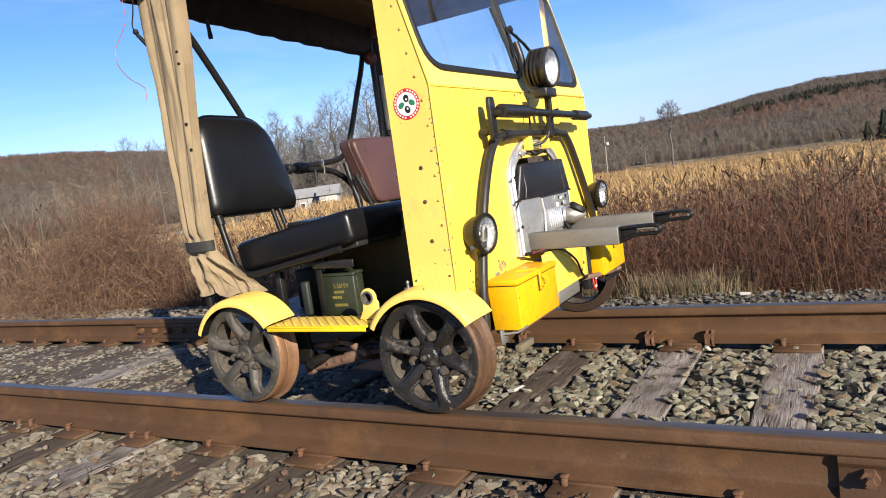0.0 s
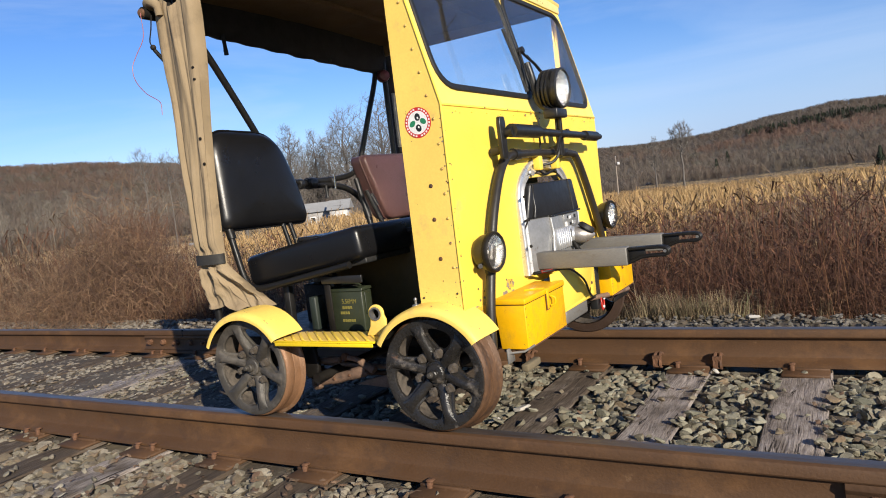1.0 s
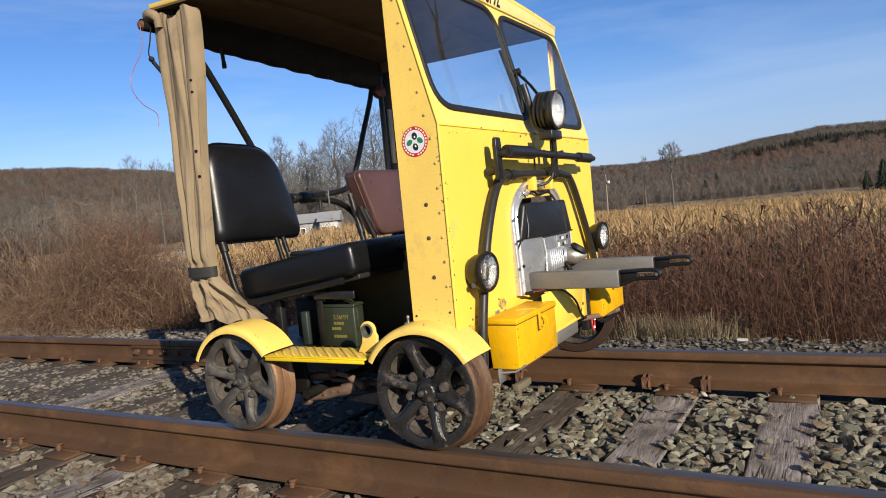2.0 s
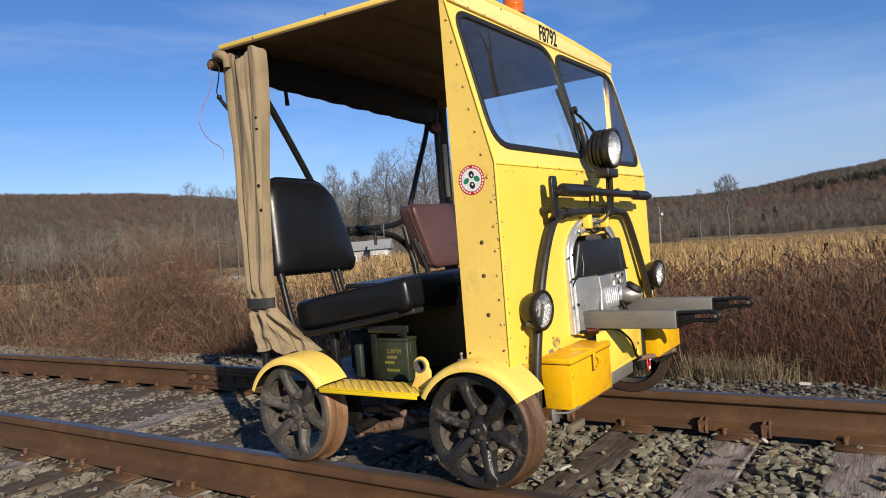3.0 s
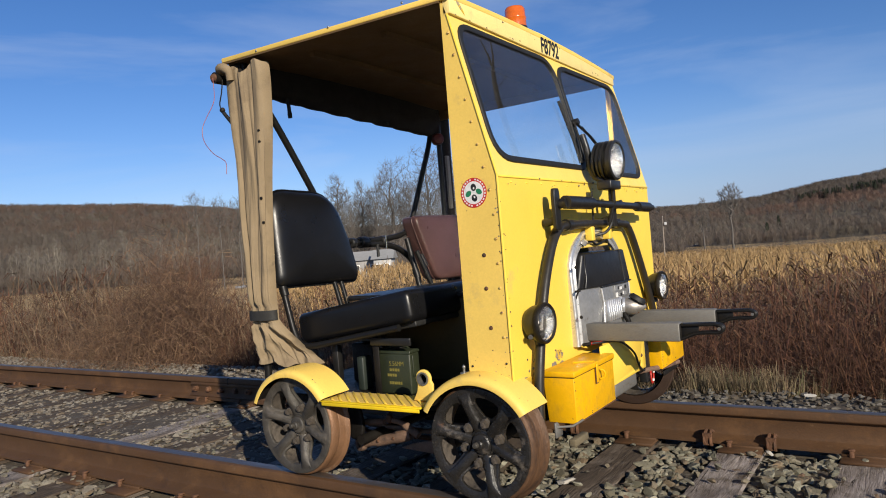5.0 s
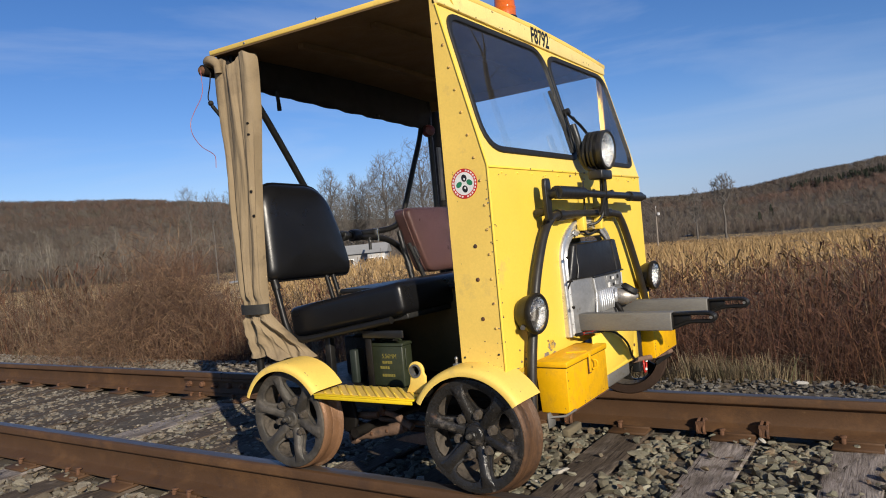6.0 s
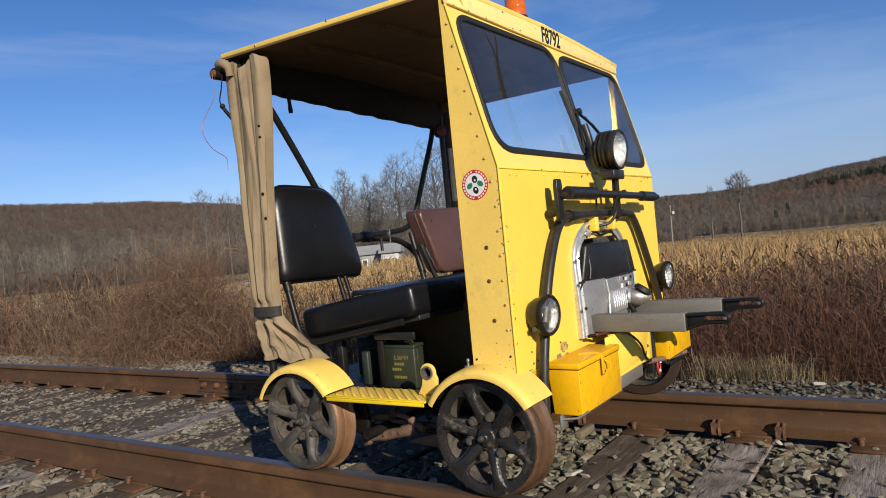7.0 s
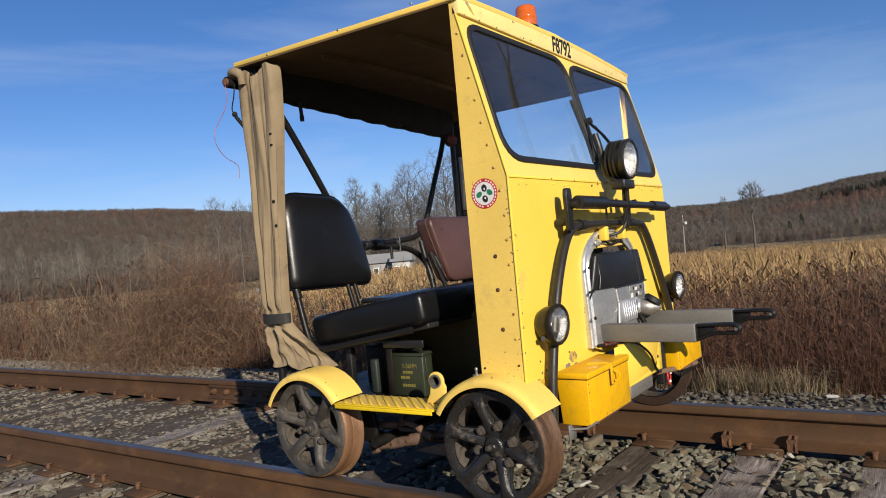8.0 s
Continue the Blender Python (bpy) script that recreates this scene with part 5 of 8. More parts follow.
    # ring bracket
    ringp = [(-0.05, -0.080), (0.035, -0.080), (0.040, -0.02)] + [(0.033 * math.cos(a), 0.033 * math.sin(a)) for a in (-0.2, 0.2, 0.6, 1.0, 1.4, 1.8, 2.2, 2.6, 3.0, 3.4, 3.8)] + [(-0.030, -0.045)]
    hole = [(0.021 * math.cos(a), 0.021 * math.sin(a)) for a in (2 * math.pi * k / 18 for k in range(18))]
    eye = part("ring_bracket", plate(ringp, [hole], lambda u, v, w: (-0.262 + u, -0.745 + w, 0.404 + v), 0.012), YELLOW_OLD, speeder, "yellow bracket with a round eye", bevel=0.003)
    part("eye_bushing", Solid().lathe([(0.0185, 0.004), (0.0245, 0.004), (0.0245, -0.02), (0.0185, -0.02)], along((-0.262, -0.746, 0.404), (0, -1, 0)), 18, closed=True), STEEL, eye, "bare steel bushing", smooth=50)
    part("grease_stud", Solid().lathe([(0.014, 0.0), (0.013, 0.005), (0.0045, 0.007), (0.0045, 0.018), (0.0065, 0.021), (0.006, 0.026), (1e-4, 0.031)], Matrix.Translation((-0.074, -0.76, 0.432)), 12), STEEL, speeder, "grey steel stud")

    # fenders: sheets bent over the wheels with a rolled lip
    def fender(xc, y0, y1, a0, a1, r):
        n = 26
        ang = [radians(a0 + (a1 - a0) * k / n) for k in range(n + 1)]
        way = 1 if y1 > y0 else -1
        rim = [(y0 + way * 0.002, -0.026), (y0, -0.019), (y0 + way * 0.003, -0.011), (y0 + way * 0.011, -0.004), (y0 + way * 0.03, 0.0), (y0 + way * 0.08, 0.003), (y1, 0.003)]
        ring = rim + [(y, d - 0.004) for y, d in rim[::-1]]
        m, vs, fs = len(ring), [], []
        for a in ang:
            vs += [(xc + (r + d) * math.cos(a), y, 0.205 + (r + d) * math.sin(a)) for y, d in ring]
        for k in range(n):
            fs += [(k * m + q, k * m + (q + 1) % m, (k + 1) * m + (q + 1) % m, (k + 1) * m + q) for q in range(m)]
        fs += [tuple(range(m))[::-1], tuple(range(n * m, n * m + m))]
        ob = part("fender", Solid().add(vs, fs), YELLOW_OLD, speeder, "rounded yellow wheel fender with a rolled edge", smooth=50)
        # Black sheet added below the fender in place of its shade.
        under = Solid().add([(xc + (r - d) * math.cos(a), y, 0.205 + (r - d) * math.sin(a)) for a in ang for d, y in ((0.0055, y0 + way * 0.014), (0.0055, y1), (0.008, y1), (0.008, y0 + way * 0.014))],
                            [(k * 4 + q, k * 4 + (q + 1) % 4, (k + 1) * 4 + (q + 1) % 4, (k + 1) * 4 + q) for k in range(n) for q in range(4)] + [(0, 1, 2, 3), (4 * n + 3, 4 * n + 2, 4 * n + 1, 4 * n)])
        part("underside", under, GREASE_AND_SHADE, ob, "black sheet under the fender, added as shade", smooth=50)
        return ob

    for y0, y1 in ((-0.845, -0.695), (0.865, 0.715)):
        fender(-0.858, y0, y1, 155, 34, 0.231)
        fender(-0.003, y0, y1, 150, 33, 0.237)
    part("fender_gusset", Solid().prism([(0.0, 0.0), (0.15, 0.0), (0.16, -0.055), (0.12, -0.04), (0.06, -0.01)], lambda u, v, w: (XF + 0.001 + w * 0.3, YL + 0.01 + u, 0.405 + v), 0.01), CHIPPED, speeder, bevel=0.001, segs=1)


build_body()


def wheel_meshes(paint, tread):
    """Spoked centre, tyre and bolts of one wheel; its axis is z, outer face towards +z."""
    R = 0.194
    tyre = Solid().lathe([(0.166, -0.012), (0.182, -0.002), (R - 0.004, -0.002), (R, -0.004), (R + 0.004, -0.009), (R + 0.007, -0.035), (R + 0.0055, -0.040), (R + 0.008, -0.045), (R + 0.009, -0.068), (R + 0.013, -0.073), (R + 0.021, -0.078), (R + 0.023, -0.083), (R + 0.017, -0.090), (0.172, -0.094), (0.166, -0.06)], Matrix.Identity(4), 56, closed=True)
    tyre = mesh_of("tyre", tyre, tread, 40)
    # pressed wheel centre with six windows
    outer = [(0.1895 * math.cos(a), 0.1895 * math.sin(a)) for a in (2 * math.pi * k / 60 for k in range(60))]
    holes = []
    for k in range(6):
        mid = 2 * math.pi * k / 6
        pts = [(0.088, -0.15), (0.085, 0.0), (0.088, 0.15), (0.104, 0.26), (0.124, 0.325), (0.142, 0.34), (0.153, 0.30), (0.158, 0.17), (0.159, 0.0), (0.158, -0.17), (0.153, -0.30), (0.142, -0.34), (0.124, -0.325), (0.104, -0.26)]
        holes.append([(r * math.cos(mid + a), r * math.sin(mid + a)) for r, a in pts])
    disc = plate(outer, holes, lambda u, v, w: (u, v, -w), 0.014)

    def dish(p):
        r = math.hypot(p[0], p[1])
        return (p[0], p[1], p[2] + 0.003 + 0.004 * smoothstep(0.160, 0.176, r) - 0.034 * smoothstep(0.168, 0.070, r))

    disc.v = [dish(p) for p in disc.v]
    centre = mesh_of("wheel", disc, paint, 25, bevel=0.003, segs=2)
    spoke_ribs = Solid()
    for k in range(6):
        a = 2 * math.pi * (k + 0.5) / 6
        o, t = Vector((math.cos(a), math.sin(a), 0)), Vector((-math.sin(a), math.cos(a), 0))
        prof = ((0.040, 0.020, -0.027, 0.012), (0.070, 0.0205, -0.026, 0.017), (0.100, 0.0185, -0.018, 0.020), (0.130, 0.0185, -0.008, 0.017), (0.155, 0.024, -0.001, 0.009), (0.172, 0.034, 0.003, 0.002))
        vs, fs = [], []
        for r, w, z, h in prof:
            for u, v in ((-1.0, -0.006), (-0.82, h * 0.7), (-0.45, h), (0.45, h), (0.82, h * 0.7), (1.0, -0.006)):
                p = o * r + t * (w * u)
                vs.append((p.x, p.y, z + v))
        m = len(prof)
        for q in range(m - 1):
            fs += [(q * 6 + e, q * 6 + (e + 1) % 6, (q + 1) * 6 + (e + 1) % 6, (q + 1) * 6 + e) for e in range(6)]
        fs += [tuple(range(6))[::-1], tuple(range(6 * (m - 1), 6 * m))]
        spoke_ribs.add(vs, fs)
    ribs = mesh_of("spoke_ribs", spoke_ribs, paint, 50)
    hub = mesh_of("hub", Solid().lathe([(1e-4, 0.022), (0.013, 0.022), (0.016, 0.018), (0.0165, 0.008), (0.030, 0.006), (0.034, 0.002), (0.034, -0.006), (0.041, -0.008), (0.043, -0.003), (0.046, -0.004), (0.048, -0.012), (0.060, -0.018), (0.064, -0.04), (0.03, -0.13), (1e-4, -0.13)], Matrix.Identity(4), 30), paint, 30)
    nut = mesh_of("wheel_nut", Solid().lathe([(1e-4, 0.009), (0.007, 0.008), (0.008, 0.002), (0.0135, 0.002), (0.0135, -0.012), (0.0175, -0.013), (0.0175, -0.022)], Matrix.Identity(4), 6), NUT_STEEL, 20)
    pin = mesh_of("hub_pin", Solid().lathe([(1e-4, 0.022), (0.008, 0.021), (0.010, 0.018), (0.010, 0.0)], Matrix.Identity(4), 10), WHEEL_DUSTY, 40)
    bore = mesh_of("bore", Solid().lathe([(0.1620, -0.010), (0.158, -0.06), (0.166, -0.096)], Matrix.Identity(4), 40), BORE, 60)
    return tyre, centre, ribs, hub, nut, pin, bore


FRONT_WHEEL = wheel_meshes(WHEEL_DARK, TREAD_DARK)
REAR_WHEEL = wheel_meshes(WHEEL_DUSTY, TREAD)
# Far front wheel: tread coloured dark for the shade it stands in.
SHADED_WHEEL = wheel_meshes(WHEEL_DARK, surf("shaded_tread", (0.060, 0.036, 0.025), 0.5, metal=0.2, vary=0.3, scale=9, bump=0.3, bscale=110, spots=(((0.12, 0.07, 0.04), 0.58, 0.7, 9),)))


def build_wheel(x, y, turn):
    TYRE, CENTRE, SPOKES, HUBM, NUT, PIN, BOREM = REAR_WHEEL if x < -0.5 else FRONT_WHEEL if y < 0 else SHADED_WHEEL
    e = 1 if y < 0 else -1
    m = Matrix(((e, 0, 0, x - 0.012), (0, 0, -e, y), (0, 1, 0, 0.205), (0, 0, 0, 1))) @ Matrix.Rotation(turn, 4, "Z")
    w = part("wheel", CENTRE, None, speeder, "dirty black six-spoked wheel with a rusty tread" if x > -0.5 else "dusty six-spoked wheel with a rusty tread")
    w.matrix_basis = m
    part("tyre", TYRE, None, w, "rust-brown steel tyre with a flange")
    part("spokes", SPOKES, None, w)
    part("bore", BOREM, None, w)
    part("hub", HUBM, None, w).matrix_basis = pose(0, 0, -0.012)
    p = part("hub_pin", PIN, None, w)
    p.matrix_basis = pose(-0.004, 0.003, 0.004)
    for k in range(6):
        a = 2 * math.pi * k / 6
        nut = part("wheel_nut", NUT, None, w)
        nut.matrix_basis = pose(0.069 * math.cos(a), 0.069 * math.sin(a), -0.006)


build_wheel(0.0, -0.80, radians(15))
build_wheel(-0.858, -0.80, radians(15))
build_wheel(0.0, 0.80, 0.2)
build_wheel(-0.858, 0.80, 0.9)


def build_underside():
    for x in (0.0, -0.858):
        part("axle", Solid().tube([(x, -0.74, 0.205), (x, 0.74, 0.205)], 0.022, 12), GREASE_AND_SHADE, speeder)
        for y in (-0.50, 0.52):
            part("axle_box", Solid().box(x - 0.05, x + 0.05, y - 0.035, y + 0.035, 0.15, 0.255), GREASE_AND_SHADE, speeder, bevel=0.012)
    arm = part("brake_arm", Solid().tube(spline([(-0.680, -0.60, 0.097), (-0.62, -0.60, 0.108), (-0.54, -0.60, 0.128), (-0.445, -0.60, 0.150)], 4), [0.017] * 4 + [0.021] * 5 + [0.024] * 3 + [0.018], 12), DUSTY_IRON, speeder, "rusty brake arm with an open eye")
    part("arm_eye", Solid().lathe([(0.017, 0.0), (0.032, 0.0), (0.034, 0.012), (0.032, 0.024), (0.017, 0.024)], along((-0.704, -0.588, 0.094), (-0.35, -0.93, 0.1)), 20, closed=True), DUSTY_IRON, arm, smooth=50)
    for k, (bx, bz) in enumerate(((-0.60, 0.135), (-0.52, 0.152))):
        part("arm_bolt", Solid().dome((bx, -0.622, bz - 0.018), (0, -1, 0.3), 0.007, 0.005, 8), RUST, arm, smooth=60)
    part("brake_rod", Solid().tube([(-0.70, -0.55, 0.16), (-0.50, -0.55, 0.155), (-0.24, -0.55, 0.15)], 0.010, 8), DUSTY_IRON, speeder)
    part("brake_hanger", Solid().tube(spline([(-0.745, -0.60, 0.125), (-0.735, -0.60, 0.150), (-0.69, -0.60, 0.178), (-0.63, -0.60, 0.186), (-0.575, -0.60, 0.190)], 4), [0.016] * 8 + [0.013] * 9, 8), DUSTY_IRON, speeder, "dusty bent brake hanger")
    part("brake_link", Solid().tube(spline([(-0.535, -0.60, 0.200), (-0.49, -0.60, 0.192), (-0.45, -0.60, 0.172), (-0.41, -0.60, 0.150)], 4), [0.011] * 6 + [0.016] * 7, 8), DUSTY_IRON, speeder)
    part("link_eye", Solid().lathe([(1e-4, 0.012), (0.014, 0.011), (0.017, 0.0), (1e-4, -0.01)], along((-0.545, -0.60, 0.203), (-0.2, -0.95, 0.2)), 14), RUST, speeder, smooth=50)
    part("axle_guard", Solid().prism([(-0.71, 0.13), (-0.655, 0.115), (-0.64, 0.18), (-0.655, 0.26), (-0.71, 0.265)], lambda u, v, w: (u, -0.66 + w, v), 0.02), GREASE_AND_SHADE, speeder, "dark iron axle guard", bevel=0.006)
    part("fork_plate", Solid().prism([(-0.52, 0.085), (-0.36, 0.075), (-0.27, 0.035), (-0.285, 0.10), (-0.36, 0.13), (-0.47, 0.105)], lambda u, v, w: (u, -0.58 + w, v), 0.012), DUSTY_IRON, speeder, "dusty iron fork plate", bevel=0.004)
    part("brake_beam", Solid().tube([(-0.62, -0.70, 0.14), (-0.62, 0.70, 0.14)], 0.020, 8), GREASE_AND_SHADE, speeder)
    part("brake_beam", Solid().tube([(-0.24, -0.70, 0.14), (-0.24, 0.70, 0.14)], 0.020, 8), GREASE_AND_SHADE, speeder)
    part("gear_case", Solid().box(-0.70, -0.30, -0.20, 0.22, 0.08, 0.255), GREASE_AND_SHADE, speeder, bevel=0.03)
    part("truss_rod", Solid().tube([(-1.05, -0.50, 0.25), (-0.75, -0.50, 0.11), (-0.2, -0.50, 0.11), (0.15, -0.50, 0.25)], 0.010, 8), RUST, speeder)
    part("sweep_block", Solid().box(0.235, 0.262, -0.64, -0.53, 0.175, 0.20), surf("old_block_wood", (0.15, 0.12, 0.07), 0.9, stretch=(4, 1, 4)), speeder, "weathered wooden rail sweep block", bevel=0.005)
    part("sweep_rod", Solid().tube([(0.215, -0.68, 0.25), (0.25, -0.63, 0.243), (0.262, -0.57, 0.25)], 0.004, 8), ALU_DULL, speeder)
    part("sweep_bracket", Solid().prism([(0.0, 0.0), (0.05, 0.0), (0.05, 0.018), (0.018, 0.05), (0.0, 0.05)], lambda u, v, w: (0.212 + w, -0.69 + u, 0.215 + v), 0.006), ALU_DULL, speeder, "small grey rail sweep bracket", bevel=0.001, segs=1)


build_underside()


def build_front():
    # black tube guard with lamps
    g = spline([(0.150, -0.665, 0.26), (0.150, -0.645, 0.40), (0.150, -0.603, 0.55), (0.150, -0.548, 0.70), (0.148, -0.463, 0.835), (0.146, -0.385, 0.898), (0.146, -0.30, 0.912), (0.146, 0.0, 0.914), (0.146, 0.30, 0.908), (0.146, 0.37, 0.885), (0.148, 0.44, 0.80), (0.150, 0.55, 0.62), (0.150, 0.63, 0.46), (0.150, 0.66, 0.30)], 5)
    guard = part("front_guard", Solid().tube(g, 0.0170, 12), GUARD_TUBE, speeder, "bent black tube guard across the front", smooth=60)
    for y in (-0.27, 0.24):
        part("guard_bracket", Solid().box(0.122, 0.15, y - 0.028, y + 0.028, 0.893, 0.932), BLACK_PAINT, guard, bevel=0.004)
    for y in (-0.30, 0.20):
        part("guard_joint", Solid().tube([(0.146, y - 0.02, 0.913), (0.146, y + 0.02, 0.913)], 0.0225, 12), BLACK_PAINT, guard)
    # cross bar on two upright straps
    bar = part("cross_bar", Solid().tube([(0.205, -0.44, 0.992), (0.205, -0.20, 0.990)], 0.0245, 12).tube([(0.205, -0.21, 0.990), (0.205, 0.43, 0.978)], 0.015, 12).tube([(0.205, 0.34, 0.979), (0.205, 0.50, 0.976)], 0.0225, 12).tube([(0.205, 0.50, 0.976), (0.205, 0.56, 0.975)], 0.013, 10), BLACK_PAINT, speeder, "black cross bar with thicker sleeves")
    for y in (-0.452, 0.120):
        up = Solid().prism(rounded([(-0.02, 0.895), (0.02, 0.895), (0.024, 1.02), (0.018, 1.045), (-0.018, 1.045), (-0.024, 1.02)], 0.006, 2), lambda u, v, w: (0.165 + w, y + u, v), 0.016)
        part("bar_strap", up, BLACK_PAINT, bar, bevel=0.003)
        part("bar_arm", Solid().tube([(0.172, y, 0.93), (0.125, y, 0.925)], 0.016, 8), BLACK_PAINT, bar)
        part("bar_arm", Solid().tube([(0.17, y + 0.012, 0.985), (0.21, y + 0.012, 0.990)], 0.018, 8), BLACK_PAINT, bar)
    # spotlight on its post
    sx, sy, sz = 0.225, 0.012, 1.165
    ax = Vector((0.97, -0.06, -0.06)).normalized()
    m = along((sx, sy, sz), ax)
    spot = part("spotlight", Solid().lathe([(1e-4, -0.085), (0.045, -0.082), (0.066, -0.062), (0.074, -0.03), (0.076, 0.0), (0.081, 0.004), (0.081, 0.022), (0.073, 0.026), (0.070, 0.010)], m, 30), BLACK_PAINT, speeder, "black round spotlight with a clear lens")
    for k in range(3):
        part("cooling_rib", Solid().lathe([(0.070 - 0.004 * k, -0.058 + 0.018 * (2 - k)), (0.080 - 0.001 * k, -0.056 + 0.018 * (2 - k)), (0.080 - 0.001 * k, -0.050 + 0.018 * (2 - k)), (0.070, -0.048 + 0.018 * (2 - k))], m, 30), BLACK_PAINT, spot)
    part("reflector", Solid().lathe([(1e-4, -0.035), (0.03, -0.028), (0.055, -0.008), (0.070, 0.018)], m, 28), REFLECTOR, spot)
    part("lens", Solid().lathe([(0.0715, 0.0185), (0.060, 0.026), (0.035, 0.031), (1e-4, 0.033), (1e-4, 0.030), (0.035, 0.028), (0.06, 0.023), (0.0715, 0.0155)], m, 28, closed=False), LENS, spot).visible_shadow = False
    part("spot_bracket", Solid().box(sx - 0.04, sx + 0.02, sy - 0.085, sy + 0.03, 1.045, 1.082), BLACK_PAINT, spot, bevel=0.006)
    part("spot_bracket", Solid().tube(spline([(sx - 0.03, sy - 0.015, 1.08), (sx - 0.075, sy - 0.03, 1.12), (sx - 0.085, sy - 0.05, 1.22), (sx - 0.10, sy - 0.05, 1.28)], 4), 0.014, 8), BLACK_PAINT, spot)
    part("spot_stem", Solid().tube([(sx - 0.005, sy, 1.10), (sx - 0.01, sy + 0.01, 0.995), (sx - 0.035, sy + 0.012, 0.915)], 0.009, 8), BLACK_PAINT, spot)
    part("spot_cable", Solid().tube(spline([(sx - 0.02, sy + 0.0, 1.05), (sx - 0.03, sy + 0.02, 0.97), (sx - 0.035, sy + 0.03, 0.91), (sx - 0.05, sy + 0.0, 0.875), (sx - 0.085, sy - 0.03, 0.865)], 4), 0.006, 6), RUBBER, spot)
    part("spot_cable", Solid().tube([(sx - 0.07, sy - 0.07, 1.045), (sx - 0.075, sy - 0.065, 0.92)], 0.004, 6), RUBBER, spot)
    # headlamps
    for y, yaw, lx, lz in ((-0.634, -0.05, 0.181, 0.586), (0.645, -0.04, 0.195, 0.596)):
        ax = Vector((1, yaw, -0.03)).normalized()
        m = along((lx, y, lz), ax)
        lamp = part("headlamp", Solid().lathe([(1e-4, -0.078), (0.025, -0.076), (0.046, -0.062), (0.058, -0.042), (0.064, -0.016), (0.065, 0.0)], m, 28), BLACK_PAINT, speeder, "round black headlamp with a chrome rim")
        part("lamp_rim", Solid().lathe([(0.066, -0.012), (0.0695, -0.008), (0.0695, 0.006), (0.064, 0.012), (0.058, 0.008), (0.058, -0.002)], m, 30, closed=True), GREASE_AND_SHADE, lamp)
        part("reflector", Solid().lathe([(1e-4, -0.05), (0.025, -0.042), (0.045, -0.02), (0.059, 0.002)], m, 26), REFLECTOR, lamp)
        part("bulb", Solid().ball(m @ Vector((0, 0, -0.03)), 0.009, 6), WHITE, lamp)
        part("lens", Solid().lathe([(0.0595, 0.004), (0.05, 0.013), (0.03, 0.019), (1e-4, 0.021), (1e-4, 0.017), (0.03, 0.015), (0.05, 0.009), (0.0595, 0.0)], m, 26), LENS, lamp, "ribbed clear lamp glass").visible_shadow = False
        part("lamp_mount", Solid().tube([(0.15, y - 0.0, 0.545), (0.155, y - 0.0, 0.515)], 0.014, 8).box(0.12, 0.17, y - 0.02, y + 0.02, 0.535, 0.56), BLACK_PAINT, lamp)
        part("lamp_bolt", Solid().lathe([(1e-4, 0.016), (0.009, 0.016), (0.009, 0.0)], along((0.15, y - 0.045, 0.548), (0.3, -0.9, 0)), 6), CHROME, lamp)

    # tool boxes on the front
    def tool_box(y0, y1):
        z0, z1 = 0.243, 0.412
        xa, xb = 0.141, 0.256
        vs = [(xa + 0.012, y0, z0), (xb, y0, z0), (xb, y1, z0 + 0.0), (xa + 0.012, y1, z0), (xa, y0, z1), (xb, y0, z1), (xb, y1, z1), (xa, y1, z1)]
        b = part("tool_box", Solid().add(vs, [(3, 2, 1, 0), (4, 5, 6, 7), (0, 1, 5, 4), (1, 2, 6, 5), (2, 3, 7, 6), (3, 0, 4, 7)]), YELLOW_BOX, speeder, "bright yellow steel tool box with a hinged lid", bevel=0.003)
        part("lid", Solid().box(xa - 0.003, xb + 0.005, y0 - 0.005, y1 + 0.005, 0.398, 0.418), YELLOW_BOX, b, bevel=0.004)
        # Thin dark band drawn as the lid's shadow line.
        part("lid_seam", Solid().box(xa + 0.006, xb + 0.0012, y0 - 0.0012, y1 + 0.0012, 0.3958, 0.3985), GREASE_AND_SHADE, b, "dark strip for the shadow under the lid")
        part("bottom_edge", Solid().tube([(xb, y0 + 0.002, z0), (xb, y1 - 0.002, z0)], 0.0025, 6), RUST, b, "rusted bottom edge")
        yc = y0 + (y1 - y0) * 0.52
        part("hasp", Solid().box(xb + 0.005, xb + 0.010, yc - 0.009, yc + 0.009, 0.345, 0.412), YELLOW_BOX, b, "painted steel hasp", bevel=0.002)
        part("staple", Solid().tube(spline([(xb + 0.004, yc + 0.030, 0.385), (xb + 0.018, yc + 0.036, 0.378), (xb + 0.018, yc + 0.036, 0.358), (xb + 0.004, yc + 0.030, 0.350)], 3), 0.004, 6), YELLOW_BOX, b)
        # Slightly larger dark plate behind the hasp, showing as its outline.
        part("hasp_gap", Solid().box(xb + 0.0035, xb + 0.006, yc - 0.011, yc + 0.011, 0.341, 0.397), RUST, b, "dark edge round the hasp")
        part("lid_bar", Solid().tube([(xa + 0.05, yc - 0.04, 0.420), (xb, yc - 0.005, 0.420)], 0.004, 6), YELLOW_BOX, b)
        part("box_bracket", Solid().box(XF + 0.002, xa + 0.01, y0 + 0.05, y1 - 0.05, 0.29, 0.33), BLACK_PAINT, b)
        return b

    tool_box(-0.605, -0.238)
    tool_box(0.36, 0.71)
    # lower front plate
    pl = part("bumper_plate", plate([(-0.262, 0.275), (0.24, 0.275), (0.24, 0.445), (-0.262, 0.445)], [[(0.17 + 0.013 * math.cos(a), 0.305 + 0.013 * math.sin(a)) for a in (2 * math.pi * k / 12 for k in range(12))]], lambda u, v, w: (0.215 + w, u, v), 0.006), YELLOW, speeder, "yellow steel plate between the tool boxes", bevel=0.001, segs=1)
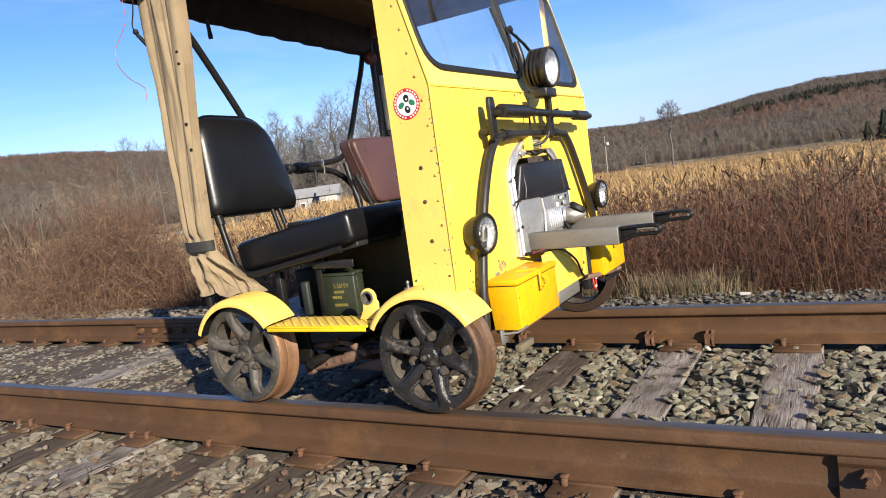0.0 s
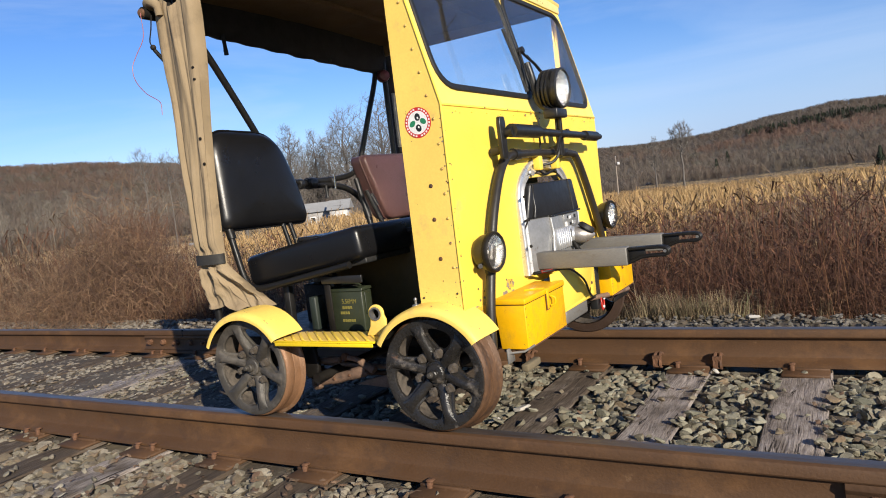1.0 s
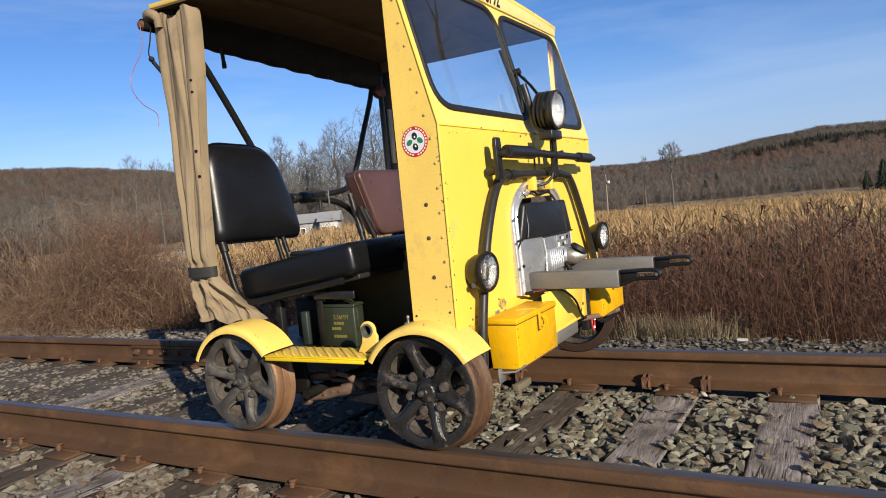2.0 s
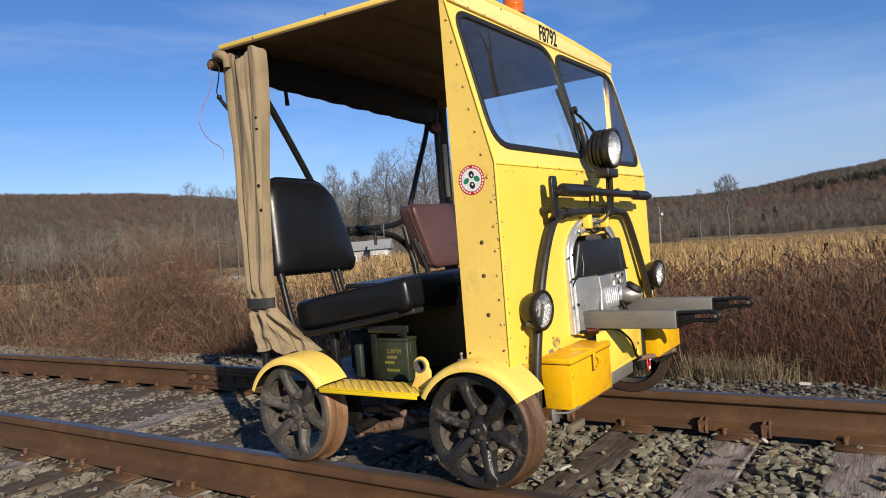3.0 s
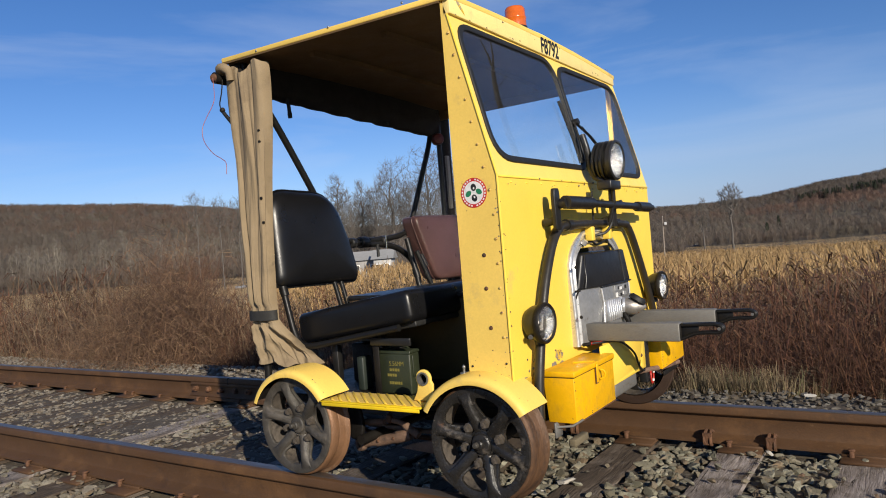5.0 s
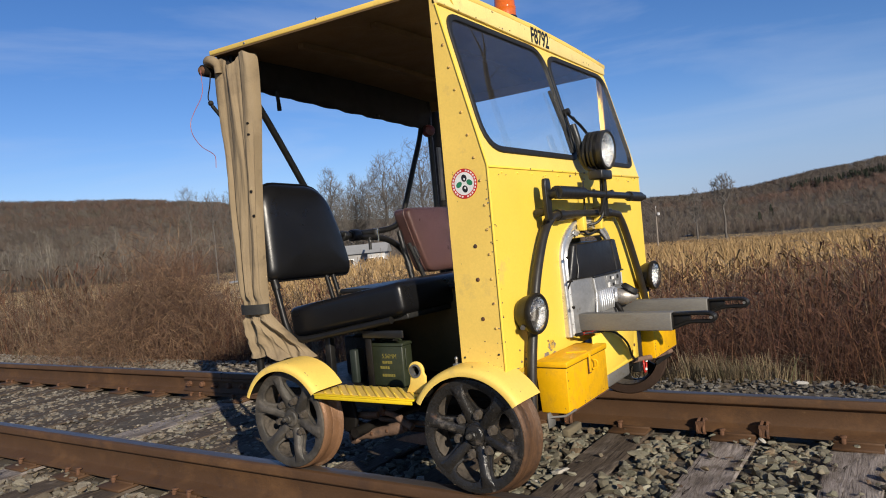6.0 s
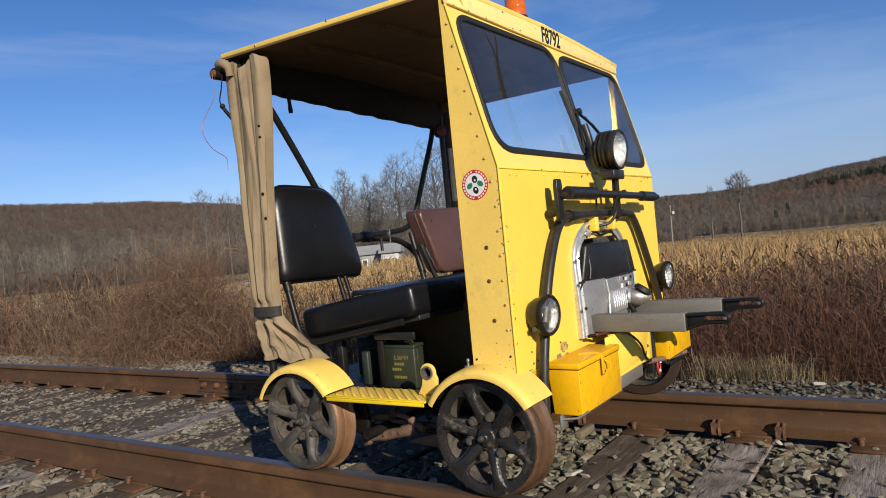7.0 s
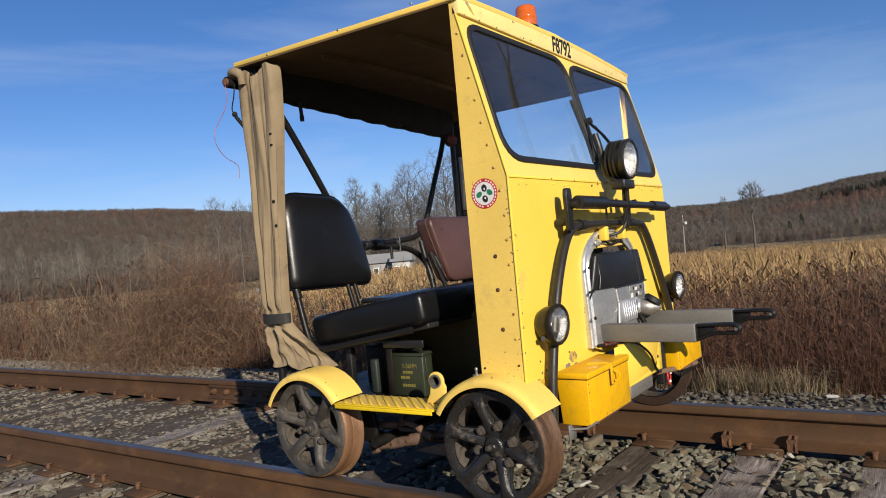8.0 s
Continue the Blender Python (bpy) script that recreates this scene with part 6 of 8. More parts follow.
    for y, z in ((0.205, 0.42), (0.19, 0.335), (-0.20, 0.30)):
        part("plate_bolt", Solid().dome((0.2205, y, z), (1, 0, 0), 0.008, 0.005, 8), RUST, pl, smooth=60)
    part("plate_bracket", Solid().box(XF + 0.001, 0.215, -0.2, 0.2, 0.28, 0.30), BLACK_PAINT, pl)
    part("black_post", Solid().box(0.18, 0.215, 0.262, 0.315, 0.20, 0.45), RUBBER, speeder, bevel=0.004)
    part("coupler_box", Solid().box(0.10, 0.205, -0.10, 0.16, 0.212, 0.272), ALU_DULL, speeder, "grey metal box under the front plate", bevel=0.01)
    tag = part("marker_loop", Solid().tube(spline([(0.218, 0.300, 0.262), (0.226, 0.280, 0.235), (0.226, 0.282, 0.205), (0.222, 0.302, 0.192), (0.222, 0.322, 0.205), (0.222, 0.325, 0.235), (0.218, 0.308, 0.262)], 4), 0.0045, 8), RED_PLASTIC, speeder, "loop of red wire banded with white tape")
    for z, y in ((0.22, 0.281), (0.20, 0.312), (0.235, 0.324)):
        part("white_band", Solid().tube([(0.2245, y, z), (0.2245, y + 0.001, z + 0.010)], 0.0056, 8), WHITE, tag)
    part("steering_arm", Solid().tube([(0.20, 0.22, 0.26), (0.24, 0.40, 0.245), (0.25, 0.62, 0.23)], 0.012, 8), DUSTY_IRON, speeder)
    part("arm_plate", Solid().box(0.235, 0.243, 0.42, 0.66, 0.200, 0.222), GREASE_AND_SHADE, speeder, bevel=0.004)
    part("cable", Solid().tube(spline([(0.165, -0.235, 0.452), (0.20, -0.20, 0.452), (0.23, -0.08, 0.437), (0.235, 0.06, 0.37), (0.23, 0.13, 0.30), (0.225, 0.20, 0.268), (0.20, 0.28, 0.272)], 5), 0.0045, 8), RUBBER, speeder, "black cable")
    part("cable_boot", Solid().tube([(0.165, -0.235, 0.452), (0.195, -0.205, 0.4525), (0.222, -0.12, 0.447)], 0.0058, 8), RED_PLASTIC, speeder, "red rubber cable boot")
    part("cable_lug", Solid().tube([(0.155, -0.265, 0.452), (0.168, -0.232, 0.452)], 0.007, 8), GREASE_AND_SHADE, speeder)
    # carrying beams with folding handles
    for y, z0, x0, x1 in ((-0.165, 0.455, 0.10, 0.498), (0.175, 0.463, 0.14, 0.548)):
        h = 0.068
        b = part("lift_beam", Solid().box(x0, x1, y - 0.026, y + 0.026, z0, z0 + h), ALU_DULL, speeder, "grey aluminium carrying beam", bevel=0.005)
        part("beam_end", Solid().box(x1 - 0.012, x1 + 0.003, y - 0.022, y + 0.022, z0 + 0.006, z0 + h - 0.006), GREASE_AND_SHADE, b, bevel=0.003)
        hd = spline([(x1 - 0.01, y, z0 + h - 0.010), (x1 + 0.06, y, z0 + h - 0.008), (x1 + 0.125, y, z0 + h - 0.008), (x1 + 0.146, y, z0 + h - 0.020), (x1 + 0.136, y, z0 + h - 0.036), (x1 + 0.10, y, z0 + h - 0.037), (x1 + 0.055, y, z0 + h - 0.040), (x1 + 0.022, y, z0 + h - 0.052), (x1 - 0.005, y, z0 + 0.006)], 4)
        loop = Solid()
        for dy in (-0.011, 0.011):
            loop.tube([(qx, y + dy, qz) for qx, qy, qz in hd], 0.0065, 8)
        part("folding_handle", loop, BLACK_TUBE, b, "black steel loop handle", smooth=60)
        part("handle_strap", Solid().box(x1 + 0.003, x1 + 0.118, y - 0.017, y + 0.017, z0 + h - 0.013, z0 + h - 0.003), BLACK_TUBE, b, bevel=0.003)
        gus = Solid().prism([(x1 + 0.002, z0 + 0.010), (x1 + 0.028, z0 + h - 0.046), (x1 + 0.062, z0 + h - 0.034), (x1 + 0.062, z0 + h - 0.012), (x1 + 0.002, z0 + h - 0.012)], lambda u, v, w: (u, y - 0.006 + w, v), 0.012)
        part("handle_gusset", gus, BLACK_TUBE, b, bevel=0.002)
        part("handle_pin", Solid().tube([(x1 + 0.136, y - 0.018, z0 + h - 0.022), (x1 + 0.136, y + 0.018, z0 + h - 0.022)], 0.006, 8), STEEL, b)


build_front()


SHROUD_BLACK = surf("black_shroud_plastic", (0.010, 0.010, 0.011), 0.42, vary=0.2, scale=14, bump=0.08, spots=(((0.03, 0.027, 0.022), 0.6, 0.75, 9),))
SOOTY_METAL = surf("sooty_metal", (0.34, 0.29, 0.24), 0.42, metal=0.75, vary=0.35, scale=22, bump=0.12, tints=((0.50, 0.46, 0.41), (0.13, 0.095, 0.07)))


def tapered(low, high, z0, z1):
    """A block with a plan of its own at its foot and at its top."""
    n = len(low)
    vs = [(x, y, z0) for x, y in low] + [(x, y, z1) for x, y in high]
    return Solid().add(vs, [tuple(range(n))[::-1], tuple(range(n, 2 * n))] + [(k, (k + 1) % n, n + (k + 1) % n, n + k) for k in range(n)])


def build_engine():
    eng = part("engine_block", tapered([(0.0, -0.225), (0.135, -0.222), (0.186, -0.07), (0.190, 0.275), (0.0, 0.275)], [(0.0, -0.225), (0.128, -0.220), (0.166, -0.076), (0.160, 0.275), (0.0, 0.275)], 0.445, 0.656), ENGINE_GREY, speeder, "grey cast engine housing with cooling fins", bevel=0.006)
    part("cover_rib", Solid().tube([(0.170, -0.076, 0.650), (0.176, -0.073, 0.590)], 0.0045, 8), ALU, eng, smooth=60)
    part("cover_rib", Solid().tube([(0.176, -0.073, 0.592), (0.183, -0.100, 0.520), (0.184, -0.110, 0.50)], 0.0045, 8), ALU, eng, smooth=60)
    for k in range(8):
        y = -0.052 + 0.0225 * k
        part("cooling_fin", Solid().prism([(0.160, 0.60), (0.188, 0.598), (0.195, 0.54), (0.195, 0.515), (0.160, 0.515)], lambda u, v, w: (u, y - 0.003 + w - (0.60 - v) * 0.16, v), 0.006), ALU, eng, bevel=0.001, segs=1)
    plateo = part("maker_plate", Solid().box(0.150, 0.1712, 0.070, 0.232, 0.590, 0.648), ENGINE_GREY, eng, "grey maker's plate with worn unreadable white lettering", bevel=0.002)
    for row, widths in enumerate(((0.020, 0.012, 0.026, 0.018, 0.020), (0.024, 0.014, 0.020, 0.012, 0.022))):
        y = 0.078
        for k, w in enumerate(widths):
            part("lettering_bar", Solid().box(0.1712, 0.1724, y, y + w, 0.626 - row * 0.027 + 0.004 * (k % 2), 0.644 - row * 0.027 - 0.003 * (k % 3)), (ALU, WHITE, BLACK_PRINT)[(2 * k + row) % 3], plateo, smooth=0)
            y += w + 0.009
    part("white_mark", Solid().box(0.1700, 0.1728, 0.246, 0.252, 0.598, 0.648), WHITE, eng, smooth=0)
    box = tapered([(0.0, -0.215), (0.130, -0.212), (0.172, -0.078), (0.172, 0.272), (0.0, 0.272)], [(0.0, -0.18), (0.138, -0.168), (0.162, -0.100), (0.160, 0.245), (0.0, 0.245)], 0.656, 0.796)
    shroud = part("air_shroud", box, SHROUD_BLACK, speeder, "black engine air shroud", bevel=0.009, segs=3)
    part("shroud_rib", Solid().tube(spline([(0.145, -0.178, 0.662), (0.146, -0.165, 0.70), (0.140, -0.158, 0.74), (0.142, -0.160, 0.79)], 3), 0.006, 8), SHROUD_BLACK, shroud)
    part("shroud_rib", Solid().tube([(0.170, 0.20, 0.662), (0.160, 0.185, 0.796)], 0.004, 8), SHROUD_BLACK, shroud)
    part("shroud_lip", Solid().box(0.10, 0.176, -0.074, 0.274, 0.653, 0.660), SHROUD_BLACK, shroud, bevel=0.003)
    # fuel lines and fittings above the shroud
    part("fuel_line", Solid().tube(spline([(0.12, -0.16, 0.825), (0.14, -0.08, 0.845), (0.135, 0.0, 0.828), (0.14, 0.10, 0.842), (0.12, 0.17, 0.826)], 4), 0.005, 6), BLACK_TUBE, speeder)
    part("carburettor_bar", Solid().box(0.06, 0.125, -0.15, 0.16, 0.818, 0.834), YELLOW_OLD, speeder, bevel=0.004)
    part("fitting", Solid().lathe([(1e-4, 0.02), (0.012, 0.018), (0.014, 0.0)], along((0.13, -0.13, 0.835), (0.7, 0, 0.7)), 10), ALU, speeder)
    part("inner_plate", Solid().box(-0.02, 0.0, -0.22, 0.24, 0.43, 0.87), BLACK_PAINT, speeder)
    m = along((0.168, 0.105, 0.558), (0.93, 0.35, -0.08))
    muf = part("muffler", Solid().lathe([(1e-4, 0.0), (0.026, 0.002), (0.027, 0.014), (0.031, 0.018), (0.035, 0.030), (0.036, 0.055), (0.032, 0.074), (0.020, 0.092), (0.008, 0.112), (1e-4, 0.114)], m, 22), SOOTY_METAL, speeder, "small sooty metal muffler", smooth=50)
    part("collar", Solid().lathe([(0.027, 0.012), (0.0375, 0.016), (0.0375, 0.024), (0.034, 0.028)], m, 22), ALU, muf)
    part("clamp_lug", Solid().box(0.238, 0.250, 0.118, 0.126, 0.525, 0.545), RUST, muf, bevel=0.002)
    part("muffler_cap", Solid().lathe([(1e-4, 0.022), (0.028, 0.021), (0.036, 0.014), (0.037, 0.0), (1e-4, -0.01)], along((0.240, 0.128, 0.577), (0.50, 0.30, 0.81)), 24), RUBBER, muf, "black cap", smooth=50)
    part("exhaust_elbow", Solid().tube(spline([(0.19, 0.09, 0.535), (0.205, 0.10, 0.505), (0.215, 0.09, 0.48)], 3), 0.012, 8), GREASE_AND_SHADE, muf)
    part("choke_link", Solid().tube(spline([(0.140, -0.236, 0.654), (0.128, -0.246, 0.62), (0.120, -0.250, 0.575)], 3), 0.003, 6), GREASE_AND_SHADE, speeder)
    part("link_pin", Solid().tube([(0.128, -0.262, 0.656), (0.142, -0.225, 0.656)], 0.004, 8), GREASE_AND_SHADE, speeder)


build_engine()


def build_cans():
    x0, x1, y0 = -0.612, -0.437, -0.585
    can = part("ammunition_can", Solid().box(x0, x1, y0, -0.52, 0.3015, 0.462), OLIVE, None, bevel=0.006)
    tagged(can, "olive drab steel ammunition can with faded yellow stencilling, on the deck", "ammunition can")
    part("lid", Solid().prism([(y0 - 0.003, 0.4625), (-0.517, 0.4625), (-0.522, 0.474), (-0.552, 0.479), (y0 + 0.002, 0.474)], lambda u, v, w: (x0 - 0.003 + w, u, v), x1 - x0 + 0.006), OLIVE, can, bevel=0.003)
    part("handle", Solid().tube(spline([(-0.56, -0.552, 0.480), (-0.54, -0.552, 0.488), (-0.48, -0.552, 0.488), (-0.46, -0.552, 0.480)], 4), 0.004, 6), OLIVE, can)
    part("latch", Solid().box(x1, x1 + 0.006, -0.572, -0.535, 0.37, 0.455), OLIVE, can, bevel=0.002)
    curve = bpy.data.curves.new("stencil", "FONT")
    curve.body, curve.size, curve.extrude = "5.56MM", 0.026, 0.0004
    text = new("stencil_text", curve)
    deps = bpy.context.evaluated_depsgraph_get()
    mesh = bpy.data.meshes.new_from_object(text.evaluated_get(deps))
    bpy.data.objects.remove(text)
    mesh.materials.clear()
    mesh.materials.append(STENCIL)
    text = new("stencil_text", mesh)
    text.parent = can
    text.matrix_basis = pose(-0.540, y0 - 0.0008, 0.414, 90, 0, 0) @ Matrix.Diagonal((0.85, 1, 1, 1))
    for z, xs, ws in ((0.398, -0.540, (0.014, 0.012, 0.013, 0.012)), (0.377, -0.552, (0.012, 0.012, 0.012, 0.011)), (0.346, -0.545, (0.012, 0.012, 0.007, 0.012, 0.012, 0.010))):
        x = xs
        for w in ws:
            part("stencil_bar", Solid().box(x, x + w * 0.8, y0 - 0.0008, y0 - 0.0001, z - 0.0055, z + 0.0055), STENCIL, can, smooth=0)
            x += w


build_cans()


def chip(c, along_u, along_v, size, seed, parent):
    """A flake of missing paint, lying on the surface spanned by two directions."""
    r = random.Random(seed)
    u, v = Vector(along_u), Vector(along_v)
    nrm = u.cross(v).normalized()
    n = 9
    pts = [(size * r.uniform(0.45, 1.0) * math.cos(2 * math.pi * k / n), size * r.uniform(0.3, 0.75) * math.sin(2 * math.pi * k / n)) for k in range(n)]
    s = Solid().prism(pts, lambda a, b, w: Vector(c) + u * a + v * b + nrm * (w - 0.0005), 0.0012)
    part("paint_chip", s, CHIP, parent, smooth=0)


def build_chips():
    r = random.Random(77)
    parts = {o.name.split(".")[0]: o for o in speeder.children}
    front, brow = parts["front_panel"], parts["brow"]
    side = [o for o in speeder.children if o.name.startswith("side_panel")][0]
    for k in range(26):
        chip((XF + 0.0045, r.uniform(YL + 0.02, YR - 0.05), Z_CREASE - r.choice((0.004, 0.012, 0.02, 0.03))), (0, 1, 0), (0, 0, 1), r.uniform(0.002, 0.007), k, front)
    for k in range(20):
        chip((SLOPE_X + 0.0125, r.uniform(YL + 0.02, YR - 0.03), r.choice((1.652, 1.656, 1.69, 1.70))), (0, 1, 0), (0, 0, 1), r.uniform(0.0015, 0.006), 40 + k, brow)
    for k in range(16):
        chip((XF - 0.0035 - r.uniform(0.0, 0.012), YL - 0.0005, r.uniform(0.42, 1.06)), (1, 0, 0), (0, 0, 1), r.uniform(0.0015, 0.005), 80 + k, side)
    for k in range(14):
        chip((XF + 0.0005, YL + r.uniform(0.002, 0.02), r.uniform(0.43, 1.06)), (0, 1, 0), (0, 0, 1), r.uniform(0.0015, 0.005), 120 + k, front)
    for k in range(12):
        chip((XF + 0.0005, r.uniform(YL + 0.02, -0.42), 0.41 + 0.06 * r.random() ** 2), (0, 1, 0), (0, 0, 1), r.uniform(0.003, 0.012), 160 + k, front)
    for k in range(10):
        chip((r.uniform(-0.03, 0.10), YL - 0.0005, r.uniform(0.42, 0.52)), (1, 0, 0), (0, 0, 1), r.uniform(0.001, 0.0035), 190 + k, side)
    for b in [o for o in speeder.children if o.name.startswith("tool_box")]:
        ys = [v.co.y for v in b.data.vertices]
        for k in range(12):
            edge = r.choice((0, 1))
            z = r.uniform(0.25, 0.39) if edge else 0.25 + 0.012 * r.random()
            y = min(ys) + 0.004 + 0.01 * r.random() if edge else r.uniform(min(ys) + 0.01, max(ys) - 0.01)
            chip((0.2562, y, z), (0, 1, 0), (0, 0, 1), r.uniform(0.0015, 0.005), 220 + k, b)


def chip_fenders():
    """Bare spots along the edges of the near fenders."""
    r = random.Random(88)
    near = [o for o in speeder.children if o.name.startswith("fender") and "gusset" not in o.name][:2]
    for ob, xc, rad in ((near[0], -0.858, 0.231), (near[1], -0.003, 0.237)):
        for k in range(9):
            a = radians(r.uniform(38, 146))
            tan = (-math.sin(a), 0, math.cos(a))
            y = -0.845 + r.choice((0.018, 0.022, 0.028, 0.05, 0.10)) + 0.004 * r.random()
            c = (xc + (rad + 0.0012) * math.cos(a), y, 0.205 + (rad + 0.0012) * math.sin(a))
            chip(c, tan, (0, 0.6, 0), r.uniform(0.001, 0.0042), 300 + k, ob)


build_chips()
chip_fenders()

# ---------------------------------------------------------------- plants
class Twigs:
    """Thin stems and blades as triangles."""

    def __init__(self):
        self.v, self.f = [], []

    def stem(self, pts, r0, r1, n=3):
        k0 = len(self.v)
        m = len(pts)
        for i, p in enumerate(pts):
            p = Vector(p)
            way = (Vector(pts[min(i + 1, m - 1)]) - Vector(pts[max(i - 1, 0)])).normalized()
            a = way.cross(Vector((0.37, 0.81, 0.21))).normalized()
            b = way.cross(a)
            r = r0 + (r1 - r0) * i / (m - 1)
            for j in range(n):
                t = 2 * math.pi * j / n
                self.v.append(tuple(p + (a * math.cos(t) + b * math.sin(t)) * r))
        for i in range(m - 1):
            for j in range(n):
                q, w = k0 + i * n + j, k0 + i * n + (j + 1) % n
                self.f += [(q, w, w + n), (q, w + n, q + n)]

    def blade(self, pts, w0, w1=0.0, side=None):
        k0 = len(self.v)
        m = len(pts)
        side = Vector(side) if side is not None else (Vector(pts[-1]) - Vector(pts[0])).cross(Vector((0.2, 0.3, 0.9)))
        side = side.normalized() if side.length > 1e-6 else Vector((1, 0, 0))
        for i, p in enumerate(pts):
            w = w0 + (w1 - w0) * i / (m - 1)
            self.v += [tuple(Vector(p) + side * w), tuple(Vector(p) - side * w)]
        for i in range(m - 1):
            a = k0 + 2 * i
            self.f += [(a, a + 1, a + 3), (a, a + 3, a + 2)]

    def arrays(self):
        return np.array(self.v, float), np.array(self.f, np.int64)


def weed(seed, kind):
    """A dead wild plant about 1 high: a leaning stem, side twigs, shrivelled leaves."""
    r = random.Random(seed)
    t = Twigs()
    lean, head = r.uniform(0.05, 0.35), r.uniform(0, 6.28)
    d = Vector((math.cos(head) * lean, math.sin(head) * lean, 1))
    pts = [Vector((0, 0, 0)) + d * h + Vector((r.uniform(-0.03, 0.03), r.uniform(-0.03, 0.03), 0)) * h - Vector((0, 0, 0.12 * h * h * lean * 3)) for h in (0, 0.5, 1.0)]
    t.stem(pts, 0.0055, 0.002)
    n = 11 if kind == "twiggy" else 8
    for k in range(n):
        h = r.uniform(0.18, 1.0)
        i = min(1, int(h * 2))
        base = Vector(pts[i]).lerp(pts[i + 1], h * 2 - i)
        a = r.uniform(0, 6.28)
        ln = r.uniform(0.12, 0.34) * (1.15 - 0.6 * h)
        up = r.uniform(0.2, 1.0)
        mid = base + Vector((math.cos(a), math.sin(a), up)) * ln * 0.5
        tip = base + Vector((math.cos(a), math.sin(a), up * r.uniform(0.2, 1.2))) * ln
        t.blade([base, mid, tip], 0.0028, 0.001)
        for q in range(2):
            p = mid.lerp(tip, r.random())
            b = r.uniform(0, 6.28)
            e = p + Vector((math.cos(b), math.sin(b), r.uniform(-0.5, 0.9))) * r.uniform(0.03, 0.10)
            t.blade([p, e], 0.0018 if kind == "twiggy" else 0.0045, 0.0008)
        if kind == "leafy":
            e = tip + Vector((r.uniform(-1, 1), r.uniform(-1, 1), r.uniform(-1.2, 0.1))) * 0.06
            t.blade([tip, tip.lerp(e, 0.5) + Vector((0.005, 0, 0.005)), e], 0.0065, 0.002)
    return t.arrays()


def tuft(seed, blades, droop):
    r = random.Random(seed)
    t = Twigs()
    for k in range(blades):
        a, s = r.uniform(0, 6.28), r.uniform(0.1, 0.55)
        b = Vector((r.gauss(0, 0.09), r.gauss(0, 0.09), 0))
        h = r.uniform(0.5, 1.0)
        o = Vector((math.cos(a), math.sin(a), 0))
        t.blade([b, b + o * s * 0.25 * h + Vector((0, 0, 0.5 * h)), b + o * s * 0.62 * h + Vector((0, 0, 0.85 * h)), b + o * s * (1.0 + droop) * h + Vector((0, 0, (0.95 - droop * 0.5) * h))], 0.006, 0.001, (-math.sin(a), math.cos(a), 0.2))
    return t.arrays()


def maize(seed):
    """A dry standing maize stalk about 1 high with hanging leaves."""
    r = random.Random(seed)
    t = Twigs()
    bend = Vector((r.uniform(-0.12, 0.12), r.uniform(-0.12, 0.12), 0))
    t.stem([Vector((0, 0, 0)), bend * 0.3 + Vector((0, 0, 0.5)), bend + Vector((0, 0, 1.0))], 0.009, 0.004)
    for k in range(8):
        h = 0.22 + 0.095 * k + r.uniform(-0.03, 0.03)
        a = r.uniform(0, 6.28)
        o = Vector((math.cos(a), math.sin(a), 0))
        b = bend * h + Vector((0, 0, h))
        ln = r.uniform(0.16, 0.32)
        t.blade([b, b + o * ln * 0.45 + Vector((0, 0, 0.09)), b + o * ln * 0.85 + Vector((0, 0, r.uniform(-0.06, 0.06))), b + o * ln + Vector((0, 0, r.uniform(-0.24, -0.06)))], 0.015, 0.004, (-math.sin(a), math.cos(a), r.uniform(-0.4, 0.4)))
    for k in range(4):
        a = r.uniform(0, 6.28)
        t.blade([bend + Vector((0, 0, 0.98)), bend + Vector((math.cos(a) * 0.05, math.sin(a) * 0.05, 1.10))], 0.005, 0.002)
    return t.arrays()


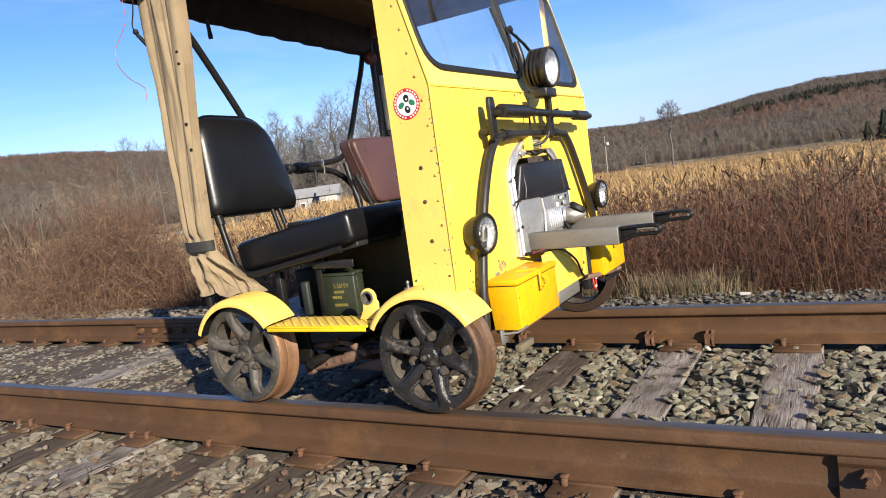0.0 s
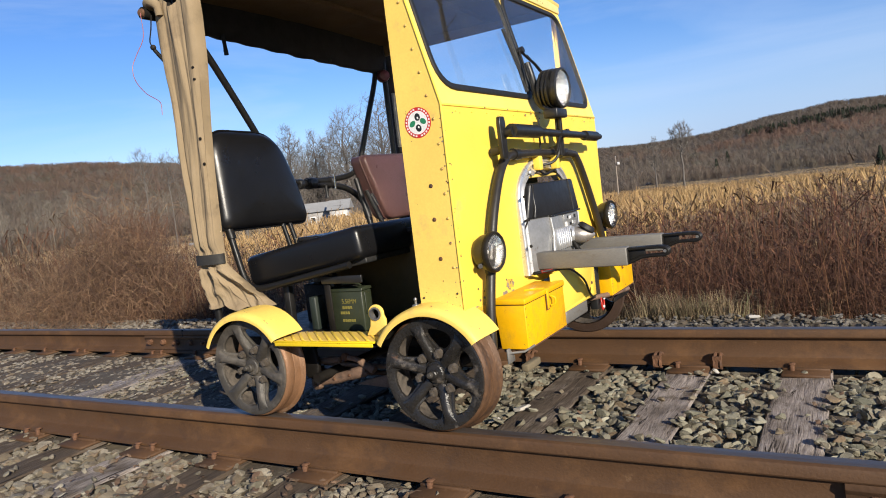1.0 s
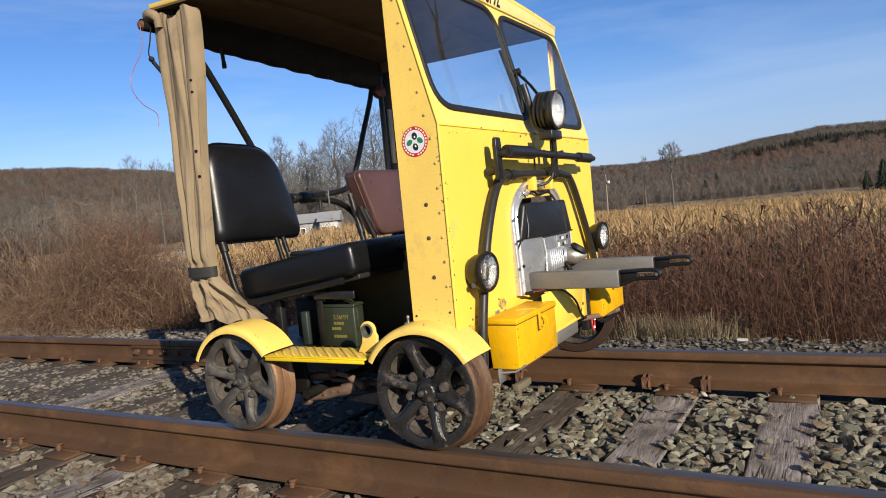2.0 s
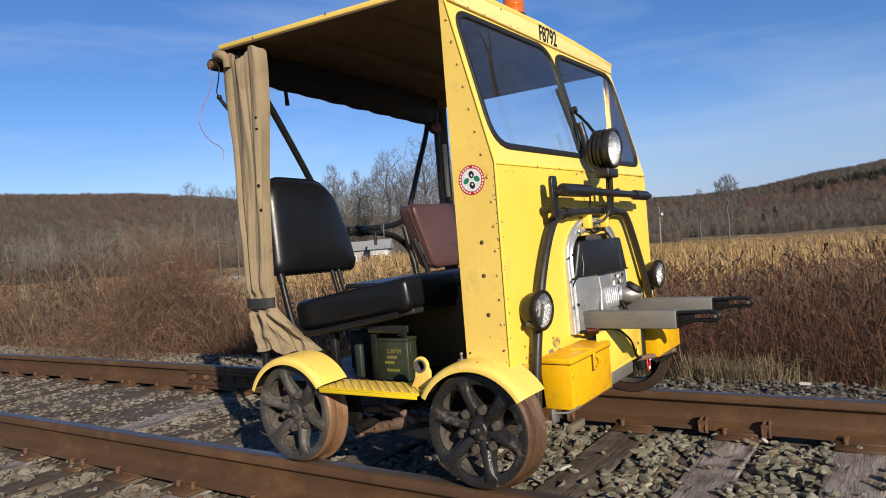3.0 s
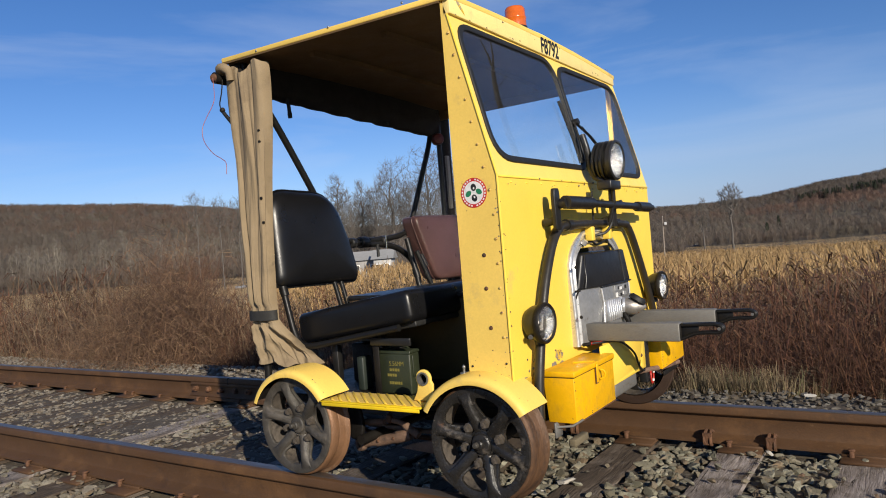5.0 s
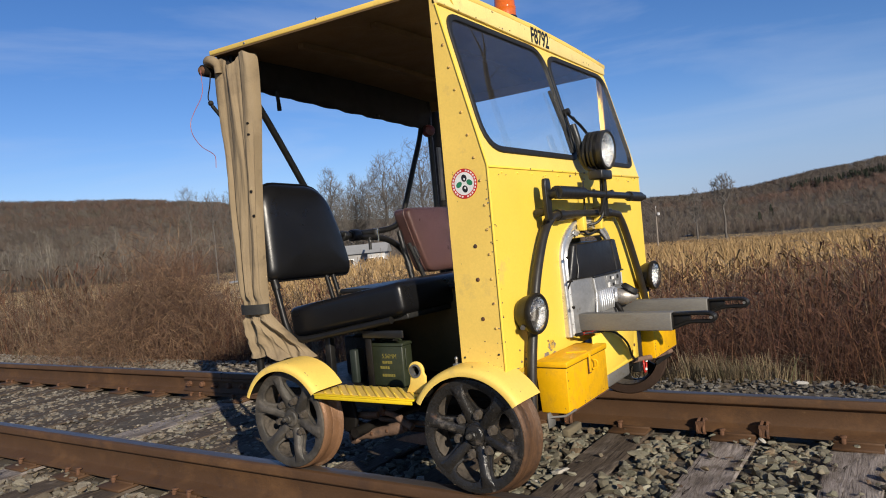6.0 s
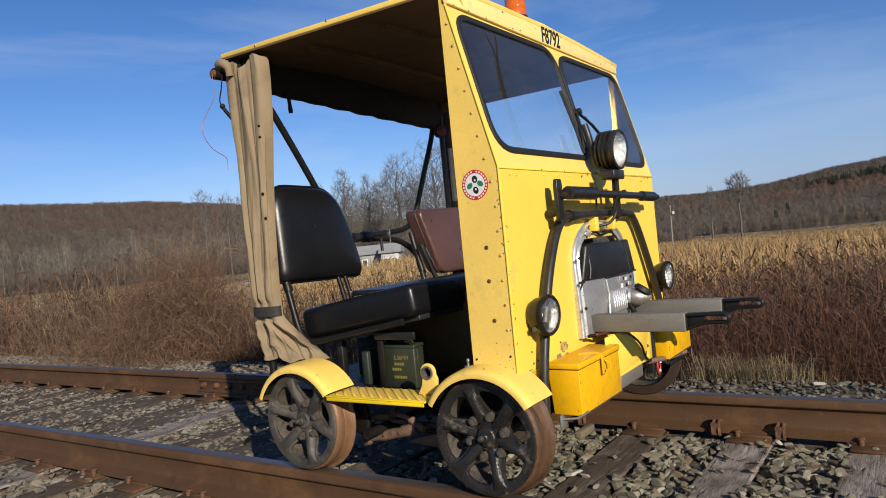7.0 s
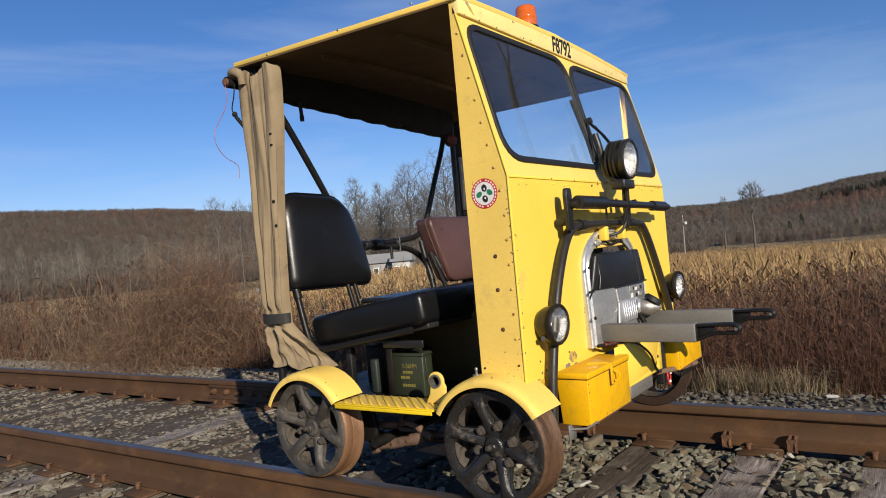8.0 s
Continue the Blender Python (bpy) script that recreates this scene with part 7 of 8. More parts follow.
def bare_tree(seed, limbs, twigs, fine, thick, spread=0.42, first=0.28):
    """A leafless tree, 1 high: tapered trunk, forking limbs, sprays of twigs."""
    r = random.Random(seed)
    t = Twigs()
    tr = [Vector((0, 0, 0))]
    for k in range(1, 6):
        tr.append(Vector((r.uniform(-0.02, 0.02) * k, r.uniform(-0.02, 0.02) * k, 0.17 * k)))
    t.stem(tr, 0.018 * thick, 0.006 * thick, 3)
    for k in range(limbs):
        h = first + (0.92 - first) * (k + r.random()) / limbs
        i = min(4, int(h / 0.17))
        base = tr[i].lerp(tr[i + 1], min(1.0, h / 0.17 - i))
        a = r.uniform(0, 6.28)
        ln = spread * (1.15 - 0.75 * h) * r.uniform(0.6, 1.15)
        up = r.uniform(0.7, 1.5)
        o = Vector((math.cos(a), math.sin(a), 0))
        pts = [base, base + o * ln * 0.4 + Vector((0, 0, up * ln * 0.3)), base + o * ln * 0.75 + Vector((0, 0, up * ln * 0.75)), base + o * ln + Vector((0, 0, up * ln * 1.2))]
        t.blade(pts, 0.0075 * thick * (1.2 - 0.6 * h), 0.0022 * thick)
        for q in range(twigs):
            s = r.uniform(0.25, 1.0) * 3
            j = min(2, int(s))
            p = pts[j].lerp(pts[j + 1], s - j)
            b = a + r.uniform(-1.5, 1.5)
            w = Vector((math.cos(b), math.sin(b), r.uniform(0.1, 1.6))).normalized() * ln * r.uniform(0.22, 0.5)
            m, e = p + w * 0.5 + Vector((0, 0, 0.01)), p + w + Vector((0, 0, 0.03 * r.random()))
            t.blade([p, e], 0.0020 * thick, 0.0009 * thick)
            for g in range(fine):
                x = m.lerp(e, r.random())
                c = b + r.uniform(-1.4, 1.4)
                t.blade([x, x + Vector((math.cos(c), math.sin(c), r.uniform(0.2, 1.8))).normalized() * ln * r.uniform(0.08, 0.26)], 0.0014 * thick, 0.0007 * thick)
    return t.arrays()


BRUSH = surf("dead_brush", (0.091, 0.033, 0.017), 0.9, vary=0.3, scale=0.7, bump=0.0,
             tints=((0.135, 0.055, 0.028), (0.052, 0.023, 0.014), (0.200, 0.098, 0.045), (0.106, 0.040, 0.022), (0.065, 0.034, 0.021)))
# Darker colours that put the shade inside the brush into its front rows.
SHADED_CANES = surf("shaded_canes", (0.055, 0.026, 0.016), 0.9, vary=0.3, scale=0.9, bump=0.0,
             tints=((0.088, 0.035, 0.020), (0.033, 0.017, 0.011), (0.138, 0.060, 0.030), (0.064, 0.029, 0.018), (0.198, 0.115, 0.058)))
BRUSH_GREY = surf("tan_brown_brush", (0.126, 0.083, 0.050), 0.9, vary=0.25, scale=0.7, bump=0.0,
                  tints=((0.192, 0.130, 0.078), (0.089, 0.057, 0.037), (0.266, 0.185, 0.107), (0.148, 0.092, 0.058)))
BRUSH_ORANGE = surf("orange_brown_brush", (0.135, 0.066, 0.034), 0.9, vary=0.3, scale=0.9, bump=0.0,
                    tints=((0.20, 0.115, 0.062), (0.075, 0.040, 0.025), (0.26, 0.165, 0.092), (0.11, 0.055, 0.034), (0.05, 0.030, 0.021)))
GRASS = surf("bank_grass", (0.154, 0.108, 0.059), 0.9, vary=0.25, scale=1.2, bump=0.0,
             tints=((0.091, 0.070, 0.035), (0.175, 0.126, 0.070), (0.070, 0.066, 0.029), (0.126, 0.084, 0.049), (0.098, 0.073, 0.042)))
GRASS_PALE = surf("pale_grass", (0.20, 0.145, 0.08), 0.9, vary=0.3, scale=1.2, bump=0.0,
                  tints=((0.27, 0.20, 0.115), (0.105, 0.108, 0.044), (0.31, 0.235, 0.135), (0.13, 0.085, 0.052), (0.21, 0.15, 0.085)))
MAIZE = surf("dry_maize", (0.359, 0.223, 0.087), 0.85, vary=0.2, scale=0.25, bump=0.0,
             tints=((0.437, 0.285, 0.120), (0.234, 0.138, 0.055), (0.478, 0.328, 0.155), (0.312, 0.190, 0.077)))
# Both woods are lightened, with close tints, for haze over the hills.
WOOD = surf("hazed_woodland", (0.178, 0.148, 0.118), 0.95, vary=0.12, scale=0.02, bump=0.0,
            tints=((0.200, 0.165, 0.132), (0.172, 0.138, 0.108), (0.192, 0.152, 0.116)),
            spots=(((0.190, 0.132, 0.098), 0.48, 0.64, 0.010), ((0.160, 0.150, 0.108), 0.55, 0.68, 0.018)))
WOOD_RED = surf("hazed_russet_woodland", (0.235, 0.145, 0.104), 0.95, vary=0.14, scale=0.02, bump=0.0,
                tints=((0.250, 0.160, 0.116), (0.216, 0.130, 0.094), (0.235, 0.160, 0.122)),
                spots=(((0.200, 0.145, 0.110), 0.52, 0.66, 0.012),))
PALE_BARK = surf("pale_bark", (0.18, 0.158, 0.125), 0.95, vary=0.2, scale=0.5, bump=0.0,
                 tints=((0.13, 0.112, 0.088), (0.225, 0.20, 0.165), (0.155, 0.132, 0.104)))


def thin(m):
    """Lets a material of fine twigs and blades pass light from behind."""
    n, l = m.node_tree.nodes, m.node_tree.links
    p, out = n["Principled BSDF"], n["Material Output"]
    glow = n.new("ShaderNodeBsdfTranslucent")
    mix = n.new("ShaderNodeMixShader")
    mix.inputs["Fac"].default_value = 0.4
    l.new(p.inputs["Base Color"].links[0].from_socket, glow.inputs["Color"])
    l.new(p.outputs["BSDF"], mix.inputs[1])
    l.new(glow.outputs["BSDF"], mix.inputs[2])
    l.new(mix.outputs["Shader"], out.inputs["Surface"])


thin(WOOD)
thin(WOOD_RED)
STRAW = surf("pale_straw", (0.60, 0.43, 0.22), 0.9, vary=0.15, scale=0.05, bump=0.0,
             tints=((0.66, 0.49, 0.27), (0.50, 0.35, 0.175), (0.62, 0.46, 0.25)))
BARK = surf("grey_bark", (0.140, 0.124, 0.108), 0.95, vary=0.2, scale=0.5, bump=0.0,
            tints=((0.175, 0.157, 0.138), (0.105, 0.092, 0.080), (0.15, 0.133, 0.116)))
EVERGREEN = surf("dark_evergreen", (0.022, 0.032, 0.016), 0.9, vary=0.3, scale=0.3, bump=0.0, tints=((0.035, 0.045, 0.022), (0.015, 0.022, 0.012)))


def by_bearing(bearing, r):
    return HUB[0] - r * math.sin(radians(bearing)), HUB[1] + r * math.cos(radians(bearing))


def bramble(seed):
    """A tangled clump of fine arching canes, 1 high."""
    r = random.Random(seed)
    t = Twigs()
    for k in range(150):
        a, u = r.uniform(0, 6.28), r.random() ** 0.5
        z = (1 - u * u * 0.8) * r.random()
        p = Vector((math.cos(a) * u * 0.6, math.sin(a) * u * 0.6, z))
        d = Vector((r.gauss(0, 1), r.gauss(0, 1), r.gauss(0.5, 0.6))).normalized() * r.uniform(0.06, 0.24)
        sag = Vector((0, 0, -0.25 * d.length))
        t.blade([p, p + d * 0.55 - sag * 0.3, p + d + sag], r.choice((0.0012, 0.0015, 0.002, 0.0026)), 0.0008, (r.uniform(-1, 1), r.uniform(-1, 1), r.uniform(-1, 1)))
    return t.arrays()


def plant_bank():
    r = random.Random(21)
    weeds = [weed(100 + k, "twiggy" if k % 2 else "leafy") for k in range(12)]
    tufts = [tuft(200 + k, 16, 0.15 + 0.1 * (k % 4)) for k in range(8)]
    red, grey, grass = [], [], []

    def at_depth(bearing, y):
        rad = (y - HUB[1]) / max(0.25, math.cos(radians(bearing)))
        return by_bearing(bearing, rad)

    for _ in range(8300):
        b = r.uniform(-5, 73)
        far = r.random() ** 1.3
        y = 2.25 + far * (9.5 if b < 40 else 8.0)
        x, y = at_depth(b, y)
        patch = noise.noise((x * 0.35, y * 0.5, 7))
        h = r.uniform(0.75, 1.45) * (1.0 + 0.30 * patch)
        if b < 14 and y > 3.5:
            h *= 1.0 + 0.12 * smoothstep(14, 3, b)
        if y < 2.9:
            h *= 0.40 + 0.5 * (y - 2.25) / 0.65
        if b > 42:
            h *= 0.85 + 0.5 * max(0, noise.noise((x * 0.3, y * 0.3, 2))) + 0.42 * smoothstep(55, 60, b)
        row = (r.randrange(12), x, y, land(x, y) - 0.02, r.uniform(0, 6.28), h * r.uniform(0.8, 1.2), h, r.uniform(0, 0.3), r.uniform(0, 6.28))
        warm = noise.noise((x * 0.22, y * 0.3, 11)) + (0.22 + 0.15 * smoothstep(14, 3, b) if b < 34 else -0.05) - 0.05 * max(0.0, y - 5.5)
        (red if warm + r.uniform(-0.25, 0.25) > 0.02 else grey).append(row)
    for _ in range(2200):
        b = r.uniform(-5, 73)
        y = r.uniform(1.75, 2.9) if r.random() < 0.8 else r.uniform(2.6, 5.0)
        x, y = at_depth(b, y)
        if b < 11 and r.random() < 0.9:
            continue
        if noise.noise((x * 0.55, y * 0.6, 5)) < 0.02 + (0.12 if x > 2.4 else 0.0) and y > 1.95:
            continue
        h = r.uniform(0.08, 0.24) * (0.4 if y < 1.95 else 1.0)
        grass.append((r.randrange(8), x, y, land(x, y) - 0.01, r.uniform(0, 6.28), h * r.uniform(0.9, 1.5), h, r.uniform(0, 0.3), r.uniform(0, 6.28)))
    # taller grass clump at the ballast's edge
    pale = []
    for _ in range(430):
        b = r.gauss(14.5, 3.2)
        x, y = at_depth(b, r.uniform(1.95, 2.9))
        if noise.noise((x * 1.6, y * 2.0, 4)) < -0.12:
            continue
        h = r.uniform(0.09, 0.22) + 0.10 * r.random() ** 3
        pale.append((r.randrange(8), x, y, land(x, y) - 0.01, r.uniform(0, 6.28), h * r.uniform(1.2, 2.0), h, r.uniform(0, 0.6), r.uniform(0, 6.28)))
    clumps = [bramble(880 + k) for k in range(8)]
    tangle = []
    low = []
    for k in range(1150):
        b = r.uniform(-5, 46) if k < 900 else r.uniform(46, 72)
        y = 2.45 + 5.5 * r.random() ** 1.5
        x, y = at_depth(b, y)
        h = r.uniform(0.7, 1.35) * (0.55 + 0.45 * smoothstep(2.4, 3.4, y))
        (low if y < 3.6 and b < 46 else tangle).append((r.randrange(8), x, y, land(x, y) - 0.1, r.uniform(0, 6.28), r.uniform(0.8, 1.2), h, r.uniform(0, 0.2), r.uniform(0, 6.28)))
    v, f = scatter(clumps, tangle)
    tagged(new("brambles", tri_mesh("brambles", v, f, BRUSH)), "tangled reddish-brown brambles on the railway bank", "vegetation", kind="stuff")
    v, f = scatter(clumps, low)
    tagged(new("dark_brambles", tri_mesh("dark_brambles", v, f, SHADED_CANES)), "low purplish brambles along the foot of the bank, coloured dark for shade", "vegetation", kind="stuff")
    for name, shapes, rows, m, label in (("red_brush", weeds, red, BRUSH, "tangle of dead reddish-brown weeds on the railway bank"),
                                         ("grey_brush", weeds, grey, BRUSH_GREY, "tangle of dead grey-brown weeds on the railway bank"),
                                         ("pale_grass", tufts, pale, GRASS_PALE, "pale tan and green grass clumps at the foot of the bank"),
                                         ("bank_grass", tufts, grass, GRASS, "tufts of tan and green grass along the ballast edge")):
        v, f = scatter(shapes, rows)
        tagged(new(name, tri_mesh(name, v, f, m)), label, "vegetation", kind="stuff")


plant_bank()


def plant_field():
    r = random.Random(33)
    stalks = [maize(300 + k) for k in range(10)]
    rows = []
    for _ in range(6800):
        b = r.uniform(-5, 49)
        rad = 13.0 * (250 / 13.0) ** r.random()
        x, y = by_bearing(b, rad)
        if y < 9.0 or rad > ridge(b)[1] - 30:
            continue
        if b > 40 and rad > 60:
            continue
        wide = 1.0 + max(0.0, rad - 35) / 40
        rows.append((r.randrange(10), x, y, land(x, y), r.uniform(0, 6.28), 1.6 * wide, r.uniform(1.45, 1.9) + 0.0115 * min(rad, 85) * smoothstep(31, 35, b) * smoothstep(46, 43, b), r.uniform(0, 0.12), r.uniform(0, 6.28)))
    v, f = scatter(stalks, rows)
    tagged(new("maize_field", tri_mesh("maize_field", v, f, MAIZE)), "field of dry tan standing maize stalks", "crop", kind="stuff")
    # mown straw-coloured meadows at the foot of the woods
    tufts = [tuft(400 + k, 14, 0.2) for k in range(5)]
    rows = []
    for k in range(7600):
        if k < 5600:
            b = r.uniform(45, 68)
            rad = r.uniform(100, ridge(b)[1] + 50) if k < 4200 else 24 * (110 / 24) ** r.random()
        else:
            b = r.uniform(-6, 16)
            rad = ridge(b)[1] + r.uniform(-20, 66)
        x, y = by_bearing(b, rad)
        rows.append((r.randrange(5), x, y, land(x, y) - 0.05, r.uniform(0, 6.28), r.uniform(1.0, 2.2) * (1 + rad / 60), r.uniform(0.25, 0.5), 0.1, r.uniform(0, 6.28)))
    v, f = scatter(tufts, rows)
    tagged(new("straw_grass", tri_mesh("straw_grass", v, f, STRAW)), "pale straw-coloured grass of far meadows", "vegetation", kind="stuff")


plant_field()


def plume(seed):
    """The grey-brown plume of one far leafless tree, 1 high: a stem and a fan of fine upright sprays."""
    r = random.Random(seed)
    t = Twigs()
    t.blade([Vector((0, 0, 0)), Vector((r.uniform(-0.04, 0.04), r.uniform(-0.04, 0.04), 0.75))], 0.014, 0.006, (r.uniform(-1, 1), r.uniform(-1, 1), 0))
    for k in range(40):
        a, z = r.uniform(0, 6.28), r.uniform(0.10, 0.74)
        o = Vector((math.cos(a), math.sin(a), 0))
        p = o * r.uniform(0.0, 0.20) + Vector((0, 0, z))
        ln = r.uniform(0.18, 0.34) * (1.15 - 0.5 * z)
        t.blade([p, p + o * ln * r.uniform(0.2, 0.8) + Vector((0, 0, ln))], 0.0105, 0.004, (-math.sin(a + 0.6), math.cos(a + 0.6), 0.2))
    return t.arrays()


def slender(seed):
    """A tall thin forest-edge tree, 1 high: a pale bare stem with short rising limbs near the top."""
    r = random.Random(seed)
    t = Twigs()
    bend = Vector((r.uniform(-0.06, 0.06), r.uniform(-0.06, 0.06), 0))
    t.stem([Vector((0, 0, 0)), bend * 0.4 + Vector((0, 0, 0.5)), bend + Vector((0, 0, 1.0))], 0.0095, 0.003)
    for k in range(18):
        h = 0.35 + 0.6 * r.random()
        a = r.uniform(0, 6.28)
        p = bend * h + Vector((0, 0, h))
        ln = r.uniform(0.10, 0.24) * (1.3 - h)
        m = p + Vector((math.cos(a) * ln, math.sin(a) * ln, ln * r.uniform(0.6, 1.4)))
        t.blade([p, m], 0.005, 0.0025)
        for q in range(5):
            c = r.uniform(0, 6.28)
            x = p.lerp(m, r.uniform(0.4, 1.0))
            t.blade([x, x + Vector((math.cos(c) * 0.5, math.sin(c) * 0.5, 1)) * ln * 0.6], 0.003, 0.0015)
    return t.arrays()


def plant_woods():
    r = random.Random(55)
    far = [plume(600 + k) for k in range(9)]
    grey, russet, stems = [], [], []
    for _ in range(12500):
        b = r.uniform(-7, 74)
        el, r0, r1 = ridge(b)
        start = r0 + (62 if b < 15 else 46 if b > 44 else -6)
        rad = start + (r.random() ** 0.85 * (r1 - start + 16) if r.random() < 0.86 else 80 * r.random() ** 1.5)
        x, y = by_bearing(b, rad)
        h = r.uniform(5.0, 7.5) * (0.8 + 0.2 * min(1, rad / 500))
        grow = 1 + max(0, rad - 250) / 420
        row = (r.randrange(9), x, y, land(x, y) - 0.3, r.uniform(0, 6.28), h * r.uniform(0.9, 1.25) * grow, h, r.uniform(0, 0.05), r.uniform(0, 6.28))
        lo, hi = (575 + 3 * b, 695 - 2 * b) if b < 30 else (430, 780)
        oaks = smoothstep(lo - 60, lo + 40, rad) * smoothstep(hi + 40, hi - 60, rad) * (0.85 if b < 30 else 0.3)
        oaks += 0.5 * noise.noise((x * 0.008, y * 0.008, 9))
        (russet if r.random() < oaks else grey).append(row)
    for k in range(430):
        b = r.uniform(44, 74) if k < 250 else r.uniform(-6, 22)
        el, r0, r1 = ridge(b)
        rad = r0 + (60 if b < 15 else 20 if b < 30 else 42) + r.random() ** 1.4 * 120
        x, y = by_bearing(b, rad)
        h = r.uniform(7.0, 11.0) * r.choice((1.0, 1.0, 1.35)) if b > 40 else r.uniform(5.0, 8.5)
        stems.append((r.randrange(6), x, y, land(x, y) - 0.3, r.uniform(0, 6.28), h * r.uniform(0.7, 1.3), h, r.uniform(0, 0.07), r.uniform(0, 6.28)))
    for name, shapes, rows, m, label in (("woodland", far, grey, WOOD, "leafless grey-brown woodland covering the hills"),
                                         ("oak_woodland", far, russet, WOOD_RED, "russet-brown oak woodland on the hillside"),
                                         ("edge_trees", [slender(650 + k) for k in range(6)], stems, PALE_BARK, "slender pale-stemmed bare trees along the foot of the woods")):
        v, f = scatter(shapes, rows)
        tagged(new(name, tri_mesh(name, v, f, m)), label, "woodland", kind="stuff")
    # thicket along the foot of the woods
    weeds = [weed(700 + k, "twiggy") for k in range(6)]
    rows = []
    for k in range(1400):
        b = r.uniform(14, 44) if k < 700 else (r.uniform(65.4, 76) if k < 1150 else r.uniform(12.2, 15.0))
        el, r0, r1 = ridge(b)
        rad = r0 - 16 + r.random() * 40 if b < 50 else r0 - 90 + r.random() * 150
        x, y = by_bearing(b, rad)
        s = r.uniform(1.2, 2.4)
        rows.append((r.randrange(6), x, y, land(x, y) - 0.1, r.uniform(0, 6.28), s * 2.4, s, 0.1, r.uniform(0, 6.28)))
    v, f = scatter(weeds, rows)
    tagged(new("thicket", tri_mesh("thicket", v, f, BRUSH)), "reddish-brown thicket at the foot of the woods", "vegetation", kind="stuff")
    # shrubs on the bank
    rows = []
    shrub = [bramble(850 + k) for k in range(8)] + [bare_tree(800 + k, 20, 7, 3, 0.32, spread=0.5, first=0.04) for k in range(3)]
    for k in range(440):
        b = r.gauss(55.4, 3.4)
        x, y = by_bearing(b, r.uniform(8.5, 13))
        h = r.uniform(0.55, 1.0) * max(0.8, 2.15 - 0.17 * abs(b - 55.4))
        rows.append((r.randrange(8), x, y, land(x, y) - 0.1, r.uniform(0, 6.28), r.uniform(0.9, 1.3), h, r.uniform(0, 0.2), r.uniform(0, 6.28)))
    for k in range(30):
        b = r.gauss(55.4, 2.4)
        x, y = by_bearing(b, r.uniform(9.0, 12.5))
        h = r.uniform(0.85, 1.35)
        rows.append((8 + r.randrange(3), x, y, land(x, y) - 0.05, r.uniform(0, 6.28), h * 1.2, h, 0.1, r.uniform(0, 6.28)))
    tall = []
    for k in range(34):
        b = r.gauss(54.7, 1.5)
        x, y = by_bearing(b, r.uniform(10.0, 12.8))
        h = r.uniform(1.3, 2.05) * max(0.6, 1 - 0.10 * abs(b - 54.7))
        tall.append((8 + r.randrange(3), x, y, land(x, y) - 0.05, r.uniform(0, 6.28), h * 0.85, h, 0.08, r.uniform(0, 6.28)))
    for k in range(46):
        b = r.gauss(54.3, 1.0)
        x, y = by_bearing(b, r.uniform(9.6, 11.2))
        h = r.uniform(0.9, 2.1) * max(0.6, 1 - 0.14 * abs(b - 54.3))
        tall.append((r.randrange(8), x, y, land(x, y) - 0.05, r.uniform(0, 6.28), r.uniform(0.8, 1.1), h, 0.1, r.uniform(0, 6.28)))
    v, f = scatter(shrub, tall)
    tagged(new("tall_shrubs", tri_mesh("tall_shrubs", v, f, BRUSH)), "tall leafless purplish-brown shrubs on the bank", "vegetation", kind="stuff")
    v, f = scatter(shrub, rows)
    tagged(new("shrubs", tri_mesh("shrubs", v, f, BRUSH_ORANGE)), "leafless orange-brown shrubs on the bank", "vegetation", kind="stuff")


plant_woods()


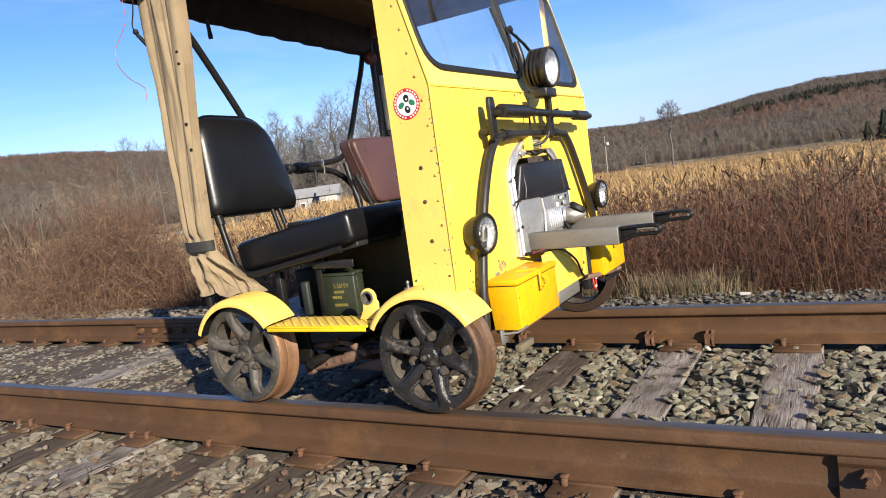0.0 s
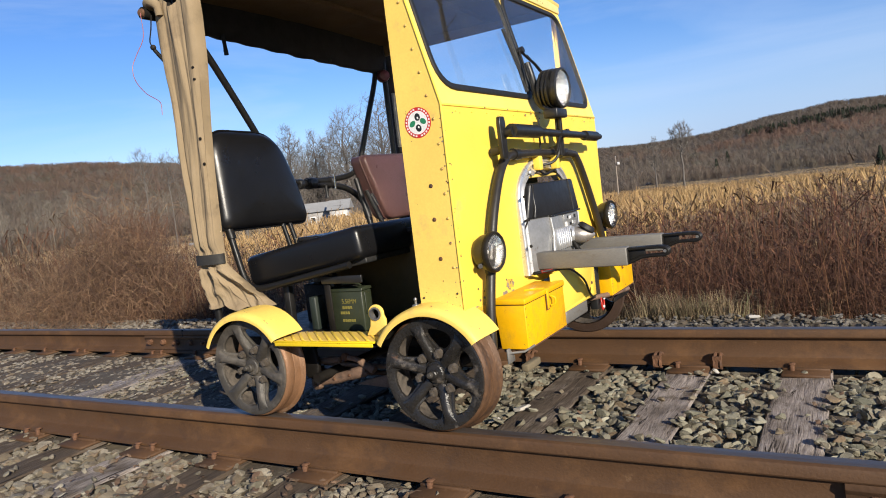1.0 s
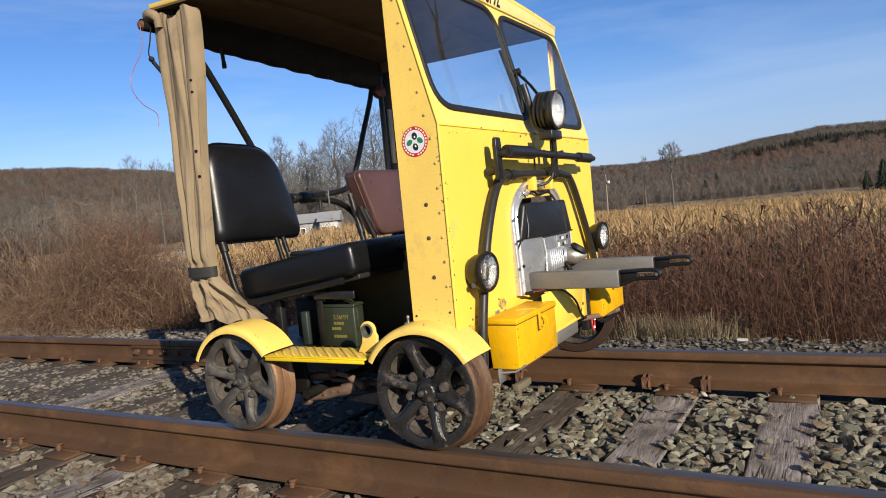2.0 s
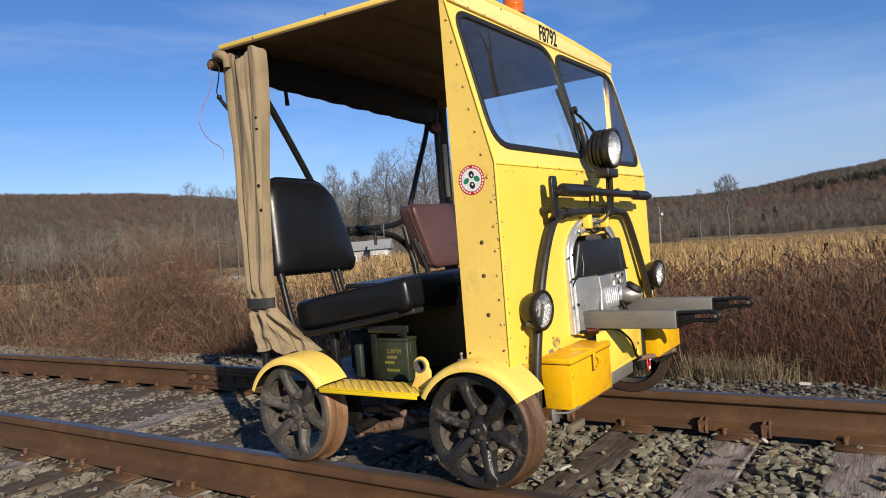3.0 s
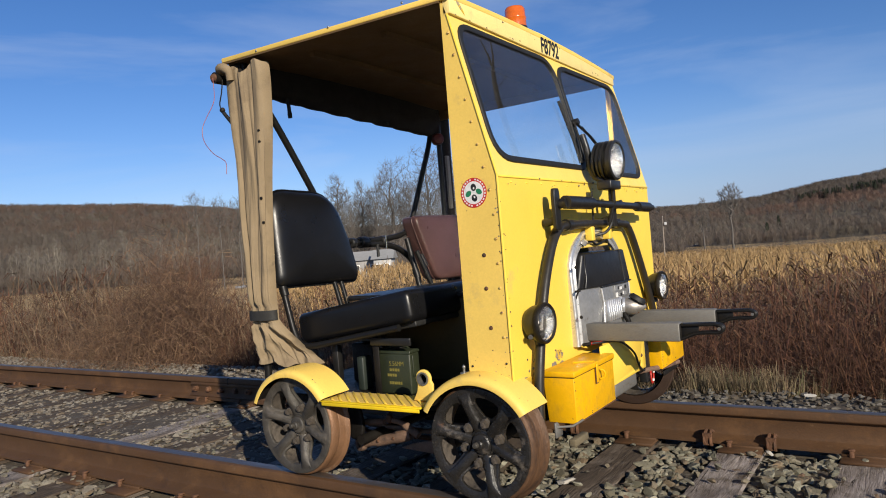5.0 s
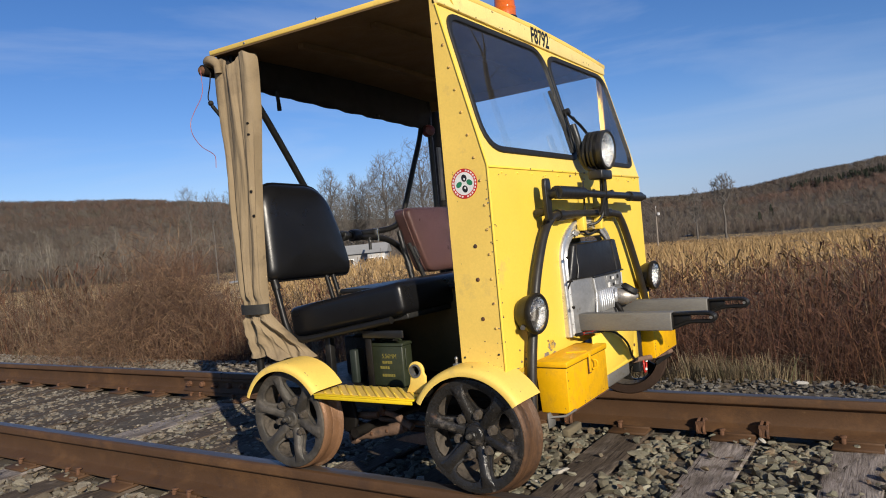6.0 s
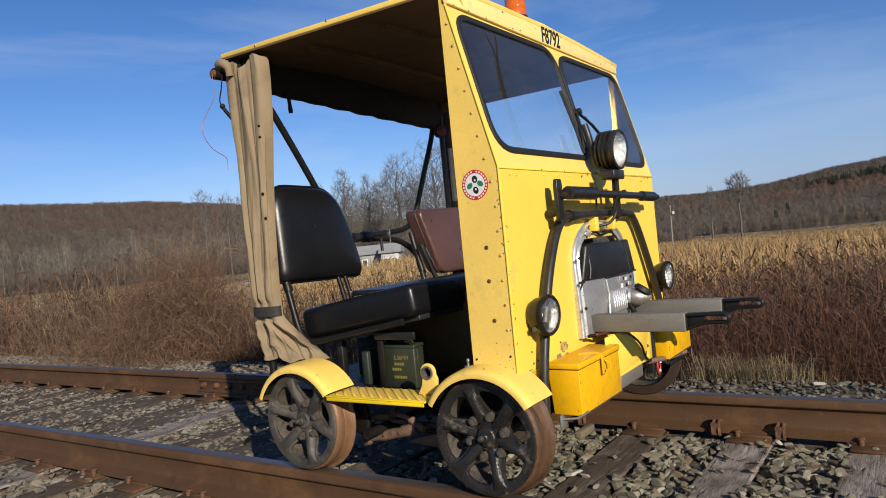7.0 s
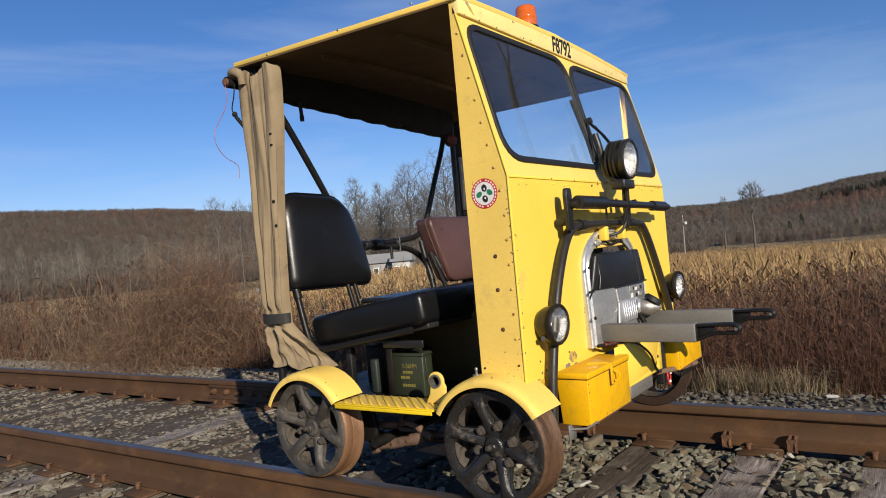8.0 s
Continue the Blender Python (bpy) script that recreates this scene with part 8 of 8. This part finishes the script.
def build_tree(x, y, height, half, seed, fork=0.16, thick=1.5, tips=1250, bark=None, lean=0.0, label="tall leafless grey tree with a fine rounded crown"):
    """A leafless tree. Shoots fill an uneven oval crown; each joins the nearest older shoot by a short way to the root, and limbs thicken with what they carry."""
    g = np.random.default_rng(seed)
    deep = (1 - fork) / 2
    way = g.normal(size=(tips, 3))
    way /= np.linalg.norm(way, axis=1)[:, None]
    lump = np.array([1 + 0.30 * noise.noise(tuple(w * 1.8 + seed * 3.7)) for w in way])
    p = way * (g.random(tips) ** 0.42 * lump)[:, None]
    p = p * (half, half, height * deep) + (0, 0, height * (fork + deep))
    p[:, :2] *= np.clip((p[:, 2:] / height - fork * 0.8) * 3.2, 0.12, 1.0)
    p[:, 2] = np.minimum(p[:, 2], height)
    stem = np.array([(0, 0, height * 0.85 * k / 9) for k in range(10)])
    stem[:, :2] += g.normal(size=(10, 2)) * 0.02 * half * np.arange(10)[:, None] / 3
    p = p[np.argsort(np.linalg.norm(p, axis=1))]
    nodes, length = list(stem), list(stem[:, 2])
    parent = [-1] + list(range(9))
    for q in p:
        pos, ln = np.array(nodes), np.array(length)
        far = np.linalg.norm(pos - q, axis=1)
        cost = far + 0.30 * ln + 2.0 * np.maximum(0, pos[:, 2] - q[2] + 0.25 * far)
        k = int(np.argmin(cost))
        nodes.append(q)
        length.append(ln[k] + far[k])
        parent.append(k)
    carried = np.ones(len(nodes))
    for k in range(len(nodes) - 1, 0, -1):
        carried[parent[k]] += carried[k]
    girth = np.minimum(0.0105 * thick * carried ** 0.44, 0.02 * height)
    pos = np.array(nodes)
    pos[:, 0] += lean * pos[:, 2]
    trunk, crown = Twigs(), Twigs()
    trunk.stem([Vector(q) for q in pos[:10]], float(girth[0]), float(girth[9]), 6)
    for k in range(10, len(nodes)):
        a, b = Vector(pos[parent[k]]), Vector(pos[k])
        m = a.lerp(b, 0.5) + Vector((0, 0, 0.10 * (b - a).length))
        if carried[k] > 12:
            crown.stem([a, m, b], float(girth[k]) * 1.15, float(girth[k]))
        else:
            crown.blade([a, m, b], float(girth[k]) * 1.1, float(girth[k]), g.normal(size=3) * (1, 1, 0.3))
        out = (b - a).normalized()
        for q in range(7 if carried[k] < 6 else 2):
            c = a.lerp(b, 0.4 + 0.6 * g.random())
            d = (out + Vector(g.normal(size=3)) * 0.5 + Vector((0, 0, 0.35))).normalized() * height * (0.03 + 0.045 * g.random())
            crown.blade([c, c + d], 0.0095 * thick, 0.006 * thick, g.normal(size=3))
    v, f = trunk.arrays()
    ob = new("bare_tree", tri_mesh("trunk", v, f, bark or BARK, True))
    ob.location = (x, y, land(x, y) - 0.2)
    tagged(ob, label, "tree", "bare trees")
    v, f = crown.arrays()
    new("crown", tri_mesh("crown", v, f, bark or BARK)).parent = ob
    return ob


def tree_on_skyline(bearing, rad, el, half, seed, **more):
    """A tree whose top stands at a height angle el; half: half its crown's width in degrees."""
    x, y = by_bearing(bearing, rad)
    return build_tree(x, y, rad * math.tan(radians(el)) + 1.06 - land(x, y), rad * math.tan(radians(half)), seed, **more)


for bearing, rad, el, half, seed in (
        (42.2, 118, 6.25, 1.15, 1), (40.3, 122, 5.7, 1.05, 2), (37.9, 114, 7.3, 1.75, 3), (34.8, 110, 8.15, 2.1, 4), (31.8, 116, 7.9, 1.9, 7),
        (44.4, 126, 5.5, 1.0, 5), (46.3, 130, 5.2, 1.0, 6), (39.2, 150, 5.0, 1.2, 11), (36.4, 150, 5.6, 1.2, 12), (41.3, 160, 4.4, 1.1, 15), (33.2, 150, 6.0, 1.3, 16)):
    tree_on_skyline(bearing, rad, el, half, seed)
for bearing, rad, el, half, seed in ((53.2, 150, 5.65, 0.95, 8), (51.5, 145, 5.3, 0.8, 9), (50.1, 155, 5.2, 0.8, 10)):
    tree_on_skyline(bearing, rad, el, half, seed, fork=0.62, thick=1.5, tips=220, label="slender leafless tree with a small high crown")
tree_on_skyline(11.4, 215, 3.1, 0.9, 13, fork=0.52, thick=3.2, tips=330, label="lone leafless tree with a spreading crown")
tree_on_skyline(13.45, 330, 2.1, 0.6, 14, fork=0.3, thick=3.0, tips=360, label="small rounded leafless tree on the skyline")
# beyond the edge of the view, mirrored in the windscreen
DARK_BARK = surf("dark_bark", (0.034, 0.028, 0.024), 0.95, vary=0.3, scale=2)


def build_forked_tree():
    """A thin leaning tree whose trunk forks in two high up."""
    base = Vector((6.3, 12.9, land(6.3, 12.9) - 0.1))
    up = spline([(6.3, 12.9, base.z), (5.95, 12.9, 2.0), (5.5, 12.9, 5.4), (5.03, 12.9, 7.48), (4.70, 12.9, 8.33)], 4)
    trunk = Twigs()
    trunk.stem([Vector(q) - base for q in up], 0.13, 0.052, 6)
    v, f = trunk.arrays()
    tree = new("bare_tree", tri_mesh("trunk", v, f, DARK_BARK, True))
    tree.location = base
    tagged(tree, "thin dark leafless tree with a forked trunk beside the bank", "tree", "bare trees")
    for way, r0 in (([(4.70, 8.33), (4.62, 8.67), (4.58, 9.11), (4.52, 9.9)], 0.036), ([(4.70, 8.33), (4.52, 8.58), (4.38, 8.90), (4.15, 9.7)], 0.040), ([(4.98, 7.60), (4.84, 7.85), (4.58, 7.88), (4.42, 7.94)], 0.018)):
        limb = Twigs()
        limb.stem([Vector((x, 12.9, z)) - base for x, z in way], r0, 0.006, 5)
        v, f = limb.arrays()
        new("limb", tri_mesh("limb", v, f, DARK_BARK, True)).parent = tree


build_forked_tree()
build_tree(8.6, 21.5, 10.4, 2.2, 32, fork=0.3, thick=0.7, tips=160, bark=DARK_BARK, label="dark leafless tree beyond the bank")


def build_evergreen(bearing, rad, height, seed):
    x, y = by_bearing(bearing, rad)
    r = random.Random(seed)
    t = Twigs()
    t.stem([Vector((0, 0, 0)), Vector((0, 0, 0.95))], 0.02, 0.005, 5)
    v, f = t.arrays()
    ob = new("evergreen_tree", tri_mesh("trunk", v * height, f, BARK))
    ob.location = (x, y, land(x, y) - 0.2)
    tagged(ob, "dark green conifer among bare woods", "tree")
    c = Twigs()
    for k in range(900):
        h = 0.08 + 0.9 * r.random()
        a = r.uniform(0, 6.28)
        ln = 0.30 * (1.05 - h) * r.uniform(0.5, 1.15) + 0.02
        b = Vector((math.cos(a), math.sin(a), 0))
        p = Vector((0, 0, h)) + b * ln * r.uniform(0, 0.5)
        c.blade([p, p + b * ln * 0.5 + Vector((0, 0, r.uniform(-0.02, 0.04))), p + b * ln * 0.8 + Vector((0, 0, -0.04))], 0.02, 0.006)
    v, f = c.arrays()
    crown = new("crown", tri_mesh("crown", v * height, f, EVERGREEN))
    crown.parent = ob


def plant_conifers():
    """A dark band of conifers high on the far slope."""
    r = random.Random(91)
    t = Twigs()
    for k in range(60):
        h = 0.06 + 0.9 * k / 60
        a = k * 2.4
        ln = 0.26 * (1.05 - h)
        t.blade([Vector((0, 0, h)), Vector((math.cos(a) * ln, math.sin(a) * ln, h - 0.05))], 0.05, 0.015)
    shape = [t.arrays()]
    rows = []
    for _ in range(430):
        b = 6.8 - 14 * r.random() ** 0.8
        el, r0, r1 = ridge(b)
        x, y = by_bearing(b, 690 + 34 * r.random() - 3 * b)
        h = r.uniform(6, 8)
        rows.append((0, x, y, land(x, y), r.uniform(0, 6.28), h * 1.3, h, 0, 0))
    v, f = scatter(shape, rows)
    tagged(new("conifers", tri_mesh("conifers", v, f, EVERGREEN)), "dark band of conifers high on the hillside", "woodland", kind="stuff")


plant_conifers()
for k, (b, rad, h) in enumerate(((-2.6, 260, 11.5), (-1.6, 300, 10.0), (9.0, 420, 9.0), (8.2, 500, 8.0))):
    build_evergreen(b, rad, h, 900 + k)


def build_house(bearing, rad, w, d, h, wall_m, roof_m, label, turn):
    x, y = by_bearing(bearing, rad)
    z = land(x, y)
    house = new("farmhouse")
    house.matrix_basis = pose(x, y, z - 1.1, 0, 0, turn)
    tagged(house, label, "house", "farm buildings")
    wall = part("wall", Solid().box(-w / 2, w / 2, -d / 2, d / 2, 0, h), wall_m, house, bevel=0.03, segs=1)
    rise = d * 0.28
    roof = Solid().prism([(-d / 2 - 0.4, h - 0.1), (d / 2 + 0.4, h - 0.1), (0, h + rise)], lambda u, v, q: (-w / 2 - 0.35 + q, u, v), w + 0.7)
    rf = part("roof", roof, roof_m, house, smooth=20)
    n = max(2, int(w / 2.4))
    for k in range(n):
        wx = -w / 2 + w * (k + 0.5) / n
        win = part("window", Solid().box(wx - 0.4, wx + 0.4, -d / 2 - 0.05, -d / 2 + 0.02, h - 1.8, h - 0.75), WHITE, house, bevel=0.02, segs=1)
        part("window_glass", Solid().box(wx - 0.3, wx + 0.3, -d / 2 - 0.07, -d / 2 - 0.052, h - 1.7, h - 0.85), BLACK_PRINT, win)
    return house


SIDING = surf("white_siding", (0.44, 0.435, 0.425), 0.7, vary=0.08, scale=1)
METAL_ROOF = surf("pale_metal_roof", (0.30, 0.30, 0.295), 0.75, vary=0.12, scale=1, spec=0.15)
build_house(40.3, 104, 4.6, 4.4, 4.9, surf("grey_siding", (0.30, 0.29, 0.28), 0.7, vary=0.1, scale=1), METAL_ROOF, "low grey farm building with a pale metal roof", 35)
build_house(38.8, 100, 2.5, 4.4, 4.9, SIDING, METAL_ROOF, "white farmhouse with a pale metal roof", 30)
build_house(50.3, 150, 1.4, 1.4, 1.3, SIDING, METAL_ROOF, "small white shed beside bare trees", 40)


def build_pole(bearing, rad, h):
    x, y = by_bearing(bearing, rad)
    pole = part("utility_pole", Solid().tube([(0, 0, 0), (0.15, 0, h)], [0.16, 0.11], 8), surf("grey_pole_wood", (0.30, 0.25, 0.2), 0.9, vary=0.2, scale=2))
    pole.location = (x, y, land(x, y))
    tagged(pole, "weathered wooden utility pole with a lamp", "utility pole")
    part("lamp_arm", Solid().tube([(0.14, 0, h * 0.86), (0.8, -0.3, h * 0.88)], 0.04, 6), STEEL, pole)
    part("lamp_head", Solid().box(0.55, 1.0, -0.42, -0.12, h * 0.82, h * 0.88), WHITE, pole, bevel=0.05)
    part("insulator", Solid().tube([(0.15, 0, h), (0.15, 0, h + 0.25)], 0.05, 6), WHITE, pole)


build_pole(16.42, 160, 9.6)


def build_car(bearing, rad):
    x, y = by_bearing(bearing, rad)
    car = new("parked_car")
    car.matrix_basis = pose(x, y, land(x, y), 0, 0, 20)
    tagged(car, "small dark parked car at the far edge of the maize", "car")
    body = Solid().prism(rounded([(-2.1, 0.3), (2.1, 0.3), (2.1, 0.85), (1.2, 0.95), (0.7, 1.42), (-1.0, 1.45), (-1.7, 0.98), (-2.1, 0.9)], 0.12, 3), lambda u, v, q: (u, -0.85 + q, v), 1.7)
    part("body", body, surf("dark_blue_car_paint", (0.02, 0.025, 0.04), 0.25, vary=0.05, coat=0.5), car, bevel=0.05)
    for sy in (-0.86, 0.74):
        part("side_window", Solid().prism([(-1.3, 1.0), (0.85, 1.0), (0.55, 1.36), (-0.95, 1.38)], lambda u, v, q: (u, sy + q, v), 0.12), CHROME, car)
        for sx in (-1.35, 1.35):
            part("wheel", Solid().tube([(sx, sy, 0.33), (sx, sy + 0.12, 0.33)], 0.33, 16), RUBBER, car)
    for sx in (-2.12, 2.06):
        part("lamp", Solid().box(sx, sx + 0.06, -0.75, -0.4, 0.65, 0.8), WHITE, car)


build_car(13.96, 366)
